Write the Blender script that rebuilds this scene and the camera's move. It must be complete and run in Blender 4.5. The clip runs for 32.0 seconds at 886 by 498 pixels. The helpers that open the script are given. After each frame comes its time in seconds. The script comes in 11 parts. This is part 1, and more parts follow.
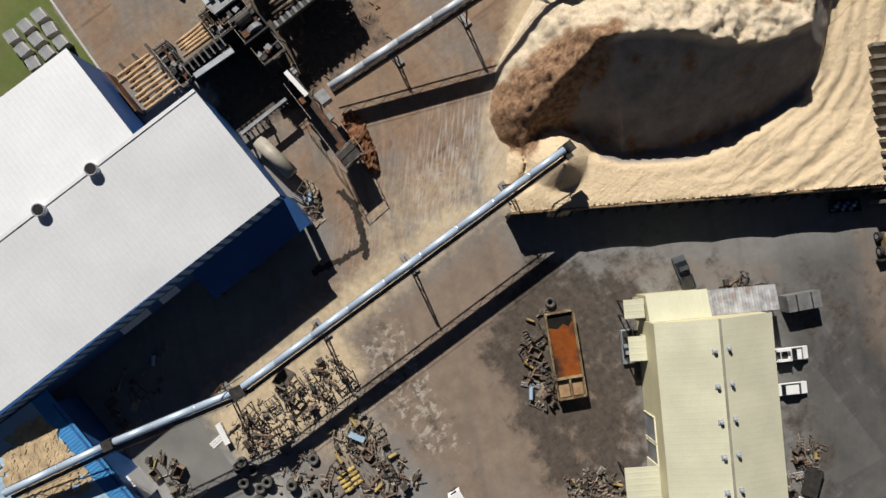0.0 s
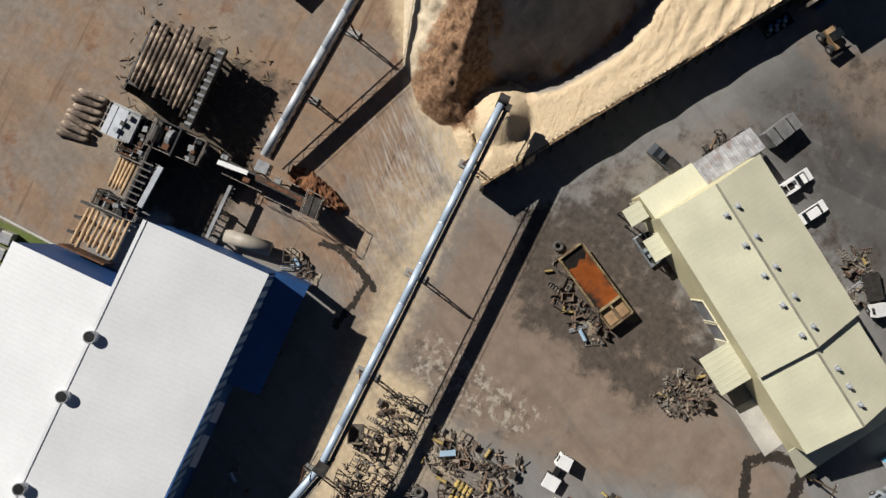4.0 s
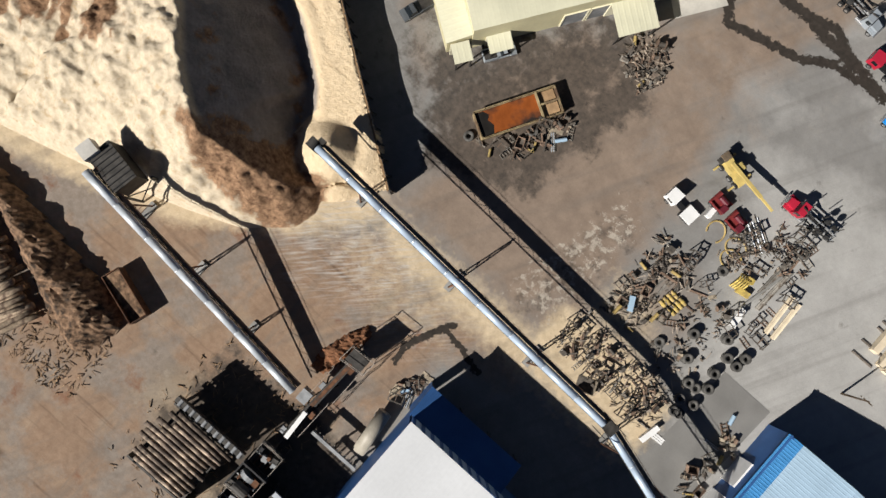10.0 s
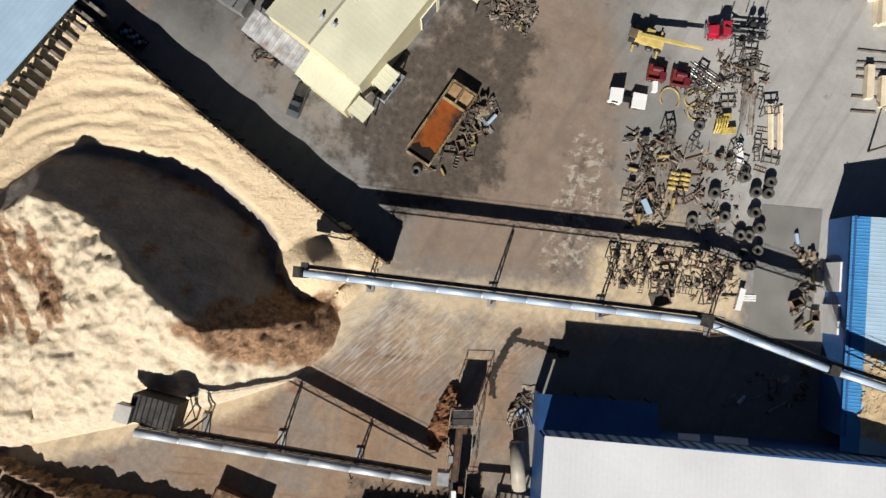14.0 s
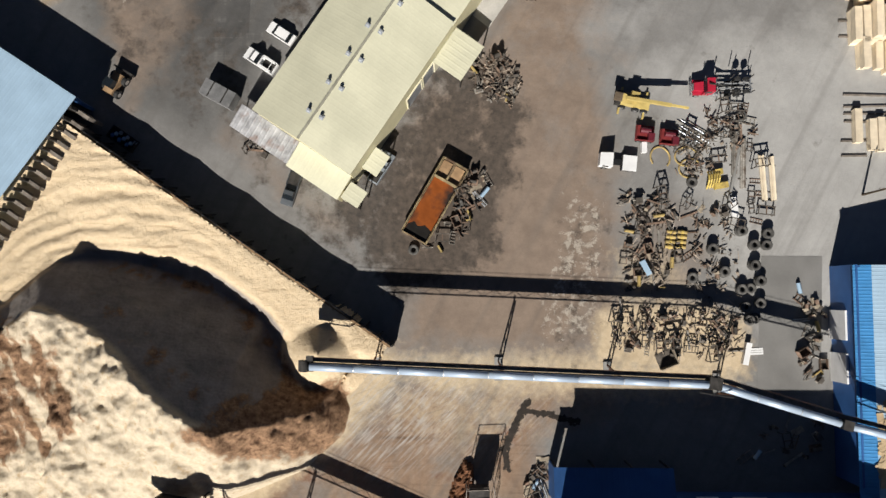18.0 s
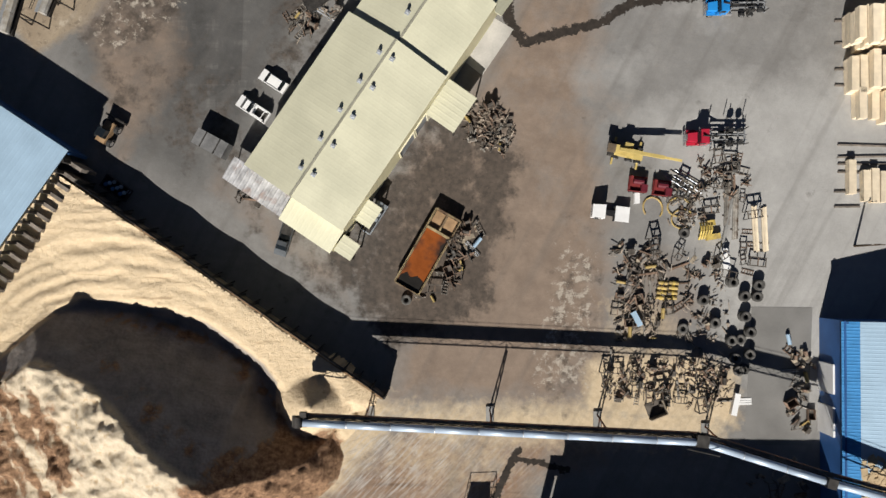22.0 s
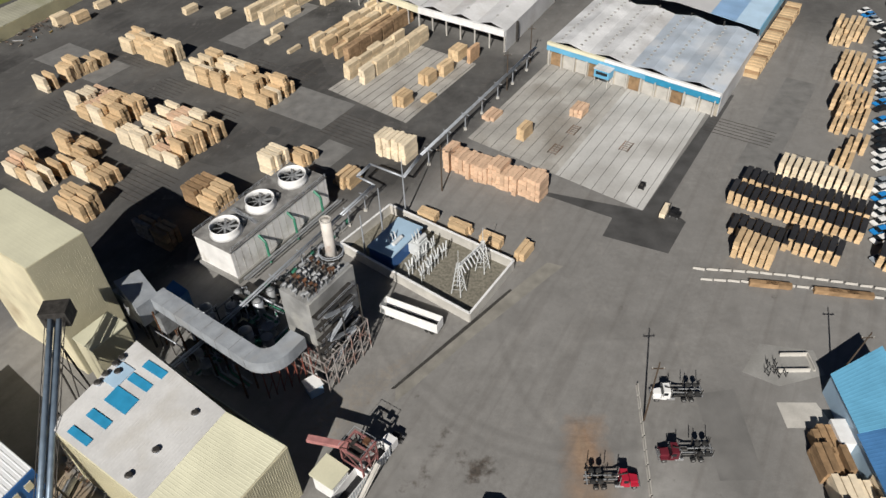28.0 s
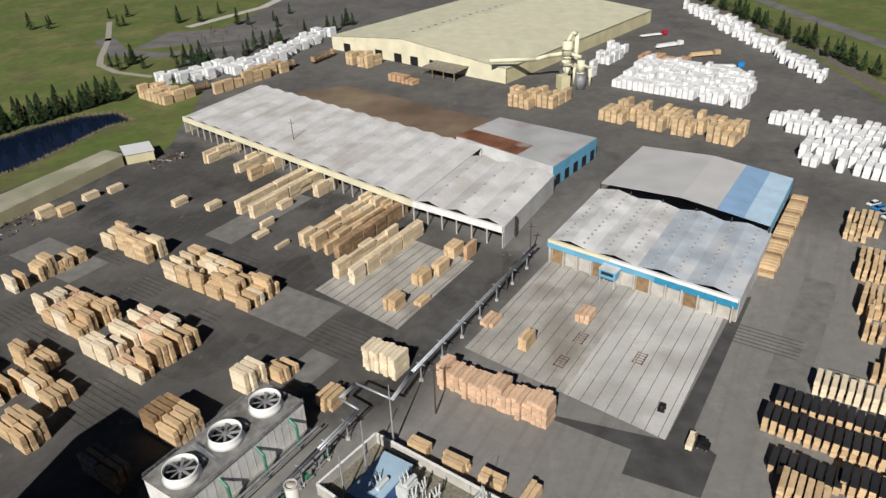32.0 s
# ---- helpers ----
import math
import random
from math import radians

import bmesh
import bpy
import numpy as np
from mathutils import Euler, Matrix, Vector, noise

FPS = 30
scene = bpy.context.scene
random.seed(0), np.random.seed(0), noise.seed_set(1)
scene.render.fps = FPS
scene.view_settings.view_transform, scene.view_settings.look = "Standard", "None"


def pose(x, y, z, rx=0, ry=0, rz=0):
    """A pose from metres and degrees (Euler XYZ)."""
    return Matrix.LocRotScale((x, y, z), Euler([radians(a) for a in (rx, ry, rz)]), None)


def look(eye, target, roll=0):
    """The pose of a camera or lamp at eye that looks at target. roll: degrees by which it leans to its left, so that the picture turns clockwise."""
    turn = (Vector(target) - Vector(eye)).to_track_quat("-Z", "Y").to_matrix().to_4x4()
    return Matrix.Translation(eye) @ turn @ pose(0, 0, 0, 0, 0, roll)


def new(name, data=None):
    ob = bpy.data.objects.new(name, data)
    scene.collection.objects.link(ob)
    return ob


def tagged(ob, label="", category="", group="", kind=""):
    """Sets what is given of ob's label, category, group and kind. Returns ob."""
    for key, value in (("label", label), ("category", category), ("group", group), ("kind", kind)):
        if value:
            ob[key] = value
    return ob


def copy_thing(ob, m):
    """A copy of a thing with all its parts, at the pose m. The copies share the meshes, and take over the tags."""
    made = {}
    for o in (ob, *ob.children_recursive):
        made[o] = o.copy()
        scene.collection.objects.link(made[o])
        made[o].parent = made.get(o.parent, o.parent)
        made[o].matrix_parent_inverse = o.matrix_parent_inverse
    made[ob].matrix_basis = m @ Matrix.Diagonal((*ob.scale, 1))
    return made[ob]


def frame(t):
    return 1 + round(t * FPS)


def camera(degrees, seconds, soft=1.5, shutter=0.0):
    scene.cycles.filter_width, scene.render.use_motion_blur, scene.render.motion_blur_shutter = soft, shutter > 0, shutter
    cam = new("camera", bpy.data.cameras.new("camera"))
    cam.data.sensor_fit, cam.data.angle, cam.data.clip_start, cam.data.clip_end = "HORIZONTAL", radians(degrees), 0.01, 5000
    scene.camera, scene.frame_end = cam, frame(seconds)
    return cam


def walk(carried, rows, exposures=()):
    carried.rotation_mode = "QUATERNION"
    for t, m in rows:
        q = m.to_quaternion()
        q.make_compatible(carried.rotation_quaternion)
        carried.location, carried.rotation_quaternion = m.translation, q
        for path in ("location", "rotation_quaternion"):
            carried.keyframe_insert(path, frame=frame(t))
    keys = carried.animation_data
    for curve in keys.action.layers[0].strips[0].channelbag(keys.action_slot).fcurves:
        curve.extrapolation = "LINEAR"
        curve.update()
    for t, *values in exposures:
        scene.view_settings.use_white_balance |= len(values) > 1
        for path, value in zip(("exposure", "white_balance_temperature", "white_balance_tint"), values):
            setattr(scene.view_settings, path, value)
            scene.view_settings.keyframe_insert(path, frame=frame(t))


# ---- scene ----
# The drone: it hovers over the chip yard, turns, then tilts up and drifts north.
cam = camera(64.22, 32.0)
walk(cam, [
    (0, pose(6.69, -14.08, 110.54, 0.58, -2.30, 141.38)),
    (1, pose(6.79, -13.94, 110.62, 0.79, -2.32, 137.46)),
    (2, pose(6.43, -14.39, 110.66, 0.64, -2.29, 132.37)),
    (3, pose(5.98, -14.33, 110.70, 0.70, -2.11, 124.52)),
    (4, pose(5.57, -13.56, 110.86, 1.01, -1.64, 114.26)),
    (4.5, pose(5.33, -13.82, 110.73, 0.94, -1.67, 108.74)),
    (6.5, pose(7.51, -14.96, 111.43, 2.40, -1.89, 84.43)),
    (7, pose(7.00, -15.07, 111.26, 2.28, -1.77, 78.27)),
    (8, pose(5.15, -14.34, 110.85, 1.55, -1.38, 66.01)),
    (9, pose(3.35, -14.52, 110.75, 0.94, -1.66, 53.89)),
    (10, pose(2.77, -15.24, 110.52, 1.41, -1.70, 41.75)),
    (11, pose(2.77, -17.40, 110.36, 3.13, -1.53, 29.67)),
    (12, pose(1.39, -17.03, 110.43, 3.46, -1.09, 18.09)),
    (12.5, pose(0.68, -15.69, 110.51, 3.08, -0.88, 12.67)),
    (13, pose(0.23, -14.54, 110.63, 2.92, -0.57, 7.57)),
    (13.5, pose(0.06, -13.62, 110.77, 2.92, -0.28, 4.60)),
    (14, pose(-0.14, -12.68, 110.84, 2.91, -0.23, 4.71)),
    (14.5, pose(-0.51, -11.66, 110.90, 2.93, -0.25, 4.63)),
    (16.5, pose(-0.34, -6.67, 111.44, 2.79, 0.29, 0.07)),
    (17, pose(-0.28, -5.38, 111.47, 2.82, 0.31, 0.08)),
    (17.5, pose(-0.15, -4.00, 111.54, 3.11, 0.32, 0.19)),
    (18, pose(0.13, -2.67, 111.65, 3.96, 0.42, 0.30)),
    (18.5, pose(0.33, -1.38, 111.85, 4.09, 0.49, 0.33)),
    (19, pose(0.47, 0.01, 112.06, 4.10, 0.51, 0.38)),
    (19.5, pose(0.62, 1.61, 112.15, 4.08, 0.54, 0.36)),
    (20, pose(0.90, 3.30, 112.33, 3.54, 0.61, 0.38)),
    (20.5, pose(1.17, 5.12, 112.56, 1.60, 0.66, 0.42)),
    (21, pose(1.30, 6.87, 112.67, 1.53, 0.65, 0.39)),
    (21.5, pose(1.49, 8.56, 112.74, 1.48, 0.64, 0.41)),
    (22, pose(1.60, 10.14, 112.87, 1.47, 0.60, 0.44)),
    (22.5, pose(1.69, 11.32, 112.80, 3.19, 0.53, 0.53)),
    (23, pose(1.57, 12.36, 112.74, 6.56, 0.36, 0.57)),
    (23.5, pose(1.74, 13.71, 112.86, 9.86, 0.32, 0.55)),
    (24, pose(2.09, 15.53, 112.91, 13.04, 0.38, 0.54)),
    (24.5, pose(2.26, 17.05, 112.75, 16.66, 0.36, 0.42)),
    (26.5, pose(7.25, 23.57, 112.08, 33.51, 2.08, 0.91)),
    (27, pose(7.51, 26.29, 112.01, 38.46, 2.19, 0.80)),
    (27.5, pose(6.98, 28.81, 112.20, 43.00, 1.96, 0.65)),
    (28, pose(6.81, 31.57, 112.30, 47.41, 1.86, 0.57)),
    (28.5, pose(6.47, 34.20, 112.30, 51.97, 1.71, 0.48)),
    (29, pose(6.86, 37.28, 112.29, 56.50, 1.78, 0.47)),
    (29.5, pose(7.04, 39.76, 111.93, 58.45, 1.78, 0.47)),
    (30, pose(7.24, 42.69, 112.00, 58.56, 1.83, 0.43)),
    (30.5, pose(7.52, 45.69, 112.23, 58.62, 1.86, 0.49)),
    (31, pose(7.74, 48.69, 112.43, 58.73, 1.93, 0.47)),
    (31.5, pose(7.99, 51.79, 112.53, 58.85, 2.00, 0.48)),
    (32, pose(8.18, 55.17, 112.92, 60.04, 2.00, 0.52)),
], exposures=[(0, 0.25), (4.5, 0.28), (6.5, 0.42), (12, 0.45), (17, 0.43), (20, 0.40), (24.5, 0.34), (26.5, 0.24), (28, 0.15), (32, 0.11)])
# ---- world, sun ----
SUN_AZ, SUN_EL = radians(194.0), radians(36.5)
world = bpy.data.worlds.new("sky")
world.use_nodes = True
scene.world = world
wn = world.node_tree
sky = wn.nodes.new("ShaderNodeTexSky")
sky.sky_type, sky.sun_disc = "NISHITA", False
sky.sun_elevation, sky.sun_rotation = SUN_EL, SUN_AZ
sky.air_density, sky.dust_density, sky.ozone_density = 0.2, 0.1, 1.0
wn.links.new(sky.outputs[0], wn.nodes["Background"].inputs[0])
wn.nodes["Background"].inputs[1].default_value = 0.05
sun = new("sun", bpy.data.lights.new("sun", "SUN"))
sun.data.energy, sun.data.angle, sun.data.color = 5.0, radians(0.5), (1.0, 0.955, 0.89)
sun.matrix_world = look((0, 0, 0), (-math.sin(SUN_AZ) * math.cos(SUN_EL), -math.cos(SUN_AZ) * math.cos(SUN_EL), -math.sin(SUN_EL)))


# ---- materials ----
def mat(name, col, rough=0.75, metal=0.0, var=0.18, scale=0.6, fine=6.0, bump=0.0, rnd=0.0, col2=None, patch=0.5, wave=None, spec=0.3, isl=False):
    """A surface: base colour with stains at two scales; col2 is mixed in by patches; wave = (axis, pitch, depth) of ribs."""
    m = bpy.data.materials.new(name)
    m.use_nodes = True
    n, l = m.node_tree.nodes, m.node_tree.links
    b = n["Principled BSDF"]
    b.inputs["Roughness"].default_value, b.inputs["Metallic"].default_value = rough, metal
    b.inputs["Specular IOR Level"].default_value = spec
    tc = n.new("ShaderNodeTexCoord")

    def noise_tex(s, detail=4.0):
        t = n.new("ShaderNodeTexNoise")
        t.inputs["Scale"].default_value, t.inputs["Detail"].default_value = s, detail
        l.new(tc.outputs["Object"], t.inputs["Vector"])
        return t.outputs["Fac"]

    def mix(f, a, c, mode="MIX"):
        x = n.new("ShaderNodeMix")
        x.data_type, x.blend_type = "RGBA", mode
        for s, v in ((x.inputs[0], f), (x.inputs[6], a), (x.inputs[7], c)):
            if isinstance(v, (float, int)):
                s.default_value = v
            elif isinstance(v, tuple):
                s.default_value = (*v[:3], 1)
            else:
                l.new(v, s)
        return x.outputs[2]

    def ramp(f, lo, hi):
        r = n.new("ShaderNodeMapRange")
        r.inputs[1].default_value, r.inputs[2].default_value = lo, hi
        l.new(f, r.inputs[0])
        return r.outputs[0]

    big, small = noise_tex(scale), noise_tex(fine, 3.0)
    dark = tuple(c * (1 - 1.6 * var) for c in col)
    light = tuple(min(1, c * (1 + var)) for c in col)
    c = mix(ramp(big, 0.3, 0.7), dark, light)
    if col2:
        c = mix(ramp(noise_tex(scale * 0.6, 6.0), 0.62 - 0.25 * patch, 0.78 - 0.25 * patch), c, col2)
    c = mix(ramp(small, 0.25, 0.75), c, mix(1.0, c, tuple([1 - var] * 3), "MULTIPLY"))
    if rnd:
        oi = n.new("ShaderNodeNewGeometry" if isl else "ShaderNodeObjectInfo")
        r = n.new("ShaderNodeMapRange")
        r.inputs[3].default_value, r.inputs[4].default_value = 1 - rnd, 1 + rnd
        l.new(oi.outputs["Random Per Island" if isl else "Random"], r.inputs[0])
        hv = n.new("ShaderNodeHueSaturation")
        l.new(r.outputs[0], hv.inputs["Value"])
        l.new(c, hv.inputs["Color"])
        c = hv.outputs[0]
    l.new(c, b.inputs["Base Color"])
    height = None
    if bump:
        height = small
    if wave:
        w = n.new("ShaderNodeTexWave")
        w.bands_direction = wave[0]
        w.inputs["Scale"].default_value = 0.314 / wave[1]
        l.new(tc.outputs["Object"], w.inputs["Vector"])
        height, bump = w.outputs["Fac"], wave[2]
    if height is not None:
        bp = n.new("ShaderNodeBump")
        bp.inputs["Strength"].default_value, bp.inputs["Distance"].default_value = 0.8, bump
        l.new(height, bp.inputs["Height"])
        l.new(bp.outputs[0], b.inputs["Normal"])
    return m


WHITE_ROOF = mat("white_roof", (0.70, 0.715, 0.73), 0.5, var=0.06, scale=0.08, fine=2)
CREAM_ROOF = mat("cream_roof", (0.60, 0.585, 0.435), 0.5, var=0.07, scale=0.15, fine=3, col2=(0.52, 0.51, 0.38), patch=0.3)
CREAM_WALL = mat("cream_wall", (0.62, 0.57, 0.36), 0.6, var=0.10, scale=0.12, fine=2)
CREAM_LIGHT = mat("pale_cream_wall", (0.72, 0.68, 0.50), 0.6, var=0.08, scale=0.12, fine=2)
BLUE_WALL = mat("blue_wall", (0.035, 0.11, 0.30), 0.5, var=0.15, scale=0.2)
BLUE_ROOF = mat("blue_roof", (0.07, 0.20, 0.42), 0.45, var=0.15, scale=0.2)
PALE_BLUE = mat("pale_blue_roof", (0.36, 0.50, 0.63), 0.45, var=0.08, scale=0.2)
SKY_BLUE = mat("bright_blue_sheet", (0.14, 0.40, 0.60), 0.5, var=0.1, scale=0.2)
KILN_ROOF = mat("galvanised_roof", (0.67, 0.675, 0.68), 0.5, 0.1, var=0.16, scale=0.12, fine=2, col2=(0.44, 0.43, 0.42), patch=0.4)
RUST_ROOF = mat("rusty_roof", (0.42, 0.43, 0.44), 0.7, var=0.15, scale=0.05, col2=(0.24, 0.085, 0.045), patch=0.45)
GALV = mat("galvanised_steel", (0.46, 0.49, 0.53), 0.4, 0.35, var=0.15, scale=0.5)
TUBE = mat("pale_blue_conveyor_cover", (0.48, 0.58, 0.70), 0.4, 0.2, var=0.10, scale=0.3)
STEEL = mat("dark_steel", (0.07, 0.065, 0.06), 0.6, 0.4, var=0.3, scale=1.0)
GREY_STEEL = mat("grey_painted_steel", (0.30, 0.31, 0.32), 0.55, 0.2, var=0.2, scale=0.6)
RUST = mat("rusty_steel", (0.16, 0.075, 0.04), 0.85, 0.1, var=0.35, scale=1.2, col2=(0.07, 0.05, 0.04), rnd=0.35)
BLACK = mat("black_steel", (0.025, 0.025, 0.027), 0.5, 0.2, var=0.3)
RUBBER = mat("tyre_rubber", (0.03, 0.03, 0.03), 0.85, var=0.25, scale=2, rnd=0.3)
WHITE = mat("white_paint", (0.78, 0.78, 0.77), 0.45, var=0.06)
RED = mat("red_paint", (0.42, 0.02, 0.045), 0.3, var=0.1)
MAROON = mat("maroon_paint", (0.13, 0.02, 0.03), 0.35, var=0.15)
TRUCK_BLUE = mat("blue_paint", (0.02, 0.23, 0.60), 0.3, var=0.08)
TEAL = mat("teal_paint", (0.02, 0.38, 0.45), 0.3, var=0.08)
GREEN = mat("green_paint", (0.01, 0.35, 0.16), 0.3, var=0.08)
SILVER = mat("silver_paint", (0.38, 0.42, 0.46), 0.35, 0.3, var=0.1)
YELLOW = mat("yellow_paint", (0.56, 0.43, 0.15), 0.5, var=0.15, rnd=0.15)
GLASS = mat("dark_glass", (0.012, 0.016, 0.02), 0.08, var=0.1, spec=0.6)
CHROME = mat("bright_metal", (0.6, 0.6, 0.6), 0.25, 0.8, var=0.1)
CONCRETE = mat("concrete", (0.30, 0.295, 0.28), 0.85, var=0.16, scale=0.15, fine=3, col2=(0.22, 0.215, 0.20), patch=0.5)
PALE_CONC = mat("pale_concrete", (0.50, 0.48, 0.44), 0.85, var=0.12, scale=0.3, fine=3)
LUMBER = mat("fresh_lumber", (0.61, 0.44, 0.26), 0.75, var=0.12, scale=0.7, fine=5, rnd=0.18)
LUMBER_PALE = mat("pale_lumber", (0.78, 0.665, 0.49), 0.75, var=0.10, scale=0.7, fine=5, rnd=0.14)
LUMBER_PINK = mat("reddish_lumber", (0.64, 0.44, 0.30), 0.75, var=0.12, scale=0.7, fine=5, rnd=0.14)
LUMBER_OLD = mat("weathered_lumber", (0.34, 0.22, 0.12), 0.8, var=0.2, scale=0.7, fine=5, rnd=0.25)
WOOD_GREY = mat("grey_timber", (0.22, 0.19, 0.16), 0.85, var=0.25, scale=1.0, rnd=0.2)
WRAP = mat("white_lumber_wrap", (0.80, 0.81, 0.82), 0.45, var=0.06, scale=0.4, rnd=0.08)
BLACK_WRAP = mat("black_lumber_wrap", (0.035, 0.035, 0.038), 0.5, var=0.2, scale=0.5, rnd=0.2)
BARK = mat("log_bark", (0.175, 0.135, 0.108), 0.9, var=0.35, scale=1.5, fine=8, bump=0.03, rnd=0.5, col2=(0.46, 0.36, 0.27), patch=0.5)
LOG_PALE = mat("peeled_log", (0.55, 0.38, 0.22), 0.8, var=0.2, scale=1.0, rnd=0.15)
LUMBER_MANY = mat("far_lumber", (0.62, 0.46, 0.28), 0.75, var=0.12, scale=0.7, rnd=0.2, isl=True)
PALE_MANY = mat("far_pale_lumber", (0.70, 0.57, 0.39), 0.75, var=0.10, scale=0.7, rnd=0.16, isl=True)
PINK_MANY = mat("far_reddish_lumber", (0.54, 0.35, 0.21), 0.75, var=0.12, scale=0.7, rnd=0.16, isl=True)
OLD_MANY = mat("far_weathered_lumber", (0.36, 0.24, 0.14), 0.8, var=0.2, scale=0.7, rnd=0.25, isl=True)
WRAP_MANY = mat("far_white_wrap", (0.80, 0.81, 0.82), 0.45, var=0.06, scale=0.4, rnd=0.08, isl=True)


# ---- helpers of the place ----
class Geo:
    """Vertices and faces that are put together by simple solids."""

    def __init__(self):
        self.v, self.f = [], []

    def add(self, pts, faces):
        k = len(self.v)
        self.v.extend(tuple(p) for p in pts)
        self.f.extend(tuple(i + k for i in q) for q in faces)
        return self

    def quad(self, a, b, c, d):
        return self.add((a, b, c, d), ((0, 1, 2, 3),))

    def box(self, x, y, z, sx, sy, sz, rz=0.0, rx=0.0, ry=0.0):
        """A box with its base's middle at x, y, z."""
        pts = [(sx * i / 2, sy * j / 2, sz * k) for k in (0, 1) for j in (-1, 1) for i in (-1, 1)]
        if rz or rx or ry:
            e = Euler((rx, ry, rz)).to_matrix()
            pts = [e @ Vector(p) for p in pts]
        return self.add([(p[0] + x, p[1] + y, p[2] + z) for p in pts], ((0, 2, 3, 1), (4, 5, 7, 6), (0, 1, 5, 4), (2, 6, 7, 3), (0, 4, 6, 2), (1, 3, 7, 5)))

    def prism(self, pts, z0, z1):
        """An upright solid over a plan outline (counter-clockwise); z1 is a height, or one for each corner."""
        n = len(pts)
        tops = z1 if isinstance(z1, (list, tuple)) else [z1] * n
        vs = [(x, y, z0) for x, y in pts] + [(x, y, t) for (x, y), t in zip(pts, tops)]
        return self.add(vs, [tuple(range(n))[::-1], tuple(range(n, 2 * n))] + [(i, (i + 1) % n, n + (i + 1) % n, n + i) for i in range(n)])

    def beam(self, a, b, w, h=None):
        a, b = Vector(a), Vector(b)
        d = (b - a)
        q = d.to_track_quat("X", "Z").to_matrix()
        L, h = d.length, h or w
        pts = [a + q @ Vector((L * i, w * j / 2, h * k / 2)) for k in (-1, 1) for j in (-1, 1) for i in (0, 1)]
        return self.add(pts, ((0, 2, 3, 1), (4, 5, 7, 6), (0, 1, 5, 4), (2, 6, 7, 3), (0, 4, 6, 2), (1, 3, 7, 5)))

    def tube(self, a, b, r, n=8, r2=None, caps=True):
        a, b = Vector(a), Vector(b)
        q = (b - a).to_track_quat("Z", "Y").to_matrix()
        r2 = r if r2 is None else r2
        pts = [p + q @ Vector((s * math.cos(2 * math.pi * i / n), s * math.sin(2 * math.pi * i / n), 0)) for p, s in ((a, r), (b, r2)) for i in range(n)]
        fs = [(i, (i + 1) % n, n + (i + 1) % n, n + i) for i in range(n)]
        if caps:
            fs += [tuple(range(n))[::-1], tuple(range(n, 2 * n))]
        return self.add(pts, fs)

    def pipe(self, pts, r, n=8):
        for a, b in zip(pts, pts[1:]):
            self.tube(a, b, r, n)
        return self

    def ring(self, x, y, z, r0, r1, h, n=16):
        """A ring that lies flat: outer radius r0, inner r1."""
        vs = [(x + r * math.cos(2 * math.pi * i / n), y + r * math.sin(2 * math.pi * i / n), z + k) for r, k in ((r0, 0.15 * h), (r0, 0.85 * h), (r0 * 0.9, h), (r1, 0.85 * h), (r1, 0.15 * h), (r0 * 0.9, 0)) for i in range(n)]
        fs = [(s * n + i, s * n + (i + 1) % n, ((s + 1) % 6) * n + (i + 1) % n, ((s + 1) % 6) * n + i) for s in range(6) for i in range(n)]
        return self.add(vs, fs)

    def ribs(self, a, b, c, d, pitch=0.8, depth=0.012, thick=0.12):
        """A ribbed sheet a-b-c-d: the ribs run from the edge a-b to the edge d-c."""
        a, b, c, d = (Vector(p) for p in (a, b, c, d))
        nrm = (b - a).cross(d - a).normalized()
        if nrm.z < 0:
            nrm = -nrm
        k = max(1, round((b - a).length / pitch))
        us = []
        for i in range(k):
            us += [(i / k, 0), ((i + 0.62) / k, 0), ((i + 0.72) / k, depth), ((i + 0.9) / k, depth)]
        us.append((1.0, 0))
        base = len(self.v)
        for u, h in us:
            self.v.append(tuple(a.lerp(b, u) + nrm * h))
            self.v.append(tuple(d.lerp(c, u) + nrm * h))
        for i in range(len(us) - 1):
            j = base + 2 * i
            self.f.append((j, j + 2, j + 3, j + 1))
        lo = [p - nrm * thick for p in (a, b, c, d)]
        self.add(lo, ((3, 2, 1, 0),))
        for p, q in ((a, b), (b, c), (c, d), (d, a)):
            self.quad(p - nrm * thick, q - nrm * thick, q, p)
        return self

    def mesh(self, name, material, smooth=False):
        me = bpy.data.meshes.new(name)
        me.from_pydata(self.v, [], self.f)
        me.materials.append(material)
        if smooth:
            me.polygons.foreach_set("use_smooth", [True] * len(me.polygons))
        return me


def thing(name, x=0.0, y=0.0, z=0.0, rz=0.0, label="", category="", group="", kind=""):
    ob = new(name)
    ob.empty_display_size = 0.5
    ob.matrix_basis = pose(x, y, z, 0, 0, rz)
    return tagged(ob, label, category, group, kind)


def part(name, geo, material, parent, label="", smooth=False):
    ob = new(name, geo.mesh(name, material, smooth))
    ob.parent = parent
    if label:
        ob["label"] = label
    return ob


def solid(name, geo, material, label="", category="", group="", kind="", smooth=False, at=None):
    """A thing of one mesh."""
    ob = new(name, geo.mesh(name, material, smooth))
    if at is not None:
        ob.matrix_basis = at
    return tagged(ob, label, category, group, kind)


def inside(x, y, poly):
    """Whether points (arrays) lie in a plan outline."""
    res = np.zeros(np.shape(x), bool)
    for (x0, y0), (x1, y1) in zip(poly, poly[1:] + poly[:1]):
        with np.errstate(divide="ignore", invalid="ignore"):
            res ^= ((y0 > y) != (y1 > y)) & (x < (x1 - x0) * (y - y0) / (y1 - y0) + x0)
    return res


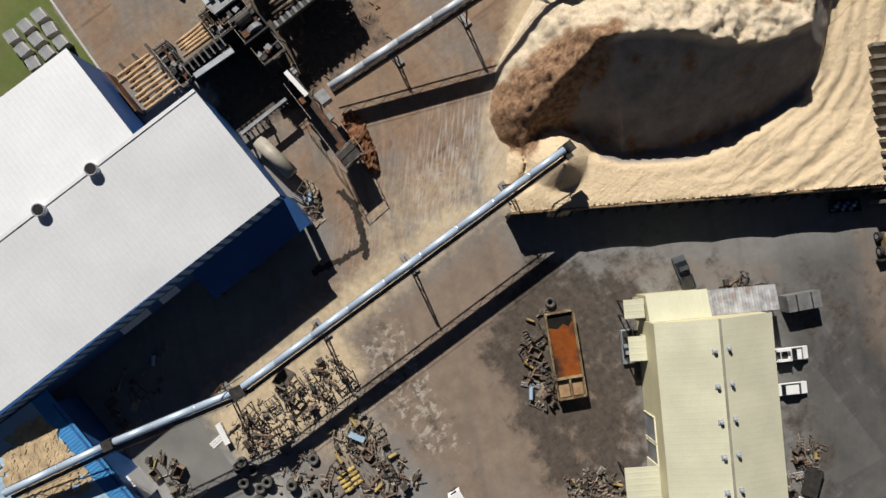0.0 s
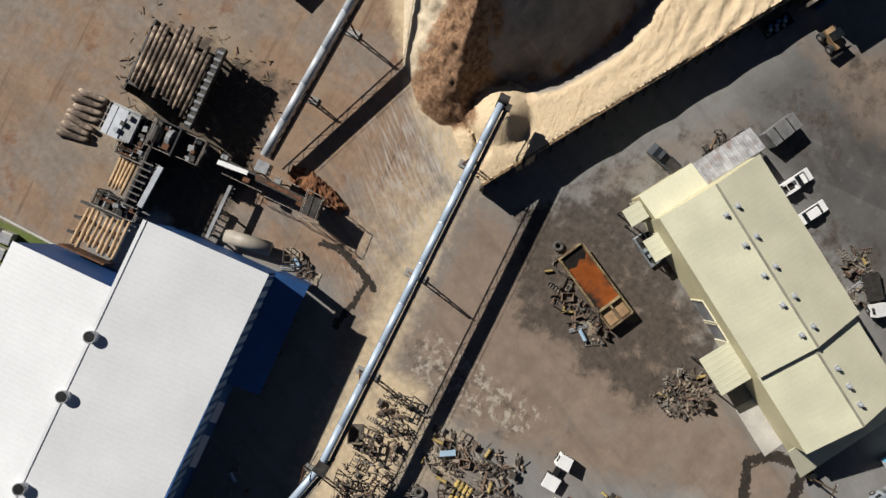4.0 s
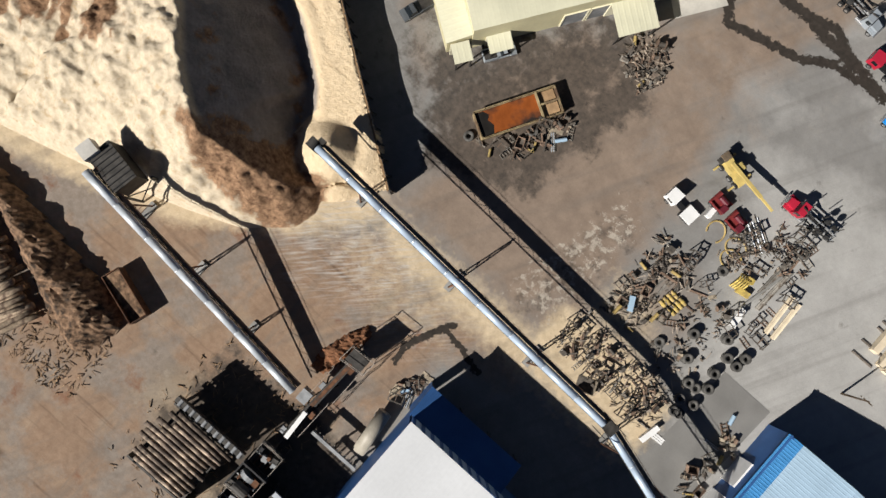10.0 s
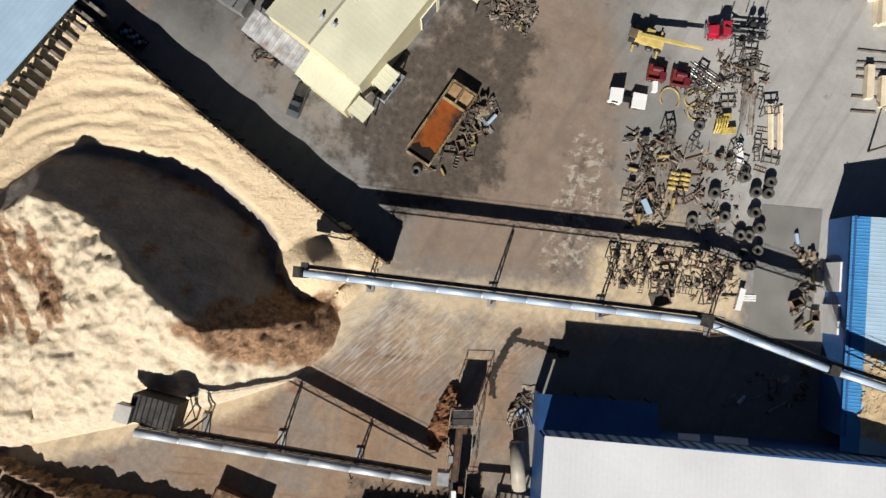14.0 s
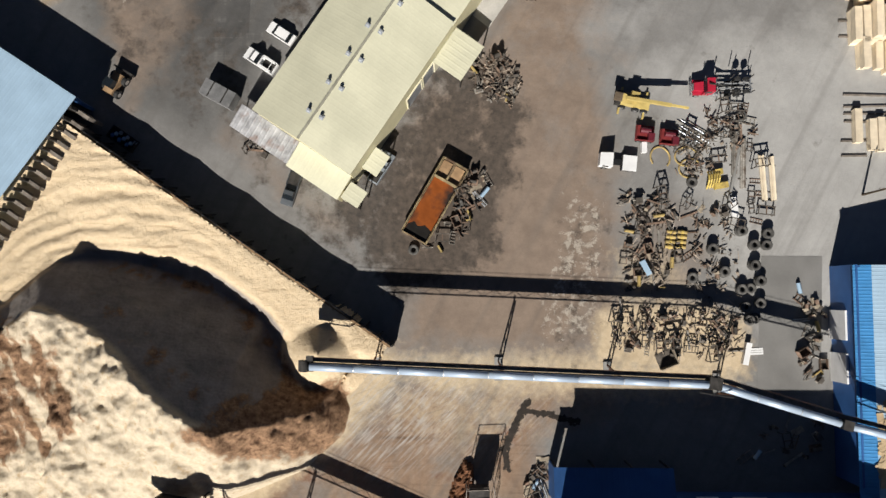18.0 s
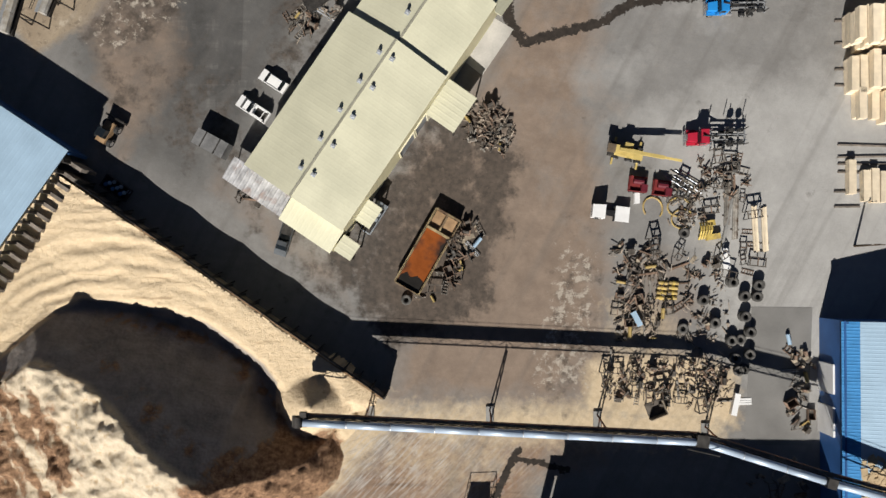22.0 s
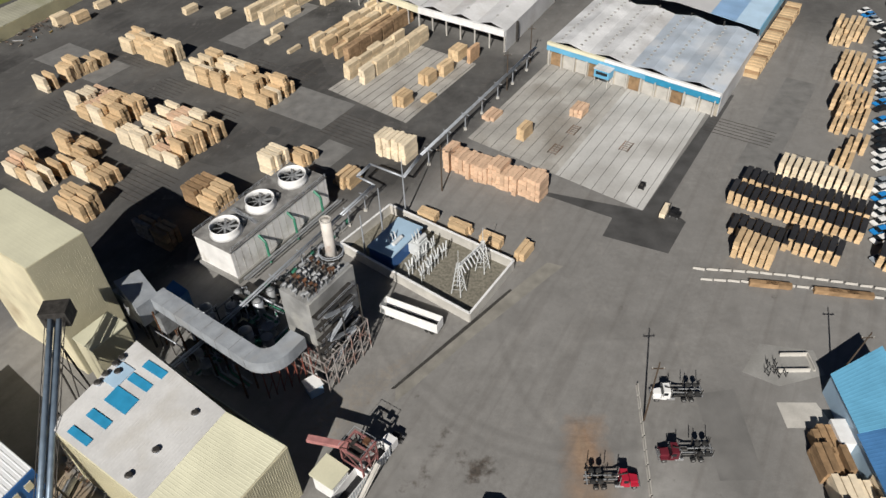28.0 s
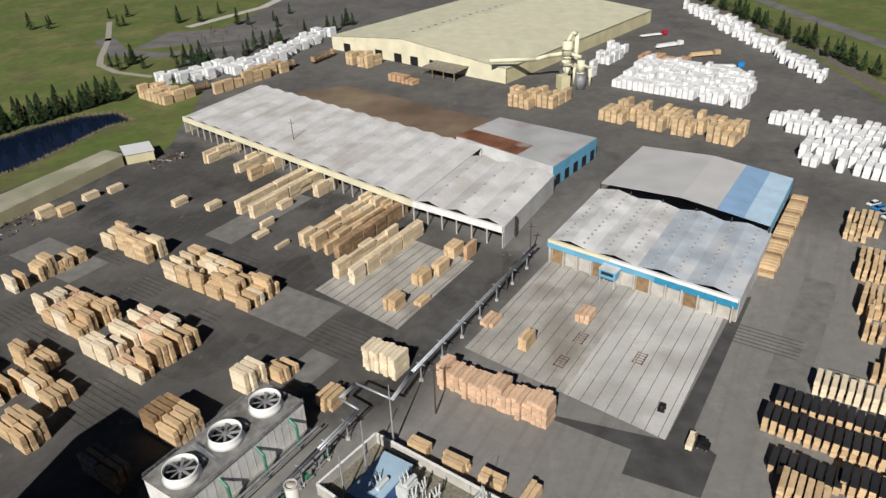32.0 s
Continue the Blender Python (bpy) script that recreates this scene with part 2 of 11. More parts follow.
def to_line(x, y, pts, closed=False):
    """Distance of points (arrays) from a line of corners."""
    best = np.full(np.shape(x), 1e9)
    for (x0, y0), (x1, y1) in zip(pts, pts[1:] + (pts[:1] if closed else [])):
        dx, dy = x1 - x0, y1 - y0
        t = np.clip(((x - x0) * dx + (y - y0) * dy) / (dx * dx + dy * dy + 1e-9), 0, 1)
        best = np.minimum(best, np.hypot(x - x0 - t * dx, y - y0 - t * dy))
    return best


def fbm(x, y, s, seed=0.0, octaves=3):
    f = np.vectorize(lambda a, b: noise.fractal((a * s, b * s, seed), 0.9, 2.0, octaves))
    return f(x, y)


def soft_in(x, y, poly, edge):
    """1 inside an outline, fading to 0 over edge metres at its border."""
    d = to_line(x, y, poly, True)
    return np.clip(0.5 + np.where(inside(x, y, poly), d, -d) / edge, 0, 1)


# ---- ground ----
POND = [(-150, 386), (-160, 378), (-168, 352), (-176, 330), (-196, 300), (-240, 285), (-245, 330), (-215, 352), (-200, 378), (-182, 396), (-165, 400)]
MEADOW = [(-120, 344), (-136, 352), (-150, 335), (-176, 300), (-200, 270), (-420, 150), (-900, 200), (-900, 900), (-150, 1200), (-150, 640), (-170, 560), (-160, 470), (-128, 425)]
VERGE = [(206, 330), (212, 460), (197, 545), (185, 660), (150, 1000), (1200, 1000), (1200, 100), (260, 180), (215, 270)]
SW_GRASS = [(26.6, -62), (26.4, -80), (20, -84), (12, -83.5), (7, -88), (-20, -130), (80, -130), (80, -62)]


def ground_lines(lo, hi, step, mid, midstep, far):
    inner = np.arange(lo, hi + 0.1, step)
    left = [lo]
    right = [hi]
    s = midstep
    while left[-1] > -far:
        left.append(left[-1] - s)
        if left[-1] < mid[0]:
            s *= 1.35
    s = midstep
    while right[-1] < far:
        right.append(right[-1] + s)
        if right[-1] > mid[1]:
            s *= 1.35
    return np.array(left[:0:-1] + list(inner) + right[1:])


gx = ground_lines(-78, 104, 0.6, (-330, 300), 4.0, 3200)
gy = ground_lines(-78, 126, 0.6, (-120, 640), 4.0, 3200)
GX, GY = np.meshgrid(gx, gy)
GZ = np.zeros_like(GX)
pond_d = np.where(inside(GX, GY, POND), to_line(GX, GY, POND, True), 0)
GZ -= np.clip(pond_d * 0.5, 0, 2.5)
dirt = np.maximum.reduce([
    soft_in(GX, GY, [(-90, -42), (-54, -38), (-30, -30), (-12, -20), (-2, -14), (26, -13), (26, -20), (14, -24), (15, -34), (15, -62), (27, -62), (27, -82), (-20, -120), (-200, -120), (-200, -42)], 7),
    0.72 * soft_in(GX, GY, [(6, -12), (28, -12), (28, 20), (23, 40), (30, 60), (33, 108), (25, 108), (16, 62), (4, 40), (-6, 0)], 7),
    0.95 * soft_in(GX, GY, [(-8, -12), (22, -12), (27, 6), (18, 30), (-4, 32), (-12, 10), (-7, -2)], 14),
    0.8 * soft_in(GX, GY, [(-20, -34), (4, -28), (14, -20), (8, -14), (-8, -20), (-16, -24)], 9),
    0.45 * soft_in(GX, GY, [(12, 30), (32, 34), (30, 50), (30, 62), (20, 82), (8, 70), (10, 58)], 12),
    0.62 * soft_in(GX, GY, [(-60, 50), (-54, 60), (-43, 62), (-41, 42), (-46, 30), (-52, 26), (-55, 36)], 8),
    0.5 * soft_in(GX, GY, [(-40, 22), (-28, 12), (-14, 2), (-12, 8), (-24, 18), (-36, 28)], 6),
    0.75 * soft_in(GX, GY, [(26, 0), (44, -4), (48, -13), (30, -13), (24, -8)], 7),
    0.5 * soft_in(GX, GY, [(27, 14), (40, 14), (44, 2), (40, -4), (26, -2)], 8),
    0.6 * soft_in(GX, GY, [(28, -110), (-30, -110), (-60, -70), (-14, -48), (14, -44)], 10),
    0.5 * soft_in(GX, GY, [(0, 66), (12, 70), (16, 86), (4, 92), (-4, 76)], 8),
])
tan = np.maximum.reduce([
    soft_in(GX, GY, [(-66, 98), (-32, 75), (-36, 69.5), (-48, 62.5), (-58.5, 48.5), (-66, 44), (-80, 60), (-80, 95)], 4),
    0.4 * soft_in(GX, GY, [(-26, 112), (-2, 128), (6, 130), (-6, 112), (-18, 98), (-24, 98)], 8),
    0.5 * soft_in(GX, GY, [(26, 60), (32, 62), (32, 92), (26, 92)], 6),
    0.6 * soft_in(GX, GY, [(14, -75), (-20, -60), (-18, -50), (2, -44), (14, -40)], 10),
])
dust = np.maximum.reduce([
    soft_in(GX, GY, [(-24, -10), (-8, -10), (-6, -15), (-14, -24), (-22, -22)], 5),
    1.25 * soft_in(GX, GY, [(-10, -12.0), (26, -11.5), (45, -12), (45, -17.5), (16, -17.5), (-2, -18)], 7),
    0.6 * soft_in(GX, GY, [(-10, -14), (14, -14), (14, -24), (2, -28), (-12, -22)], 9),
    1.4 * soft_in(GX, GY, [(23, -13), (47, -14.5), (47, -6), (40, -4), (30, -3.4), (23.5, -5)], 5),
    0.62 * soft_in(GX, GY, [(25, 6), (37, 6), (44, -13), (26, -13)], 6),
    soft_in(GX, GY, [(-66, -48), (-30, -36), (-14, -24), (-16, -18), (-30, -28), (-50, -38), (-66, -40)], 3),
])
wet = np.zeros_like(GX)
for pts, w in (
    ([(10.6, 55.1), (16.3, 55.3), (22.0, 55.9), (27.7, 55.2), (34.3, 55.0), (39.9, 54.0)], 0.8),
    ([(10.5, 50.2), (13.2, 46.3), (18.8, 48.0), (25.5, 49.7), (30.3, 52.7), (39.0, 54.2)], 0.65),
    ([(10.5, 55.0), (10.6, 50.0)], 0.7), ([(22.0, 56.0), (27.0, 57.5), (33.0, 55.0)], 0.65),
    ([(12.5, -18.8), (10.7, -22.4), (9.0, -26.2), (9.5, -29)], 0.48), ([(11.7, -20.1), (15.8, -20.7), (20.4, -22.0)], 0.4),
):
    wet = np.maximum(wet, np.clip(1.25 - to_line(GX, GY, pts) / (1.75 * w), 0, 1))
oil_shade = np.maximum.reduce([
    0.75 * soft_in(GX, GY, [(4.7, 99.5), (10.3, 99.3), (13.0, 95.0), (6.9, 94.2)], 3),
    0.42 * soft_in(GX, GY, [(-6, 92), (-2, 100), (2.4, 106), (7.1, 111), (5.5, 103.5), (0.0, 92.6)], 3),
    1.0 * soft_in(GX, GY, [(-20, 12), (-9, 24), (-1, 36), (8, 37), (13, 27), (10, 14), (8, 3), (-8, -4)], 5),
    # debarker: dark soil plus the machines' shade put into the ground colour
    1.2 * soft_in(GX, GY, [(-11, -52), (-11, -44), (4, -43), (17, -45), (16, -58), (2, -62), (-12, -66)], 5),
    0.6 * soft_in(GX, GY, [(-22, 40), (-14, 58), (-4, 68), (-8, 72), (-26, 56), (-32, 38)], 6),
    0.7 * soft_in(GX, GY, [(-26, 8), (-10, 0), (-6, 2), (-14, 12), (-22, 16)], 8),
    0.62 * soft_in(GX, GY, [(-50, 34), (-30, 18), (-14, 4), (-10, 8), (-26, 24), (-34, 40), (-46, 44)], 10),
    0.48 * soft_in(GX, GY, [(-58, 44), (-50, 56), (-43, 50), (-46, 34), (-52, 28)], 8),
    0.42 * soft_in(GX, GY, [(-34, 40), (-26, 30), (-40, 22), (-50, 32), (-40, 50)], 12),
    0.45 * soft_in(GX, GY, [(15, -12), (25, -11), (26, 10), (25, 20), (19, 14), (16, 2)], 6),
    0.7 * soft_in(GX, GY, [(-60, 47), (-53, 42), (-42, 50), (-33, 62), (-36, 70), (-48, 63)], 6),
    0.5 * soft_in(GX, GY, [(-30, 84), (-18, 92), (-16, 84), (-28, 76)], 6),
])
pale = np.maximum.reduce([
    0.75 * soft_in(GX, GY, [(-14, -13), (10, -15), (8, -22), (-4, -28), (-13, -25)], 7),
    0.95 * soft_in(GX, GY, [(12, -11), (25, -11), (26, 3), (27, 14), (18, 16), (15, 3)], 6),
    0.85 * soft_in(GX, GY, [(-60, 47), (-53, 42), (-42, 50), (-33, 62), (-36, 70), (-48, 63)], 5),
    0.45 * soft_in(GX, GY, [(0, 28), (6, 26), (10, 18), (6, 12), (-2, 24)], 5),
])
newer = np.maximum.reduce([
    soft_in(GX, GY, [(-300, 138), (-64, 138), (-40, 165), (-6, 176), (34, 240), (10, 262), (-110, 356), (-300, 400)], 18),
    0.62 * soft_in(GX, GY, [(-300, 395), (-110, 350), (24, 246), (60, 290), (125, 250), (330, 230), (330, 700), (-300, 700)], 22),
    0.24 * soft_in(GX, GY, [(-30, 172), (4, 172), (10, 138), (22, 126), (60, 118), (62, 128), (330, 120), (330, 250), (60, 300), (20, 250)], 26),
    0.7 * soft_in(GX, GY, [(-62, 46), (-50, 62), (-30, 74), (-10, 90), (0, 90), (-8, 66), (-20, 50), (-30, 28), (-38, 20), (-52, 26)], 10),
    0.55 * soft_in(GX, GY, [(14, 60), (24, 100), (60, 118), (62, 96), (58, 70), (40, 100)], 20),
])
smooth_ = np.maximum.reduce([
    soft_in(GX, GY, [(44, 40), (82, 44), (82, -4), (52, -14), (44, 0), (37, 22), (30, 34)], 14),
    0.5 * soft_in(GX, GY, [(12, 62), (24, 52), (46, 46), (62, 60), (62, 108), (40, 112), (22, 100)], 16),
    0.25 * soft_in(GX, GY, [(-52, 34), (-34, 26), (-24, 50), (-8, 66), (0, 92), (-12, 92), (-30, 68)], 14),
    0.6 * soft_in(GX, GY, [(8, 40), (14, 34), (32, 38), (34, 46), (14, 46)], 8),
])
tracks = np.zeros_like(GX)
for cx_, cy_, r_, a0, a1, w_ in ((20, 24, 16, 100, 215, 0.9), (20, 24, 18.2, 95, 210, 0.8), (24, 30, 22, 130, 250, 0.8), (-16, -60, 34, 40, 80, 0.8), (-16, -60, 36.4, 38, 82, 0.8), (-30, -14, 30, -40, 10, 1.0), (4, 110, 34, -80, -10, 0.9), (4, 110, 37, -78, -5, 0.9), (30, 140, 40, 200, 300, 1.0), (30, 140, 43, 198, 296, 1.0), (60, 130, 46, 150, 235, 1.0), (40, 190, 60, 230, 290, 1.2), (40, 190, 64, 228, 292, 1.2), (52, 100, 36, 62, 122, 0.5), (52, 100, 36, 64, 118, 0.4)):
    ang = np.degrees(np.arctan2(GY - cy_, GX - cx_))
    ang = np.where(ang < a0, ang + 360, ang)
    near = np.clip(1.3 - np.abs(np.hypot(GX - cx_, GY - cy_) - r_) / w_, 0, 1)
    tracks = np.maximum(tracks, near * (ang < a1))
scrape = np.maximum.reduce([
    soft_in(GX, GY, [(-16, -17), (-10, -13), (6, -15), (8, -20), (-2, -27), (-11, -30), (-17, -26)], 6),
    0.5 * soft_in(GX, GY, [(6, -15), (16, -17), (15, -24), (2, -30), (-6, -28)], 6),
])
grass = np.maximum.reduce([soft_in(GX, GY, p, 3) for p in (MEADOW, VERGE, SW_GRASS)])
far = np.hypot(GX, GY - 250) > 900
grass = np.maximum(grass, far * 1.0)
grass *= pond_d < 0.6

me = bpy.data.meshes.new("ground")
ny, nx = GX.shape
idx = np.arange(ny * nx).reshape(ny, nx)
quads = np.stack([idx[:-1, :-1], idx[:-1, 1:], idx[1:, 1:], idx[1:, :-1]], -1).reshape(-1, 4)
me.vertices.add(ny * nx)
me.vertices.foreach_set("co", np.stack([GX, GY, GZ], -1).ravel())
me.loops.add(quads.size)
me.loops.foreach_set("vertex_index", quads.ravel())
me.polygons.add(len(quads))
me.polygons.foreach_set("loop_start", np.arange(0, quads.size, 4))
me.update()
for key, chans in (("zone_a", (dirt, dust, wet)), ("zone_b", (grass, pale, tan)), ("zone_c", (newer, smooth_, tracks)), ("zone_d", (oil_shade, np.maximum(soft_in(GX, GY, [(-12, -12), (50, -20), (60, 60), (20, 100), (-20, 60)], 10), soft_in(GX, GY, [(-66, 40), (-56, 66), (-36, 66), (-10, 10), (-16, -4), (-50, 18)], 6)), scrape))):
    a = me.color_attributes.new(key, "FLOAT_COLOR", "POINT")
    a.data.foreach_set("color", np.stack([*chans, np.ones_like(GX)], -1).ravel())


def ground_material():
    m = bpy.data.materials.new("yard_ground")
    m.use_nodes = True
    n, l = m.node_tree.nodes, m.node_tree.links
    b = n["Principled BSDF"]
    b.inputs["Specular IOR Level"].default_value = 0.2
    geo = n.new("ShaderNodeNewGeometry")

    def noise_tex(s, detail=5.0, stretch=None):
        t = n.new("ShaderNodeTexNoise")
        t.inputs["Scale"].default_value, t.inputs["Detail"].default_value = s, max(detail, 8.0)
        t.inputs["Roughness"].default_value = 0.68
        src = geo.outputs["Position"]
        if stretch:
            mp = n.new("ShaderNodeMapping")
            mp.inputs["Scale"].default_value, mp.inputs["Rotation"].default_value = stretch[0], (0, 0, radians(stretch[1]))
            l.new(src, mp.inputs["Vector"])
            src = mp.outputs[0]
        l.new(src, t.inputs["Vector"])
        return t.outputs["Fac"]

    def scrape_tex(s, deg, long_):
        t = n.new("ShaderNodeTexNoise")
        t.inputs["Scale"].default_value, t.inputs["Detail"].default_value = s, 9.0
        mp = n.new("ShaderNodeMapping")
        mp.vector_type = "TEXTURE"
        mp.inputs["Scale"].default_value, mp.inputs["Rotation"].default_value = (long_, 1, 1), (0, 0, radians(deg))
        l.new(geo.outputs["Position"], mp.inputs["Vector"])
        l.new(mp.outputs[0], t.inputs["Vector"])
        return t.outputs["Fac"]

    def maths(op, a, c=0.0):
        x = n.new("ShaderNodeMath")
        x.operation = op
        for s, v in ((x.inputs[0], a), (x.inputs[1], c)):
            if isinstance(v, (int, float)):
                s.default_value = v
            else:
                l.new(v, s)
        return x.outputs[0]

    def mix(f, a, c):
        x = n.new("ShaderNodeMix")
        x.data_type = "RGBA"
        for s, v in ((x.inputs[0], f), (x.inputs[6], a), (x.inputs[7], c)):
            if isinstance(v, (int, float)):
                s.default_value = v
            elif isinstance(v, tuple):
                s.default_value = (*v, 1)
            else:
                l.new(v, s)
        return x.outputs[2]

    def step(f, lo, hi):
        r = n.new("ShaderNodeMapRange")
        r.inputs[1].default_value, r.inputs[2].default_value = lo, hi
        l.new(f, r.inputs[0])
        return r.outputs[0]

    chan = []
    for key in ("zone_a", "zone_b", "zone_c", "zone_d"):
        at = n.new("ShaderNodeAttribute")
        at.attribute_name = key
        sp = n.new("ShaderNodeSeparateColor")
        l.new(at.outputs["Color"], sp.inputs[0])
        chan += sp.outputs[:3]
    dirt_, dust_, wet_, grass_, pale_, tan_, newer_, smooth__, tracks_, oil_shade_, plain_, scrape_ = chan[:12]
    big, mid, fine, grit = noise_tex(0.03), noise_tex(0.16, 6), noise_tex(0.9, 6), noise_tex(6.0, 3)
    drag = noise_tex(0.5, 5, ((1.0, 0.08, 1), 32))
    drag2 = noise_tex(0.5, 5, ((0.06, 1.0, 1), 8))

    def zone(c, tex, spread, lo=0.42, hi=0.6):
        return step(maths("ADD", c, maths("MULTIPLY", maths("SUBTRACT", tex, 0.5), spread)), lo, hi)

    asphalt = mix(step(mid, 0.3, 0.7), (0.20, 0.195, 0.187), (0.255, 0.248, 0.236))
    asphalt = mix(step(big, 0.4, 0.62), asphalt, mix(step(fine, 0.3, 0.7), (0.185, 0.178, 0.168), (0.245, 0.24, 0.23)))
    asphalt = mix(step(maths("MULTIPLY", drag, drag2), 0.30, 0.42), asphalt, (0.25, 0.24, 0.225))
    soil = mix(step(fine, 0.3, 0.7), (0.225, 0.148, 0.10), (0.31, 0.217, 0.15))
    soil = mix(step(mid, 0.5, 0.68), soil, (0.32, 0.24, 0.17))
    soil = mix(step(drag, 0.52, 0.7), soil, (0.22, 0.17, 0.13))
    soil = mix(step(drag2, 0.55, 0.68), soil, (0.135, 0.088, 0.06))
    soil = mix(step(noise_tex(0.06, 9), 0.46, 0.56), soil, mix(step(fine, 0.35, 0.65), (0.205, 0.168, 0.138), (0.275, 0.232, 0.195)))
    soil = mix(step(noise_tex(0.11, 10), 0.58, 0.66), soil, (0.19, 0.098, 0.06))
    soil = mix(plain_, soil, mix(step(noise_tex(0.3, 9), 0.35, 0.65), (0.205, 0.157, 0.123), (0.27, 0.209, 0.162)))
    clay = mix(step(mid, 0.35, 0.65), (0.26, 0.205, 0.145), (0.36, 0.295, 0.215))
    clay = mix(step(fine, 0.52, 0.68), clay, (0.17, 0.135, 0.10))
    clay = mix(step(noise_tex(0.35, 8), 0.58, 0.66), clay, (0.43, 0.37, 0.29))
    sawdust = mix(step(fine, 0.3, 0.7), (0.47, 0.37, 0.245), (0.63, 0.515, 0.355))
    deposit = mix(step(grit, 0.3, 0.7), (0.38, 0.34, 0.285), (0.50, 0.45, 0.38))
    turf = mix(step(mid, 0.3, 0.7), (0.075, 0.115, 0.028), (0.125, 0.165, 0.045))
    turf = mix(step(big, 0.45, 0.65), turf, (0.175, 0.175, 0.07))
    turf = mix(step(noise_tex(0.05, 9), 0.5, 0.62), turf, (0.115, 0.115, 0.05))
    lane = mix(step(fine, 0.25, 0.75), (0.345, 0.34, 0.327), (0.39, 0.382, 0.365))
    asphalt = mix(zone(smooth__, mid, 0.8, 0.3, 0.8), asphalt, lane)
    patch = n.new("ShaderNodeTexVoronoi")
    patch.inputs["Scale"].default_value = 0.045
    l.new(geo.outputs["Position"], patch.inputs["Vector"])
    dk_ = n.new("ShaderNodeSeparateColor")
    l.new(patch.outputs["Color"], dk_.inputs[0])
    black = mix(dk_.outputs[0], (0.052, 0.051, 0.05), (0.088, 0.086, 0.083))
    black = mix(step(big, 0.45, 0.62), black, (0.115, 0.113, 0.109))
    black = mix(step(maths("MULTIPLY", drag, drag2), 0.31, 0.46), black, (0.165, 0.16, 0.152))
    asphalt = mix(zone(newer_, mid, 0.5, 0.2, 0.8), asphalt, black)
    asphalt = mix(maths("MULTIPLY", zone(tracks_, fine, 0.8, 0.3, 1.2), 0.24), asphalt, (0.09, 0.085, 0.08))
    c = mix(zone(dirt_, mid, 0.9, 0.3, 0.75), asphalt, soil)
    c = mix(zone(tan_, fine, 0.7, 0.35, 0.7), c, clay)
    c = mix(zone(dust_, noise_tex(0.7, 7), 1.2, 0.35, 1.0), c, sawdust)
    c = mix(maths("MULTIPLY", scrape_, maths("MULTIPLY", step(scrape_tex(2.6, 46, 9), 0.46, 0.72), 0.85)), c, (0.49, 0.465, 0.43))
    c = mix(maths("MULTIPLY", scrape_, maths("MULTIPLY", step(scrape_tex(2.4, 20, 14), 0.56, 0.7), 0.45)), c, (0.19, 0.16, 0.135))
    wear = maths("MULTIPLY", step(scrape_tex(0.45, 62, 22), 0.52, 0.66), 0.28)
    c = mix(maths("MULTIPLY", wear, maths("SUBTRACT", 1.0, grass_)), c, (0.125, 0.115, 0.105))
    stain = noise_tex(0.28, 9)
    c = mix(maths("MULTIPLY", zone(oil_shade_, stain, 3.0, 0.4, 0.9), 0.9), c, mix(step(fine, 0.35, 0.65), (0.045, 0.039, 0.034), (0.105, 0.084, 0.068)))
    c = mix(maths("MULTIPLY", zone(pale_, noise_tex(0.75, 10), 2.9, 0.94, 1.2), 0.8), c, deposit)
    c = mix(zone(wet_, noise_tex(1.1, 9), 2.4, 0.5, 0.6), c, mix(step(fine, 0.3, 0.7), (0.024, 0.02, 0.017), (0.05, 0.041, 0.034)))
    c = mix(zone(grass_, fine, 0.4), c, turf)
    mo = n.new("ShaderNodeMix")
    mo.data_type, mo.blend_type = "RGBA", "MULTIPLY"
    mo.inputs[0].default_value = 1.0
    l.new(c, mo.inputs[6])
    l.new(mix(step(noise_tex(0.22, 10), 0.32, 0.68), (0.88, 0.878, 0.875), (1.08, 1.08, 1.08)), mo.inputs[7])
    c = mo.outputs[2]
    speck = noise_tex(1.7, 9)
    c = mix(maths("MULTIPLY", step(speck, 0.66, 0.74), 0.45), c, (0.06, 0.055, 0.05))
    dk = n.new("ShaderNodeMix")
    dk.data_type, dk.blend_type = "RGBA", "MULTIPLY"
    dk.inputs[0].default_value = 1.0
    l.new(c, dk.inputs[6])
    l.new(mix(step(grit, 0.25, 0.75), (0.82, 0.82, 0.82), (1.08, 1.08, 1.08)), dk.inputs[7])
    l.new(dk.outputs[2], b.inputs["Base Color"])
    b.inputs["Roughness"].default_value = 0.9
    bp = n.new("ShaderNodeBump")
    bp.inputs["Strength"].default_value, bp.inputs["Distance"].default_value = 0.6, 0.08
    l.new(fine, bp.inputs["Height"])
    l.new(bp.outputs[0], b.inputs["Normal"])
    return m


me.materials.append(ground_material())
tagged(new("ground", me), "worn grey asphalt yard with brown dirt, sawdust and far grass", "ground", kind="structure")

WATER = mat("pond_water", (0.006, 0.012, 0.03), 0.06, var=0.1, scale=0.1, spec=0.5)
solid("water", Geo().prism(POND[::-1], -0.9, -0.5), WATER, "dark blue pond with still water", "pond", kind="structure")


def slab(name, pts, material, label, z=0.03):
    return solid(name, Geo().prism(pts, -0.2, z), material, label, "paving", kind="structure")


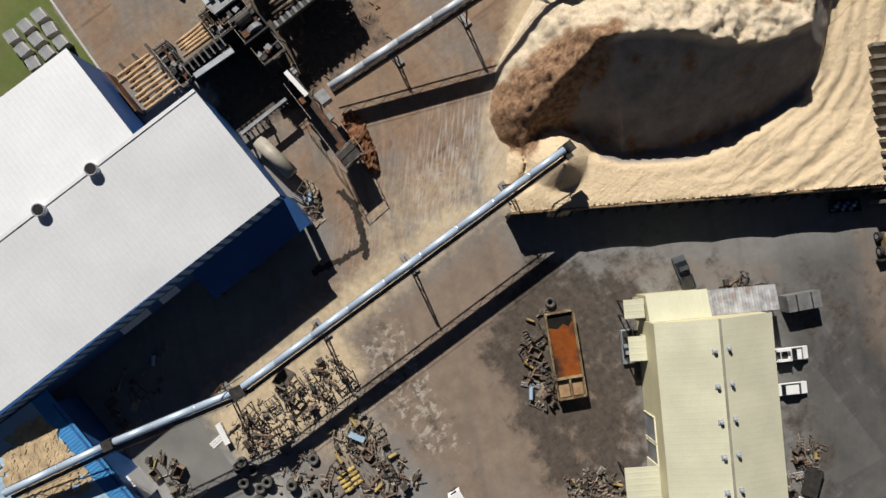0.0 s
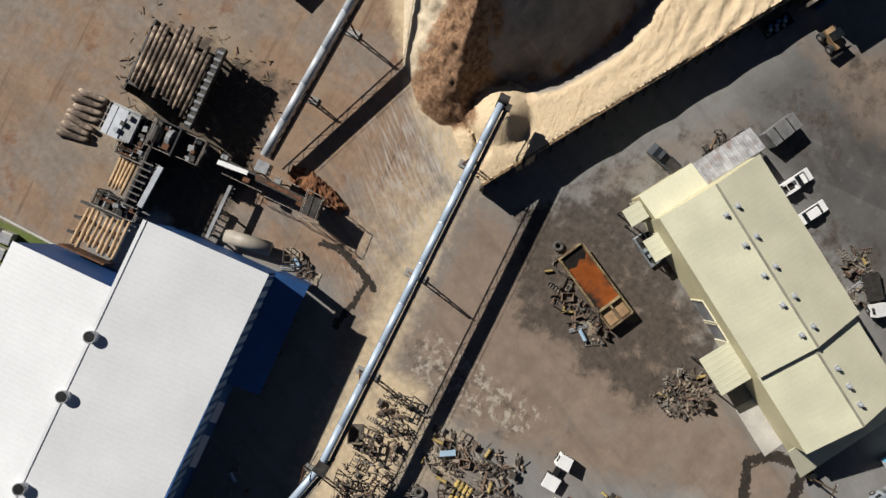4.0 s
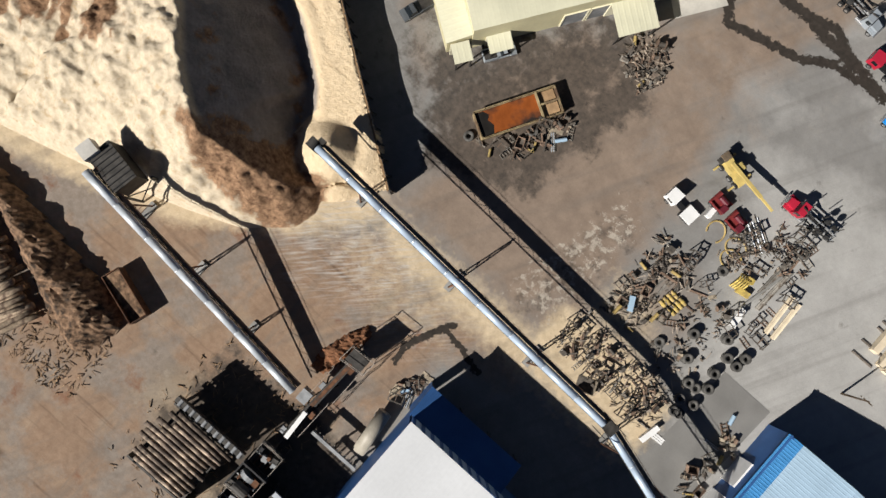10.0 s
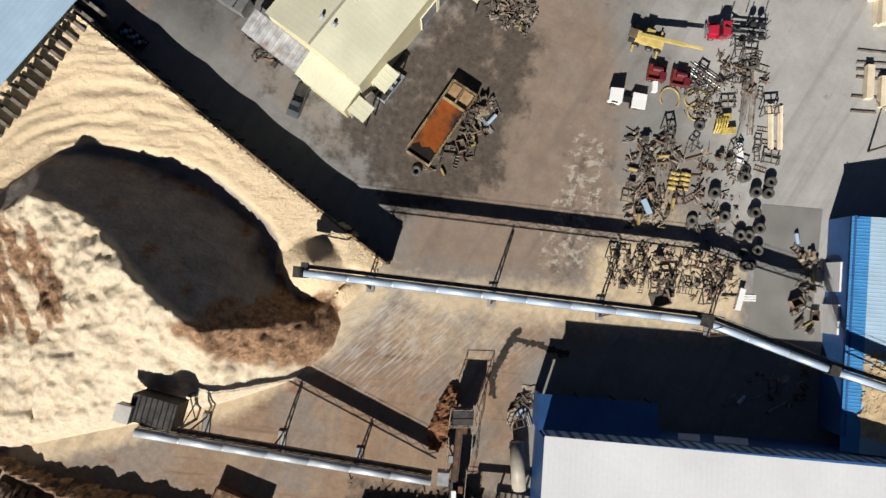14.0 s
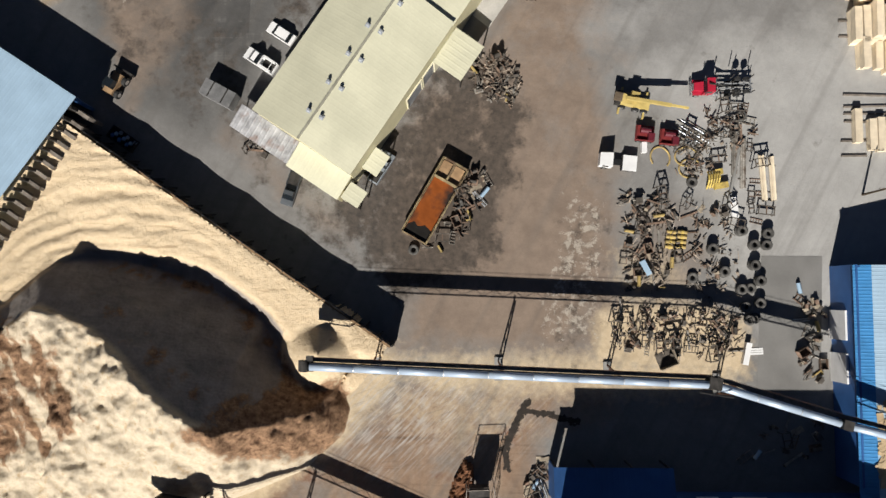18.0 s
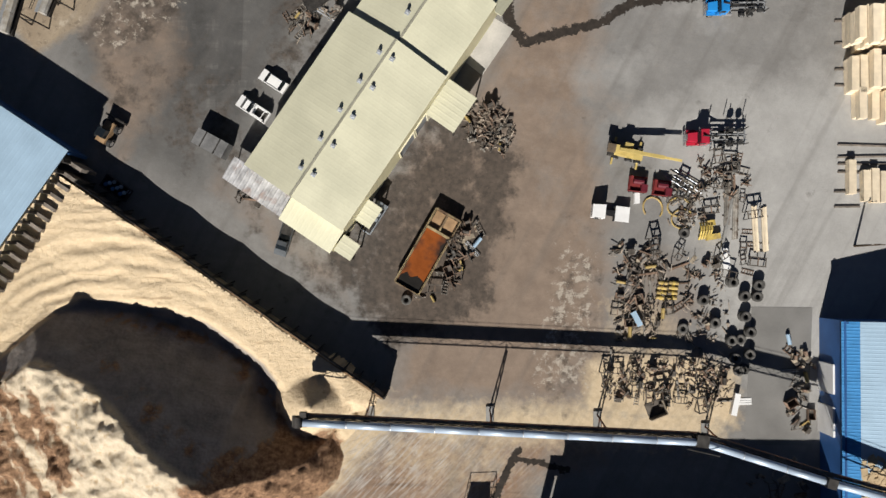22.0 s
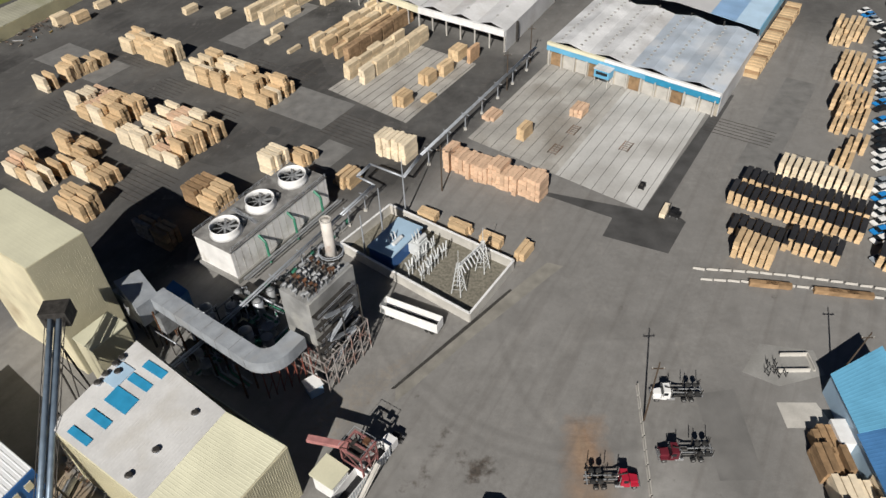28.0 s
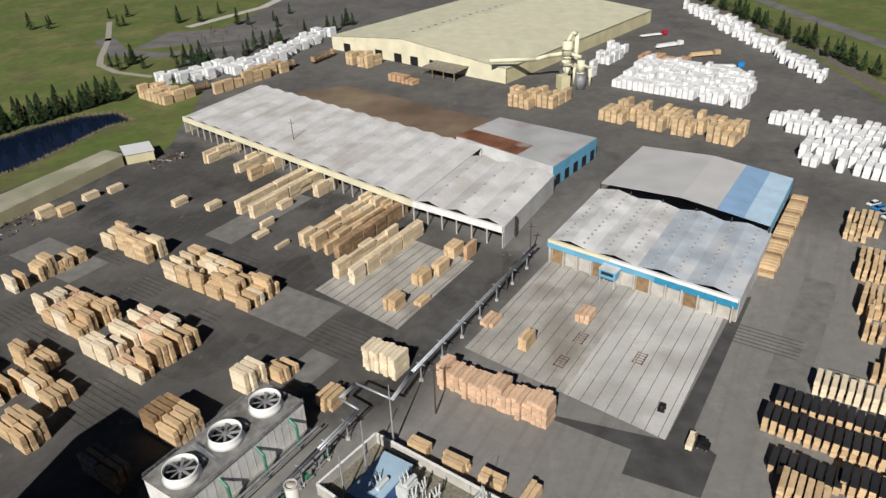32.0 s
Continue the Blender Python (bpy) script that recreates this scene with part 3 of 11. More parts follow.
DARK_ASPHALT = mat("new_asphalt", (0.075, 0.074, 0.073), 0.9, var=0.2, scale=0.2, fine=4)
DARK_PATCH = mat("asphalt_repair", (0.172, 0.168, 0.161), 0.9, var=0.12, scale=0.2)
BLACK_GROUT = mat("dark_drain", (0.05, 0.047, 0.043), 0.9, var=0.2)
SLAB_MAT = mat("worn_concrete_slab", (0.55, 0.545, 0.525), 0.85, var=0.12, scale=0.08, fine=1.5, col2=(0.38, 0.37, 0.35), patch=0.5)
SLAB_TAN = mat("stained_concrete_slab", (0.41, 0.395, 0.365), 0.85, var=0.16, scale=0.12, fine=1.5, col2=(0.27, 0.25, 0.22), patch=0.5)
slab("pavement_kiln", [(51, 166.5), (78.6, 211.3), (58.6, 226.0), (31.3, 182.0)], SLAB_MAT, "pale concrete apron before the drying kilns")
slab("pavement_track", [(31.3, 182.0), (58.6, 226.0), (35.5, 243), (8.5, 200)], SLAB_TAN, "brown-stained concrete apron before the drying kilns")
slab("pavement_sorter", [(-9.5, 208.5), (12, 243), (-13, 262), (-35, 229)], SLAB_TAN, "worn concrete apron with rail grooves")
slab("pavement_patch", [(27.4, 173.5), (43.2, 163.9), (39.8, 157.4), (53.8, 150.9), (60.5, 161.9), (57.0, 167.9), (88.9, 219.9), (85.8, 220.0), (51.1, 166.5), (28.8, 174.4)], DARK_ASPHALT, "strip of dark new asphalt beside the apron", 0.025)
slab("pavement_cover", [(-50.3, 204.6), (-46.2, 203.4), (-45.4, 207.0), (-49.4, 208.4)], DARK_ASPHALT, "small square of patched asphalt in the lumber yard", 0.02)
slab("pavement_scrap", [(48.3, -17.6), (58.2, -17.6), (59.1, 4.2), (49.5, 4.2)], mat("scrapyard_concrete", (0.20, 0.195, 0.185), 0.9, var=0.12, scale=0.2), "smooth grey concrete pad beside the scrap rows")
slab("pavement_bay", [(6.5, 41), (11.5, 48.5), (5.5, 52), (1.5, 45)], PALE_CONC, "pale concrete apron at the workshop doors")
slab("pavement_office", [(64.8, 104.3), (73.3, 104.2), (71.9, 109.7), (64.7, 109.8)], PALE_CONC, "small pale concrete pad by the blue building")
slab("pavement_edge", [(-6.9, 113.9), (-6.7, 110.8), (9.0, 127.4), (20.2, 138.4), (29.3, 147.3), (25.9, 148.6), (17.4, 140.0), (8.1, 129.8)], mat("pale_edge_strip", (0.25, 0.238, 0.21), 0.9, var=0.15, scale=0.3), "pale concrete strip along the yard road", 0.03)
slab("pavement_repair", [(50.2, 111.9), (49.9, 94), (57.5, 94), (57.8, 113)], DARK_PATCH, "rectangular asphalt repair, darker than the yard", 0.02)
slab("pavement_drain", [(-7.8, 113.9), (-7.0, 113.9), (8.0, 129.7), (17.3, 139.9), (16.9, 140.4), (7.5, 130.4)], BLACK_GROUT, "dark drain line beside the road", 0.04)
slab("pavement_rack", [(60.5, 117), (66, 124), (76, 122), (76, 116), (66.5, 113.5)], CONCRETE, "pale concrete patch by the blue building", 0.02)
LANE_MAT = mat("older_grey_asphalt", (0.185, 0.182, 0.175), 0.9, var=0.14, scale=0.3, fine=3)
for nm, x, y, a, b in (("pavement_lane_a", -68.0, 258.0, 40, 13), ("pavement_lane_b", -34.0, 206.0, 16, 22), ("pavement_lane_c", -112.0, 236.0, 14, 34), ("pavement_lane_d", 84.0, 176.0, 58, 9), ("pavement_lane_e", -30.0, 186.0, 12, 9)):
    slab(nm, [(x, y), (x + 0.54 * a, y + 0.842 * a), (x + 0.54 * a - 0.842 * b, y + 0.842 * a + 0.54 * b), (x - 0.842 * b, y + 0.54 * b)], LANE_MAT, "older grey strip of asphalt in the lumber yard", 0.015)


# ---- chip yard ----
CREST = [(-88.9, -19.9), (-65.0, -8.1), (-59.3, -4.4), (-51.0, -7.6), (-46.1, -10.9), (-40.3, -16.3), (-35.5, -19.8), (-32.2, -21.5), (-26.3, -21.0), (-20.7, -19.7), (-17.1, -17.0)]
CREST_Z = [8.0, 9.0, 9.8, 11.2, 13.2, 14.9, 14.9, 13.9, 9.9, 5.3, 2.0]
FOOT = [(-90, -47), (-66, -44), (-54, -40.5), (-40, -36.5), (-30.4, -33), (-22, -29.5), (-16, -24), (-15, -20), (-16.5, -16.5), (-15, -14), (-11.5, -12.5), (-8.6, -10.2), (-58.4, 23.7), (-62, 30), (-90, 44)]
PIT = [(-70, -6), (-63.8, -0.9), (-60, 3.0), (-56.2, 5.2), (-50.9, 4.9), (-42.1, 3.5), (-36, 1.6), (-32.3, -0.9), (-27, -4.8), (-24.2, -8.5), (-22.6, -12), (-20, -16.5)] + CREST[:0:-1]


def pile_height(x, y):
    zc = np.zeros_like(x)
    dc = np.full(x.shape, 1e9)
    for i in range(len(CREST) - 1):
        (x0, y0), (x1, y1) = CREST[i], CREST[i + 1]
        dx, dy = x1 - x0, y1 - y0
        t = np.clip(((x - x0) * dx + (y - y0) * dy) / (dx * dx + dy * dy), 0, 1)
        d = np.hypot(x - x0 - t * dx, y - y0 - t * dy)
        zc = np.where(d < dc, CREST_Z[i] + t * (CREST_Z[i + 1] - CREST_Z[i]), zc)
        dc = np.minimum(dc, d)
    south = inside(x, y, CREST + [(-10, -60), (-95, -60)])
    in_pit = inside(x, y, PIT)
    db = np.where(inside(x, y, FOOT), to_line(x, y, FOOT, True), 0)
    lump = fbm(x, y, 0.16, 3.0, 4) * 0.8 + fbm(x, y, 0.55, 9.0, 3) * 0.4
    cell = 4.3
    best = np.full(x.shape, 1e9)
    for di in (-1, 0, 1):
        for dj in (-1, 0, 1):
            ci, cj = np.floor(x / cell) + di, np.floor(y / cell) + dj
            jx, jy = np.sin(ci * 12.9898 + cj * 78.233) * 43758.5453, np.sin(ci * 39.425 + cj * 11.135) * 24634.6345
            best = np.minimum(best, np.hypot(x - (ci + jx - np.floor(jx)) * cell, y - (cj + jy - np.floor(jy)) * cell))
    mound = np.clip(1 - best / 2.9, 0, 1) * 0.62
    lump = lump + np.where(south, mound * np.clip((-24 - x) / 10, 0, 1), 0)
    lump = lump + np.where(south, 0.34 * fbm(x, y, 1.1, 2.0, 3) + 0.5 * np.abs(fbm(x, y, 0.3, 6.0, 3)), 0)
    up = zc * (db / (db + dc + 1e-3)) ** 0.7 + lump * np.clip(db * 0.25, 0, 1) * 1.3
    dp = to_line(x, y, PIT, True)
    bank_d = to_line(x, y, [(-62, 26), (-9, -10.6)])
    bank = 2.3 + 1.9 * np.clip(1 - bank_d / 12, 0, 1) + 0.10 * lump + np.clip((-46 - x) / 22, 0, 1.3) * 1.6
    bank = bank * np.maximum(np.clip(db / 3.0 + 0.12, 0, 1), np.clip(1.6 - bank_d / 4.0, 0, 1)) * np.clip((-9 - x) / 9 + 0.35, 0, 1)
    across, along = dp + 1.2 * fbm(x, y, 0.08, 2.0, 2), np.arctan2(y + 4, x + 44) * 22
    furrow = (0.62 * (0.35 - np.abs(fbm(across * 1.0, along * 0.12, 0.42, 5.0, 4))) + 0.2 * fbm(across, along * 0.1, 1.5, 8.0, 3)) * np.clip((-20 - x) / 18, 0, 1)
    face = np.maximum(zc - 0.95 * dc, 0.7) + 0.3 * lump * np.clip(dc / 4, 0, 1)
    rim = np.maximum(bank - 0.85 * dp, 0.7)
    z = np.where(south, up, np.where(in_pit, np.maximum(face, rim), bank + furrow))
    cone = 7.6 - np.hypot(x + 19.3, y + 11.1) * 0.98
    z = np.maximum(z, cone)
    skirt = (to_line(x, y, FOOT, True) < 1.3) & (bank_d > 2.0)
    return np.where(db > 0, np.where((db < 0.8) & (bank_d > 2), z * db / 0.8 - 0.05, z), np.maximum(np.where(skirt, -0.15, -0.3), cone)), south, in_pit, db


px, py = np.meshgrid(np.arange(-90, -7.5, 0.36), np.arange(-48, 45, 0.36))
wall_s = np.where((px > -59) & (px < -8), 0.563 * (px + 58.4) + 0.827 * (py - 23.7) + 0.15, -1)
wall_s = np.where(wall_s < 0.8, np.maximum(wall_s, 0), 0)
px, py = px - 0.563 * wall_s, py - 0.827 * wall_s
pz, south, in_pit, db = pile_height(px, py)
for _ in range(1):
    pad = np.pad(pz, 1, mode="edge")
    soft = sum(pad[1 + i:1 + i + pz.shape[0], 1 + j:1 + j + pz.shape[1]] for i in (-1, 0, 1) for j in (-1, 0, 1)) / 9
    pz = np.where(to_line(px, py, [(-62, 26), (-6, -12)]) > 1.6, np.where(south, 0.75 * pz + 0.25 * soft, 0.4 * pz + 0.6 * soft), pz)
cone_d = np.hypot(px + 19.3, py + 11.1)
keep = (db > 0) | (pz > -0.2)
rim_d = to_line(px, py, PIT, True)
rim_band = in_pit * ~south * np.clip(1 - np.abs(rim_d - 3.2) / 2.6, 0, 1) * np.clip((px + 62) / 14, 0, 1) * (0.5 + 0.7 * fbm(px, py, 0.35, 7.0, 3))
brown = np.clip(rim_band + soft_in(px, py, [(-37, -21.5), (-30, -26.5), (-18, -27), (-14, -20), (-17, -15), (-24, -17), (-33, -20.5)], 4) + (0.75 + 1.1 * fbm(px + py * 0.3, py * 0.25, 0.5, 4.0, 3)) * soft_in(px, py, [(-90, -5), (-65, -6), (-57, -11), (-51.5, -20), (-58, -25), (-90, -36)], 6), 0, 1)
chips = np.where(south, 1.0, 0.0)
# mask of the pit floor, where the crest's shade is put into the colour
pit_shade = np.where(in_pit & ~south & (cone_d > 6.5), np.clip(to_line(px, py, PIT, True) / 1.0, 0, 1), 0.0)
vi = np.full(px.shape, -1)
vi[keep] = np.arange(keep.sum())
ok = keep[:-1, :-1] & keep[:-1, 1:] & keep[1:, 1:] & keep[1:, :-1]
faces = np.stack([vi[:-1, :-1], vi[:-1, 1:], vi[1:, 1:], vi[1:, :-1]], -1)[ok]
pm = bpy.data.meshes.new("chip_pile")
pm.from_pydata(np.stack([px[keep], py[keep], pz[keep]], -1).tolist(), [], faces.tolist())
att = pm.color_attributes.new("sort", "FLOAT_COLOR", "POINT")
att.data.foreach_set("color", np.stack([brown[keep], chips[keep], pit_shade[keep], 1 + 0 * px[keep]], -1).ravel())
pm.polygons.foreach_set("use_smooth", [True] * len(pm.polygons))


def pile_material():
    m = bpy.data.materials.new("wood_chips_and_sawdust")
    m.use_nodes = True
    n, l = m.node_tree.nodes, m.node_tree.links
    b = n["Principled BSDF"]
    b.inputs["Roughness"].default_value, b.inputs["Specular IOR Level"].default_value = 0.95, 0.1
    geo = n.new("ShaderNodeNewGeometry")
    at = n.new("ShaderNodeAttribute")
    at.attribute_name = "sort"
    sp = n.new("ShaderNodeSeparateColor")
    l.new(at.outputs["Color"], sp.inputs[0])

    def tex(s, d=5.0, scale=None):
        t = n.new("ShaderNodeTexNoise")
        t.inputs["Scale"].default_value, t.inputs["Detail"].default_value = s, max(d, 7.0)
        t.inputs["Roughness"].default_value = 0.68
        src = geo.outputs["Position"]
        if scale:
            mp = n.new("ShaderNodeMapping")
            mp.inputs["Scale"].default_value, mp.inputs["Rotation"].default_value = scale, (0, 0, radians(35))
            l.new(src, mp.inputs["Vector"])
            src = mp.outputs[0]
        l.new(src, t.inputs["Vector"])
        return t.outputs["Fac"]

    def step(f, lo, hi):
        r = n.new("ShaderNodeMapRange")
        r.inputs[1].default_value, r.inputs[2].default_value = lo, hi
        l.new(f, r.inputs[0])
        return r.outputs[0]

    def mix(f, a, c):
        x = n.new("ShaderNodeMix")
        x.data_type = "RGBA"
        for s, v in ((x.inputs[0], f), (x.inputs[6], a), (x.inputs[7], c)):
            if isinstance(v, tuple):
                s.default_value = (*v, 1)
            else:
                l.new(v, s)
        return x.outputs[2]

    def plus(a, c, k):
        x = n.new("ShaderNodeMath")
        x.operation = "MULTIPLY_ADD"
        l.new(a, x.inputs[0])
        x.inputs[1].default_value = k
        l.new(c, x.inputs[2])
        return x.outputs[0]

    fine, mid, grain = tex(1.2, 6), tex(0.25, 6), tex(8.0, 3)
    saw = mix(step(fine, 0.3, 0.7), (0.57, 0.44, 0.285), (0.66, 0.535, 0.365))
    saw = mix(step(tex(0.5, 5, (0.10, 1.0, 1.0)), 0.56, 0.75), saw, (0.45, 0.34, 0.21))
    chip = mix(step(fine, 0.3, 0.7), (0.47, 0.385, 0.275), (0.64, 0.555, 0.42))
    chip = mix(step(tex(0.7, 9), 0.56, 0.68), chip, (0.46, 0.34, 0.21))
    chip = mix(step(tex(1.6, 9), 0.6, 0.7), chip, (0.33, 0.23, 0.14))
    saw = mix(step(tex(1.1, 9, (0.06, 1.0, 1.0)), 0.58, 0.66), saw, (0.40, 0.30, 0.19))
    bark = mix(step(fine, 0.35, 0.65), (0.10, 0.055, 0.034), (0.36, 0.225, 0.135))
    # greyer chip tone that paints the shade on the pit floor
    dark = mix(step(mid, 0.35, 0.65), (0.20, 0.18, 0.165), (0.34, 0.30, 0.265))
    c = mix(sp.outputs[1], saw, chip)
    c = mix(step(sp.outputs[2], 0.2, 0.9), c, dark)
    c = mix(step(plus(tex(0.6, 9), sp.outputs[0], 1.6), 1.15, 1.45), c, bark)
    c = mix(step(grain, 0.6, 0.8), c, (0.40, 0.29, 0.18))
    l.new(c, b.inputs["Base Color"])
    bp = n.new("ShaderNodeBump")
    bp.inputs["Strength"].default_value, bp.inputs["Distance"].default_value = 0.9, 0.24
    l.new(plus(tex(0.5, 9), fine, 1.5), bp.inputs["Height"])
    l.new(bp.outputs[0], b.inputs["Normal"])
    return m


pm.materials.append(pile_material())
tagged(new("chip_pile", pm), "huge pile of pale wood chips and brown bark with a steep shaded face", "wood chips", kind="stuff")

# retaining wall of the chip yard: timber boards on steel posts with a net above
WA, WB = Vector((-58.4, 23.7, 0)), Vector((-8.6, -10.2, 0))
wd = (WB - WA).normalized()
wn_ = Vector((-wd.y, wd.x, 0)) * -1
bunker = thing("retaining_wall", label="long dark timber and steel retaining wall holding back sawdust", category="wall")
count = 24
for i in range(count):
    a, b = WA.lerp(WB, i / count), WA.lerp(WB, (i + 1) / count)
    for k in range(4):
        part("plank", Geo().beam(a + Vector((0, 0, 0.5 + k)) + wd * 0.03, b + Vector((0, 0, 0.5 + k)) - wd * 0.03, 0.22, 0.96), WOOD_GREY, bunker)
for i in range(count + 1):
    a = WA.lerp(WB, i / count)
    o = Vector((-wd.y, wd.x, 0)) * 0.3
    part("post", Geo().beam(a + o, a + o + Vector((0, 0, 4.6)), 0.35, 0.35).beam(a + o * 3.4, a + o + Vector((0, 0, 3.4)), 0.2, 0.2), STEEL, bunker)
NET = mat("dark_net", (0.03, 0.03, 0.035), 0.8)
net = Geo()
no = Vector((-wd.y, wd.x, 0)) * 0.3
for i in range(144):
    a, b = WA.lerp(WB, i / 144) + no, WA.lerp(WB, (i + 1) / 144) + no
    za, zb = (5.1 - 0.32 * math.sin(math.pi * ((k / 144 * 6) % 1)) for k in (i, i + 1))
    net.add([a + Vector((0, 0, 3.4)), b + Vector((0, 0, 3.4)), b + Vector((0, 0, zb)), a + Vector((0, 0, za))], ((0, 1, 2, 3),))
    net.beam(a + Vector((0, 0, za)), b + Vector((0, 0, zb)), 0.05)
part("cap", Geo().beam(WA + Vector((0, 0, 4.06)), WB + Vector((0, 0, 4.06)), 0.34, 0.1), LUMBER_OLD, bunker, "brown timber cap board")
part("net", net, NET, bunker, "black mesh screen above the wall")


# ---- buildings ----
RIDGE = mat("dull_ridge_cap", (0.30, 0.29, 0.23), 0.6, var=0.15)


def gable(name, x, y, rz, length, width, eave, ridge, wall_mat, roof_mat, label, over=0.4, pitch=1.0, side_mats=None, roof2=None):
    """A gabled hall: its origin is one corner, its length runs along its own x and its width along its own -y."""
    b = thing(name, x, y, 0, rz, label, "building")
    L, W, m = length, width, width / 2
    sm = side_mats or {}
    part("wall", Geo().box(L / 2, -0.15, 0, L, 0.3, eave), sm.get("back", wall_mat), b)
    part("wall", Geo().box(L / 2, -W + 0.15, 0, L, 0.3, eave), sm.get("front", wall_mat), b)
    for xx, key in ((0.15, "start"), (L - 0.15, "end")):
        g = Geo()
        pts = [(-0.3, 0), (-W + 0.3, 0), (-W + 0.3, eave), (-m, ridge - 0.1), (-0.3, eave)]
        vs = [(xx - 0.15, yy, zz) for yy, zz in pts] + [(xx + 0.15, yy, zz) for yy, zz in pts]
        g.add(vs, [(0, 1, 2, 3, 4), (9, 8, 7, 6, 5)] + [(i, (i + 1) % 5, 5 + (i + 1) % 5, 5 + i) for i in range(5)])
        part("gable_wall", g, sm.get(key, wall_mat), b)
    drop = (ridge - eave) / m * over
    part("ridge_cap", Geo().box(L / 2, -m, ridge - 0.06, L + 2 * over, 0.32, 0.2), RIDGE, b)
    part("roof_slope", Geo().ribs((-over, over, eave - drop), (L + over, over, eave - drop), (L + over, -m, ridge), (-over, -m, ridge), pitch, 0.004), roof_mat, b)
    part("roof_slope", Geo().ribs((-over, -W - over, eave - drop), (L + over, -W - over, eave - drop), (L + over, -m, ridge), (-over, -m, ridge), pitch, 0.004), roof2 or roof_mat, b)
    part("ridge_cap", Geo().beam((-over, -m, ridge + 0.06), (L + over, -m, ridge + 0.06), 0.14, 0.08), RIDGE, b)
    return b


def roof_vent(parent, x, y, z, r=0.3, h=0.7, material=None, dark=None):
    v = part("vent", Geo().box(x, y, z - 0.25, 0.7, 0.7, 0.35).tube((x, y, z), (x, y, z + h), r, 10), material or GALV, parent)
    part("vent_cap", Geo().tube((x, y, z + h), (x, y, z + h + 0.2), r * 1.35, 10, r * 0.9), dark or STEEL, v)
    return v


# workshop with the cream roof
WORKSHOP = (-29.0, 25.2, 56.4)
shop = gable("workshop", *WORKSHOP, 27.4, 17.4, 8.6, 10.8, CREAM_WALL, CREAM_ROOF, "cream corrugated workshop with a gable roof and paired vents", 0.15, 0.9)
for i in range(5):
    for s in (-1, 1):
        yy = -8.7 + s * 1.05
        roof_vent(shop, 4.2 + 5.1 * i + (0.2 if s < 0 else 0), yy, 10.55, 0.22, 0.5, None, GALV)
for k, xx in enumerate((16.5, 20.8, 25.1)):
    d = part("roller_door", Geo().box(xx, -17.42, 0, 3.6, 0.1, 4.6), GREY_STEEL, shop)
    part("door_frame", Geo().box(xx - 1.95, -17.5, 0, 0.2, 0.2, 4.8).box(xx + 1.95, -17.5, 0, 0.2, 0.2, 4.8).box(xx, -17.5, 4.7, 4.1, 0.2, 0.2), CREAM_LIGHT, d)
front = thing("workshop_annex", -29.0, 25.2, 0, 56.4, "low cream lean-to at the workshop's end", "building")
part("wall", Geo().box(-2.0, -12.6, 0, 3.8, 9.0, 5.3), CREAM_WALL, front)
part("roof", Geo().ribs((-4.2, -17.4, 5.4), (-4.2, -7.9, 5.4), (-0.02, -7.9, 6.4), (-0.02, -17.4, 6.4), 0.9), CREAM_ROOF, front)
porch = thing("lean_to_roof", -29.0, 25.2, 0, 56.4, "grey corrugated lean-to roof with rusty streaks on posts", "roof")
part("roof", Geo().ribs((-3.9, -7.8, 4.4), (-3.9, 3.2, 4.4), (-0.05, 3.2, 5.2), (-0.05, -7.8, 5.2), 0.9, 0.05), mat("streaked_galvanised", (0.44, 0.44, 0.45), 0.5, 0.2, var=0.25, scale=0.8, col2=(0.30, 0.22, 0.19), patch=0.4), porch)
for yy in (-7.2, -3.6, 0.0, 2.9):
    part("post", Geo().box(-3.8, yy, 0, 0.15, 0.15, 4.3), STEEL, porch)
wing = gable("workshop_wing", -13.54, 47.78, 56.4, 13.6, 17.0, 7.8, 10.0, CREAM_WALL, CREAM_ROOF, "lower cream wing of the workshop with a gable roof", 0.1, 0.9)
for i in range(3):
    roof_vent(wing, 4.6 + 3.1 * i, -7.2, 9.75, 0.22, 0.6, None, GALV)
tail = thing("lean_to", -12.6, 49.2, 0, 56.4, "dark-shaded cream lean-to behind the workshop wing", "building")
part("wall", Geo().prism([(12.0, -16.9), (16.4, -16.9), (16.4, -0.3), (12.0, -0.3)], 0, [4.0, 2.6, 2.6, 4.0]), CREAM_WALL, tail)
part("roof", Geo().ribs((17.2, -18.2, 2.7), (17.2, 0.4, 2.7), (12.0, 0.4, 4.3), (12.0, -18.2, 4.3), 0.9), CREAM_ROOF, tail)
for nm, x0, x1, dep, z in (("lean_to", 21.8, 28.3, 5.2, 5.0), ("lean_to", 2.2, 6.0, 2.6, 4.0), ("lean_to", -3.5, -0.6, 3.0, 4.6)):
    a = thing(nm, -29.0, 25.2, 0, 56.4, "small cream lean-to roof against the workshop wall", "roof", "workshop lean-tos")
    part("roof", Geo().ribs((x0, -17.45 - dep, z - 0.5), (x1, -17.45 - dep, z - 0.5), (x1, -17.45, z), (x0, -17.45, z), 0.9), CREAM_ROOF, a)
    for xx in (x0 + 0.3, x1 - 0.3):
        part("post", Geo().box(xx, -17.2 - dep, 0, 0.2, 0.2, z - 0.6), STEEL, a)
    part("back_wall", Geo().box((x0 + x1) / 2, -17.6, 0, x1 - x0, 0.2, z - 0.2), CREAM_LIGHT, a)

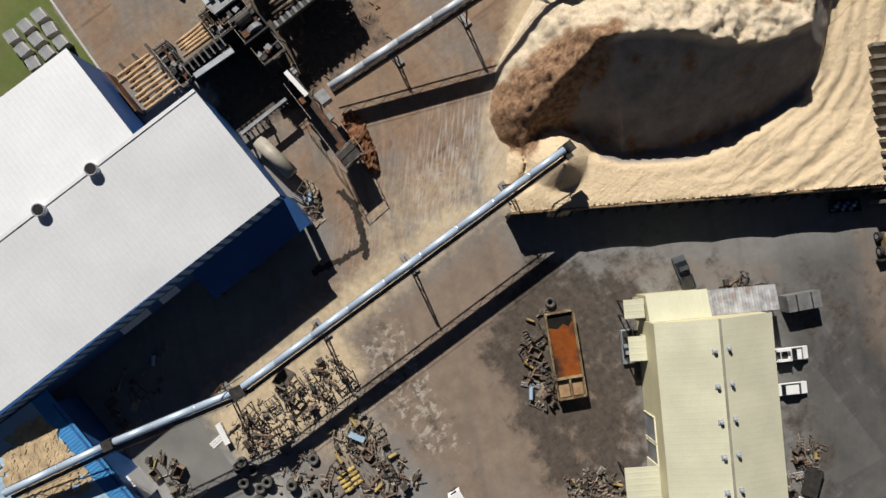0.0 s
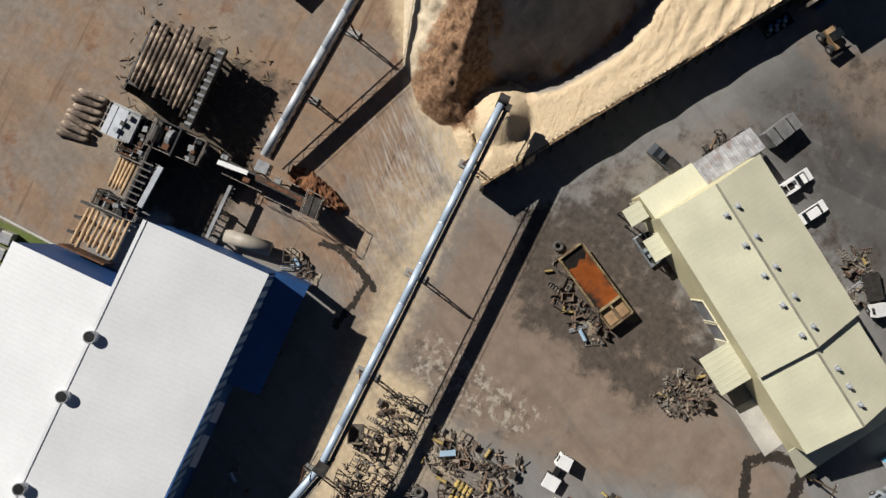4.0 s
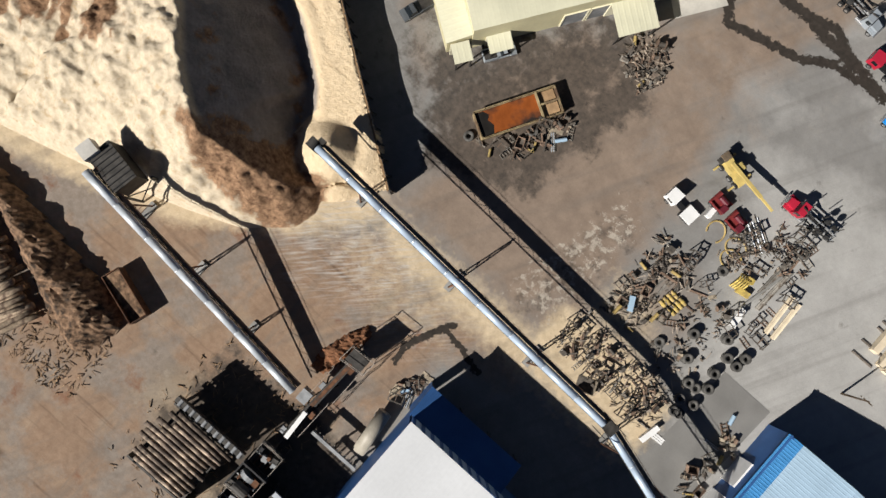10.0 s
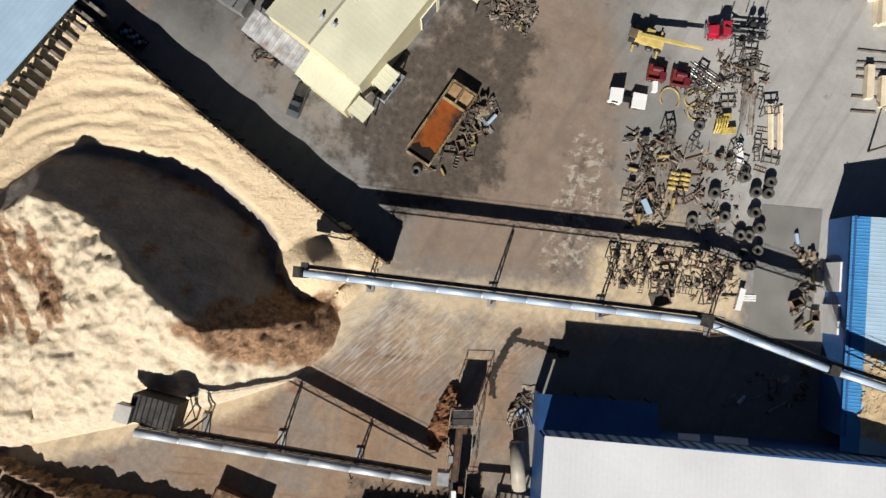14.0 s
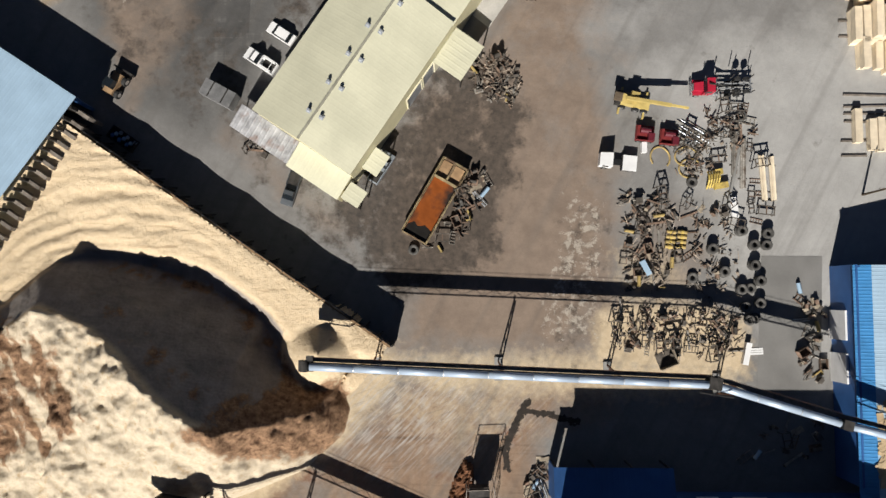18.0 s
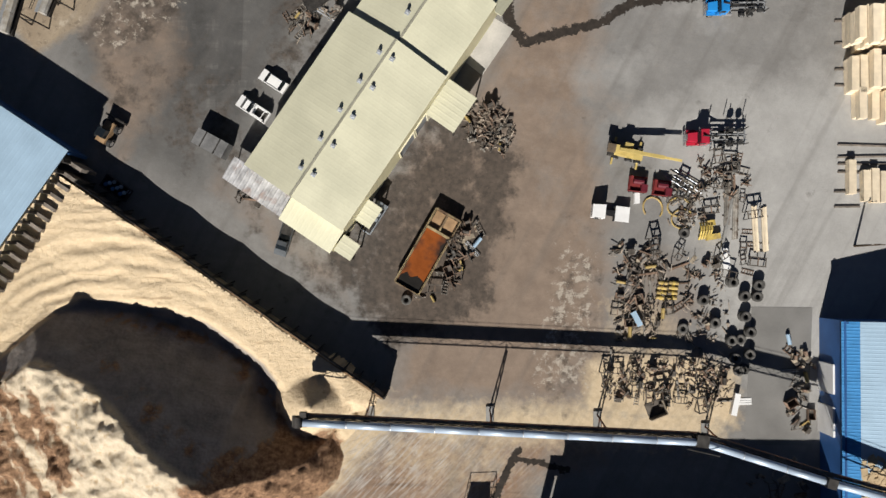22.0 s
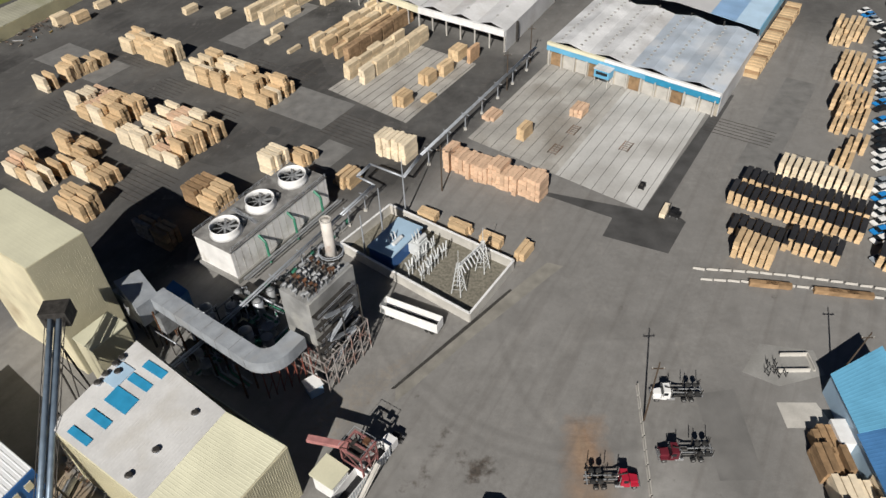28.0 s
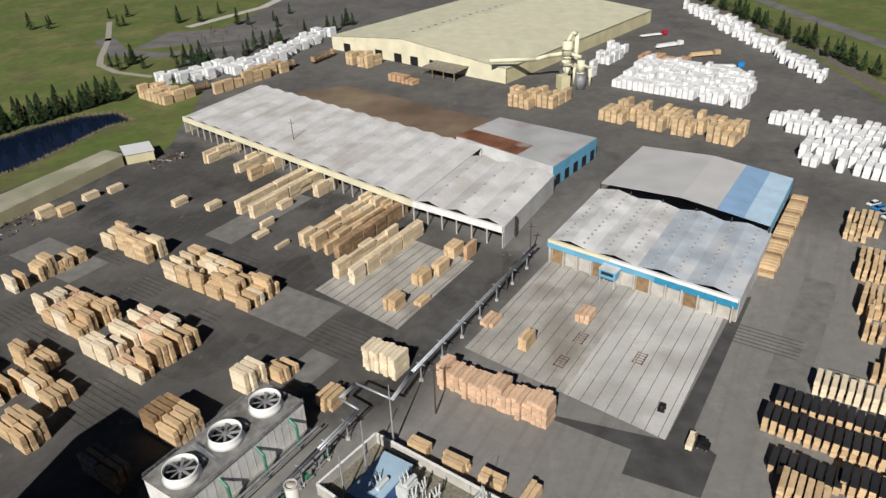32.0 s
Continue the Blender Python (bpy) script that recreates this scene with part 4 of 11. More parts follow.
# planer hall: white roof, blue walls
hall = thing("planer_hall", label="large hall with white corrugated roof and blue walls", category="building")
EH, RH = 12.0, 13.4
part("wall", Geo().box(61.4, -32.55, 0, 90, 0.4, EH - 0.02), BLUE_WALL, hall)
part("gable_wall", Geo().box(16.5, -41.7, 0, 0.4, 17.2, EH), BLUE_WALL, hall)
part("gable_wall", Geo().box(26.6, -58.5, 0, 0.4, 15.6, EH), BLUE_WALL, hall)
part("wall", Geo().box(21.5, -50.4, 0, 10.0, 0.4, EH + 0.7), BLUE_WALL, hall)
part("roof_slope", Geo().ribs((16.0, -32.3, EH), (107, -33.2, EH), (107, -50.9, RH), (16.0, -50.4, RH), 0.75, 0.008), WHITE_ROOF, hall)
part("roof_slope", Geo().ribs((26.2, -66.2, EH), (107, -67.0, EH), (107, -50.9, RH), (26.2, -50.45, RH), 0.75, 0.008), WHITE_ROOF, hall)
part("ridge_cap", Geo().beam((16, -50.45, RH + 0.05), (107, -50.95, RH + 0.05), 0.5, 0.1), WHITE_ROOF, hall)
for xx in (33.3, 42.1, 55.6):
    v = part("roof_fan", Geo().tube((xx, -50.3, RH - 0.3), (xx, -50.3, RH + 0.75), 0.85, 16), WHITE, hall)
    part("fan_cap", Geo().tube((xx, -50.3, RH + 0.75), (xx, -50.3, RH + 0.85), 0.72, 16), BLACK, v)
    part("fan_rim", Geo().ring(xx, -50.3, RH + 0.72, 0.9, 0.74, 0.2, 16), GREY_STEEL, v)
for i in range(46):
    part("wall_light", Geo().box(17.4 + 1.75 * i, -32.3, 7.6, 0.95, 0.08, 4.2), PALE_BLUE, hall, "pale translucent wall sheet")
for xx, ww in ((38.0, 3.2), (44.2, 5.0)):
    part("awning", Geo().ribs((xx - ww / 2, -31.4, 6.2), (xx + ww / 2, -31.4, 6.2), (xx + ww / 2, -32.3, 6.6), (xx - ww / 2, -32.3, 6.6), 0.5, 0.02, 0.06), WHITE_ROOF, hall, "pale sheet awning over a doorway")
canopy = thing("canopy", label="dark blue corrugated lean-to roof along the planer hall", category="roof")
part("roof", Geo().ribs((15.7, -27.4, 6.0), (33.3, -27.4, 6.0), (33.3, -32.32, 7.4), (15.7, -32.32, 7.4), 0.8), BLUE_WALL, canopy)
for xx in (16.2, 22, 27.6, 33.0):
    part("post", Geo().box(xx, -27.7, 0, 0.25, 0.25, 5.9), STEEL, canopy)
part("end_wall", Geo().prism([(15.8, -32.6), (16.0, -32.6), (16.0, -27.6), (15.8, -27.6)], 0, [7.2, 7.2, 5.9, 5.9]), BLUE_WALL, canopy)

# blue-walled shed with the conveyor across its roof
sb = thing("storage_shed", label="long shed with blue walls and pale blue ribbed roof", category="building")
part("wall", Geo().box(60.3, -13.6, 0, 0.3, 32.4, 7.2), BLUE_WALL, sb)
part("gable_wall", Geo().box(71, 2.3, 0, 21, 0.3, 7.2), BLUE_WALL, sb)
DEEP_EDGE = mat("deep_blue_edge", (0.05, 0.23, 0.50), 0.5, var=0.1)
part("roof_edge", Geo().ribs((59.8, 2.5, 7.0), (59.8, -32.0, 7.0), (62.3, -32.0, 7.5), (62.3, 2.5, 7.5), 0.5, 0.03), DEEP_EDGE, sb, "bright blue ribbed roof edge")
part("roof_slope", Geo().ribs((62.3, 2.5, 7.5), (62.3, -32.0, 7.5), (71.5, -32.0, 9.2), (71.5, 2.5, 9.2), 0.6, 0.015), PALE_BLUE, sb)
part("roof_slope", Geo().ribs((82.0, 2.5, 7.2), (82.0, -32.0, 7.2), (71.5, -32.0, 9.2), (71.5, 2.5, 9.2), 0.6, 0.015), PALE_BLUE, sb)
part("side_door", Geo().box(60.0, -6.5, 0, 0.3, 4.5, 4.5), WHITE, sb, "white sheet lean-to panel")
part("side_door", Geo().box(60.0, -13.0, 0, 0.3, 4.5, 4.5), WHITE, sb, "white sheet lean-to panel")
DUST_ON_ROOF = mat("spilled_sawdust", (0.55, 0.42, 0.26), 0.95, var=0.2, scale=0.8)

# long blue building beside the lumber racks
nb = thing("blue_building", label="long building with bright blue corrugated roof", category="building")
part("wall", Geo().box(74.1, 86, 0, 0.3, 52, 5.6), PALE_BLUE, nb)
part("gable_wall", Geo().prism([(74.2, 111.6), (84, 116.4), (84, 116.1), (74.2, 111.3)][::-1], 0, 5.6), PALE_BLUE, nb)
part("roof_slope", Geo().ribs((73.6, 112.0, 5.6), (73.6, 99.5, 5.6), (84.5, 101, 7.4), (84.5, 117, 7.4), 0.7), SKY_BLUE, nb)
part("roof_slope", Geo().ribs((73.2, 99.4, 5.5), (73.2, 85.0, 5.5), (84.5, 86, 7.3), (84.5, 101, 7.3), 0.7), BLUE_ROOF, nb)
part("roof_slope", Geo().ribs((73.6, 84.9, 5.3), (72.4, 60, 5.3), (84.5, 60, 7.0), (84.5, 86, 7.0), 0.7), PALE_BLUE, nb)
part("annex", Geo().box(72.6, 101.5, 0, 2.6, 5.0, 3.2), WHITE, nb, "white box annex")

# grey-roofed chip shed
gb = thing("chip_shed", label="large open shed with pale blue-grey ribbed roof", category="building")
part("roof_slope", Geo().ribs((-56.2, 27.3, 7.4), (-75, 39.4, 7.4), (-89, 18, 9.4), (-70, 5.5, 9.4), 0.9), PALE_BLUE, gb)
part("wall", Geo().prism([(-57, 27.4), (-75, 39), (-75.3, 38.6), (-57.3, 27.0)], 0, 7.2), BLUE_WALL, gb)
for i in range(14):
    t = i / 13
    fx, fy = -57.2 - 13.2 * t, 25.8 - 20.2 * t
    part("post", Geo().box(fx, fy, 0, 0.5, 0.5, 7.2), STEEL, gb)
    part("wall_fin", Geo().beam((fx - 0.3, fy + 0.2, 2.9), (fx + 1.9, fy - 1.25, 2.9), 0.55, 4.6), WOOD_GREY, gb)


# ---- mill and energy plant ----
U, V = Vector((0.54, 0.842, 0)), Vector((-0.842, 0.54, 0))


def uv(x, y, a=0.0, b=0.0, z=0.0):
    """A place a metres along the yard's long axis and b across it from (x, y)."""
    return (x + U.x * a + V.x * b, y + U.y * a + V.y * b, z)


def wall_between(a, b, z0, z1a, z1b=None, t=0.3):
    """An upright wall from plan point a to b."""
    a, b = Vector((a[0], a[1], 0)), Vector((b[0], b[1], 0))
    o = Vector((-(b - a).y, (b - a).x, 0)).normalized() * t / 2
    pts = [(p.x, p.y) for p in (a - o, b - o, b + o, a + o)]
    z1b = z1a if z1b is None else z1b
    return Geo().prism(pts, z0, [z1a, z1b, z1b, z1a])


CREAM_RIB = mat("cream_ribbed_wall", (0.50, 0.465, 0.33), 0.6, var=0.10, scale=0.12, fine=2)
STAINED = mat("stained_cream_wall", (0.66, 0.60, 0.42), 0.6, var=0.12, scale=0.15, col2=(0.40, 0.33, 0.22), patch=0.3)
DUSTY_WHITE = mat("dusty_white_roof", (0.56, 0.555, 0.545), 0.55, var=0.10, scale=0.15, fine=2, col2=(0.45, 0.43, 0.39), patch=0.35)
mill = thing("sawmill", label="tall sawmill with white and cream ribbed roofs and blue rooflights", category="building")
MW, MS, ME, MN = (-61.0, 95.8), (-32.0, 77.0), (-21.7, 92.2), (-51.0, 111.5)
SPS, SPN = (-41.2, 82.6), (-31.6, 96.6)
part("wall", wall_between(MW, MS, 0, 15.2, 13.4), CREAM_LIGHT, mill)
part("wall", wall_between(MS, ME, 0, 13.4, 14.6), CREAM_RIB, mill)
part("wall", wall_between(ME, MN, 0, 14.6, 17.5), CREAM_RIB, mill)
part("wall", wall_between(MN, MW, 0, 17.5, 15.2), CREAM_RIB, mill)
part("roof", Geo().ribs((*MW, 15.5), (*SPS, 15.5), (*SPN, 18.2), (*MN, 18.2), 0.6, 0.02), DUSTY_WHITE, mill, "white ribbed roof")
part("roof", Geo().ribs((*SPN, 18.1), (*SPS, 15.4), (*MS, 13.5), (*ME, 15.0), 0.6, 0.015), CREAM_ROOF, mill, "cream ribbed roof")
for a_, b_, za, zb in ((MS, ME, 13.3, 14.5), (MW, MS, 15.1, 13.3)):
    wr_ = Geo()
    va, vb = Vector((*a_, 0)), Vector((*b_, 0))
    on = Vector(((vb - va).y, -(vb - va).x, 0)).normalized() * 0.16
    nn_ = round((vb - va).length / 0.45)
    for i in range(1, nn_):
        p = va.lerp(vb, i / nn_) + on
        wr_.beam(p, p + Vector((0, 0, za + (zb - za) * i / nn_)), 0.1, 0.05)
    part("wall_rib", wr_, CREAM_RIB, mill)
LIGHT_BLUE = mat("blue_rooflight", (0.03, 0.25, 0.44), 0.35, var=0.1)
for a, b, la, wb in ((0.9, 3.6, 5.0, 1.3), (4.4, 4.0, 5.0, 1.5), (7.8, 4.4, 5.4, 3.0), (12.4, 4.8, 5.0, 1.5), (15.4, 5.2, 5.0, 1.5)):
    q = [uv(MW[0], MW[1], aa, -bb, 15.64 + 0.145 * aa) for aa, bb in ((a, b), (a + wb, b), (a + wb, b + la), (a, b + la))]
    part("rooflight", Geo().add(q + [(x, y, zz + 0.12) for x, y, zz in q], ((0, 1, 2, 3), (7, 6, 5, 4), (0, 4, 5, 1), (1, 5, 6, 2), (2, 6, 7, 3), (3, 7, 4, 0))), LIGHT_BLUE, mill, "blue translucent rooflight")
q = [uv(MW[0], MW[1], aa, -bb, 15.63 + 0.145 * aa) for aa, bb in ((10.2, 1.2), (14.4, 1.4), (14.4, 4.6), (10.2, 4.4))]
part("rooflight", Geo().add(q + [(x, y, zz + 0.1) for x, y, zz in q], ((0, 1, 2, 3), (7, 6, 5, 4), (0, 4, 5, 1), (1, 5, 6, 2), (2, 6, 7, 3), (3, 7, 4, 0))), PALE_BLUE, mill, "faded grey-blue rooflight")
for a, b in ((13.8, 20.2), (6.2, 19.4), (1.2, 18.8), (13.5, 0.8), (11.2, 0.9), (9.4, 1.0), (12.6, 2.4), (14.8, 0.8)):
    x, y, _ = uv(MW[0], MW[1], a, -b)
    roof_vent(mill, x, y, 15.55 + 0.145 * a, 0.5, 0.6)
for k in range(3):
    x, y, _ = uv(MS[0], MS[1], 4.5 + 5 * k, 0)
    part("louvre", Geo().box(x + 0.2, y - 0.12, 8.6, 1.2, 0.2, 3.0, math.atan2(U.y, U.x)), GREY_STEEL, mill)
# doorways: black sheets on the wall paint the shade inside
for a, w, h in ((2.0, 2.2, 3.0), (7.5, 2.6, 3.6), (12.5, 3.6, 4.4)):
    x, y, _ = uv(MS[0], MS[1], a, -0.16)
    part("door", Geo().box(x, y, 0, w, 0.15, h, math.atan2(U.y, U.x)), BLACK, mill, "open doorway, its shaded inside drawn as a black sheet")
part("rooflight", Geo().box(-32.8, 79.4, 13.75, 1.6, 1.0, 0.15, 0.98), LIGHT_BLUE, mill)

tower = thing("boiler_house", label="very tall cream ribbed building with a rust-stained wall", category="building")
TS, TE = (-69.0, 118.4), (-62.6, 127.6)
TN, TW = (TE[0] + V.x * 24, TE[1] + V.y * 24), (TS[0] + V.x * 24, TS[1] + V.y * 24)
part("wall", wall_between(TS, TE, 0, 29.6), CREAM_RIB, tower)
part("wall", wall_between(TE, TN, 0, 29.6), CREAM_RIB, tower)
part("wall", wall_between(TW, TS, 0, 29.6), STAINED, tower, "rust-stained sunlit cream wall")
part("wall", wall_between(TN, TW, 0, 29.6), CREAM_RIB, tower)
part("roof", Geo().ribs((*TS, 29.7), (*TE, 29.7), (*TN, 30.4), (*TW, 30.4), 0.8, 0.004), CREAM_ROOF, tower)
rib = Geo()
for i in range(1, 22):
    x, y = TS[0] + (TE[0] - TS[0]) * i / 22, TS[1] + (TE[1] - TS[1]) * i / 22
    rib.box(x + 0.12, y - 0.08, 0.2, 0.1, 0.06, 29.2, 0.96)
part("wall_rib", rib, CREAM_RIB, tower)
low = thing("boiler_house_annex", label="lower cream annex of the boiler house with ribbed walls", category="building")
A0 = (-66.0, 116.2)
pts = [A0, uv(*A0, 7.5)[:2], uv(*A0, 7.5, -5.5)[:2], uv(*A0, 0, -5.5)[:2]]
part("wall", Geo().prism([p[:2] for p in pts][::-1], 0, 13.5), CREAM_RIB, low)
part("roof", Geo().prism([p[:2] for p in (uv(*A0, -0.2, 0.0), uv(*A0, 7.7, 0.0), uv(*A0, 7.7, -5.8), uv(*A0, -0.2, -5.8))][::-1], 13.5, 13.8), CREAM_ROOF, low)
for a, b, s, h in ((12, 5, 6, 12), (13, -1.5, 5, 9)):
    x, y, _ = uv(-62.6, 127.6, a - 8, b - 5)
    bx = thing("duct_house", x, y, 0, 57, "grey sheet-metal housing beside the boiler house", "housing")
    part("casing", Geo().prism([(-s / 2, -s / 2), (s / 2, -s / 2), (s / 2, s / 2), (-s / 2, s / 2)], h * 0.45, [h, h * 0.8, h * 0.8, h]), GREY_STEEL, bx)
    for i in (-1, 1):
        for j in (-1, 1):
            part("leg", Geo().box(i * s * 0.42, j * s * 0.42, 0, 0.3, 0.3, h * 0.45), STEEL, bx)
solid("tarpaulin", Geo().prism([(-58, 135), (-54.5, 133), (-52.5, 136.5), (-56, 138.6)], 0, [5.5, 4.6, 5.2, 6.2]), BLUE_ROOF, "bright blue tarpaulin over stacked goods", "tarpaulin")

side = thing("sorting_shed", label="blue-walled shed with white ribbed roof and pale windows", category="building")
SA, SB = (-66.0, 93.0), (-74.2, 76.0)
far_ = lambda p: (p[0] - 24, p[1] + 15.5)
BRIGHT_BLUE = mat("bright_blue_wall", (0.04, 0.17, 0.48), 0.5, var=0.12, scale=0.2)
part("wall", wall_between(SB, SA, 0, 7.6), BRIGHT_BLUE, side)
part("wall", wall_between(far_(SB), SB, 0, 7.6, 7.6), BLUE_WALL, side)
part("roof", Geo().ribs((*SB, 7.8), (*SA, 7.8), (*far_(SA), 9.6), (*far_(SB), 9.6), 0.9, 0.05), WHITE_ROOF, side)
for i in range(7):
    if i in (3,):
        continue
    t = 0.08 + i * 0.135
    x, y = SB[0] + (SA[0] - SB[0]) * t, SB[1] + (SA[1] - SB[1]) * t
    part("window", Geo().box(x + 0.2, y - 0.08, 4.2, 1.3, 0.12, 1.9, 1.12), CREAM_LIGHT, side, "pale translucent window")
part("roller_door", Geo().box(-69.55, 85.5, 0.2, 3.6, 0.14, 5.0, 1.12), SILVER, side)

def lattice_beam(a, b, n):
    """A flat truss: two chords with zigzag webs."""
    a, b, up = Vector(a), Vector(b), Vector((0, 0, 1.1))
    g = Geo().beam(a, b, 0.12).beam(a + up, b + up, 0.1)
    for i in range(n):
        p, q = a.lerp(b, i / n), a.lerp(b, (i + 1) / n)
        g.beam(p if i % 2 else p + up, q + up if i % 2 else q, 0.07)
    return g


# twin enclosed conveyors up to the boiler house
twin = thing("inclined_conveyor", label="pair of blue-grey enclosed conveyor tubes rising to the mill", category="conveyor")
TWIN_BLUE = mat("steel_blue_tube", (0.20, 0.26, 0.33), 0.4, 0.3, var=0.15)
for o in (-0.75, 0.75):
    part("tube", Geo().tube((-57.3 + o, 70.8, 3.0), (-63.6 + o, 112.0, 23.5), 0.5, 12), TWIN_BLUE, twin, smooth=True)
    part("bridge_truss", lattice_beam((-57.3 + 2.0 * o, 70.8, 2.4), (-63.6 + 2.0 * o, 112.0, 22.9), 18), STEEL, twin)
part("walkway", Geo().beam((-57.3, 70.8, 2.3), (-63.6, 112.0, 22.8), 0.7, 0.08), GALV, twin)
part("head_house", Geo().box(-63.9, 113.6, 21.6, 4.6, 3.4, 3.4, 0.1), STEEL, twin)
for k, (y, z) in enumerate(((78, 6), (88, 11), (98, 16), (108, 21))):
    x = -57.3 - 6.3 * (y - 70.8) / 41.2
    for o in (-1.5, 1.5):
        part("leg", Geo().beam((x + 1.7 * o, y, 0), (x + o * 0.8, y, z + 0.2), 0.25), STEEL, twin)
    part("cross_brace", Geo().beam((x - 2.5, y, 0.5), (x + 1.3, y, z - 1), 0.15).beam((x + 2.5, y, 0.5), (x - 1.3, y, z - 1), 0.15), STEEL, twin)
foot = thing("conveyor_feeder", -57.5, 70.0, 0, 10, "rusty feeder house and hopper at the conveyor's foot", "hopper")
part("hopper", Geo().prism([(-1.4, -1.4), (1.4, -1.4), (1.4, 1.4), (-1.4, 1.4)], 2.2, 4.2), GREY_STEEL, foot)
part("cover_sheet", Geo().box(-1.9, -3.0, 3.0, 1.6, 1.4, 0.08), PALE_BLUE, foot, "pale blue loose sheet")
part("chute", Geo().prism([(-1, -4.4), (1, -4.4), (1, -2), (-1, -2)], 1.5, [1.8, 1.8, 3.4, 3.4]), GREY_STEEL, foot)
for i in (-1.8, 1.8):
    for j in (-1.8, 1.8):
        part("leg", Geo().box(i, j, 0, 0.3, 0.3, 2.2), STEEL, foot)

DUSTY_COVER = mat("dusty_conveyor_cover", (0.46, 0.44, 0.40), 0.75, 0.05, var=0.2, scale=0.6, col2=(0.27, 0.23, 0.17), patch=0.45, rnd=0.15)
# conveyors that come in from the west of the chip shed
for a, b, r, nm in (((-66, 45, 8.0), (-60.5, 69, 7.0), 1.1, "covered_conveyor"), ((-60.5, 69, 7.0), (-59.0, 92, 6.0), 0.8, "covered_conveyor"), ((-62.0, 49, 5.0), (-56.0, 67.5, 3.6), 1.0, "covered_conveyor"), ((-80, 62, 6.0), (-61.5, 70, 6.4), 0.8, "covered_conveyor")):
    cv = thing(nm, label="grey sheet-metal covered conveyor on steel trestles", category="conveyor", group="covered conveyors")
    va, vb = Vector(a), Vector(b)
    nseg = max(2, round((vb - va).length / 3.0))
    for i in range(nseg):
        p, q = va.lerp(vb, i / nseg), va.lerp(vb, (i + 0.985) / nseg)
        part("cover_panel", Geo().tube(p, q, r * 0.66, 8), DUSTY_COVER, cv)
    part("belt_frame", Geo().beam(va - Vector((0, 0, r)), vb - Vector((0, 0, r)), r * 1.3, 0.7), STEEL, cv)
    d = (vb - va).normalized()
    w = Vector((-d.y, d.x, 0)) * (r + 0.35)
    part("walkway", Geo().beam(va + w - Vector((0, 0, 0.5)), vb + w - Vector((0, 0, 0.5)), 0.6, 0.1), GREY_STEEL, cv)
    part("handrail", Geo().beam(va + w * 1.35 + Vector((0, 0, 0.6)), vb + w * 1.35 + Vector((0, 0, 0.6)), 0.08).beam(va + w * 1.35 + Vector((0, 0, 0.1)), vb + w * 1.35 + Vector((0, 0, 0.1)), 0.06), STEEL, cv)
    for t in (0.15, 0.5, 0.85):
        p = va.lerp(vb, t)
        part("trestle", Geo().beam((p.x - w.x, p.y - w.y, 0), (p.x - w.x * 0.4, p.y - w.y * 0.4, p.z - r), 0.22).beam((p.x + w.x, p.y + w.y, 0), (p.x + w.x * 0.4, p.y + w.y * 0.4, p.z - r), 0.22).beam((p.x - w.x * 0.8, p.y - w.y * 0.8, p.z * 0.4), (p.x + w.x * 0.8, p.y + w.y * 0.8, p.z * 0.4), 0.14), STEEL, cv)

# boiler block with the stack
boiler = thing("boiler", label="grey boiler casing on steel legs with stairs and platforms", category="boiler")
BW, BS, BE, BN = (-27.2, 121.5), (-21.0, 117.2), (-14.2, 127.5), (-20.4, 131.8)
part("casing", Geo().prism([BW, BS, BE, BN], 9.0, 20.4), mat("boiler_casing", (0.36, 0.36, 0.35), 0.55, 0.2, var=0.2, scale=0.25, col2=(0.55, 0.54, 0.50), patch=0.3), boiler)
part("hopper", Geo().prism([(-24.8, 121.3), (-20.8, 118.7), (-17.6, 124.0), (-21.8, 126.6)], 5.5, 9.0), GREY_STEEL, boiler)
for p in (BW, BS, BE, BN):
    part("leg", Geo().box(*p, 0, 0.45, 0.45, 9.2), STEEL, boiler)
random.seed(5)
for i in range(40):
    a, b = 0.9 + 1.25 * (i % 8) + random.uniform(-0.2, 0.2), 0.9 + 1.35 * (i // 8) + random.uniform(-0.2, 0.2)
    x, y, _ = uv(-21.0, 117.2, a, b)
    h_ = random.uniform(1.1, 2.1)
    part("valve", Geo().tube((x, y, 20.4), (x, y, 20.4 + h_), 0.16, 7).tube((x - 0.35, y - 0.2, 20.2 + h_), (x + 0.35, y + 0.2, 20.5 + h_), 0.34, 9), (GREY_STEEL, STEEL, RUST, GREY_STEEL)[i % 4], boiler)
for b0 in (0.2, 6.9):
    part("deck_rail", Geo().beam(uv(-21.0, 117.2, 0.2, b0, 21.5), uv(-21.0, 117.2, 12.0, b0, 21.5), 0.08).beam(uv(-21.0, 117.2, 0.2, b0, 21.0), uv(-21.0, 117.2, 12.0, b0, 21.0), 0.06), GALV, boiler)
sf = Geo()
for i in range(6):
    p = [uv(-21.0, 117.2, -2.4 + 2.6 * i, b0, 0) for b0 in (-3.4, 0.6, 5.0)]
    for x_, y_, _z in p:
        sf.beam((x_, y_, 0), (x_, y_, 8.8), 0.2)
    for z_ in (2.9, 5.8, 8.7):
        sf.beam((p[0][0], p[0][1], z_), (p[2][0], p[2][1], z_), 0.16)
        if i < 5:
            q = uv(-21.0, 117.2, -2.4 + 2.6 * (i + 1), -3.4, 0)
            sf.beam((p[0][0], p[0][1], z_), (q[0], q[1], z_), 0.16).beam((p[0][0], p[0][1], z_ - 2.7), (q[0], q[1], z_), 0.1)
part("support_frame", sf, mat("pale_structural_steel", (0.40, 0.37, 0.35), 0.6, 0.1, var=0.3, scale=0.8, col2=(0.24, 0.12, 0.09), patch=0.45), boiler, "pale and rust-red braced steel frame")
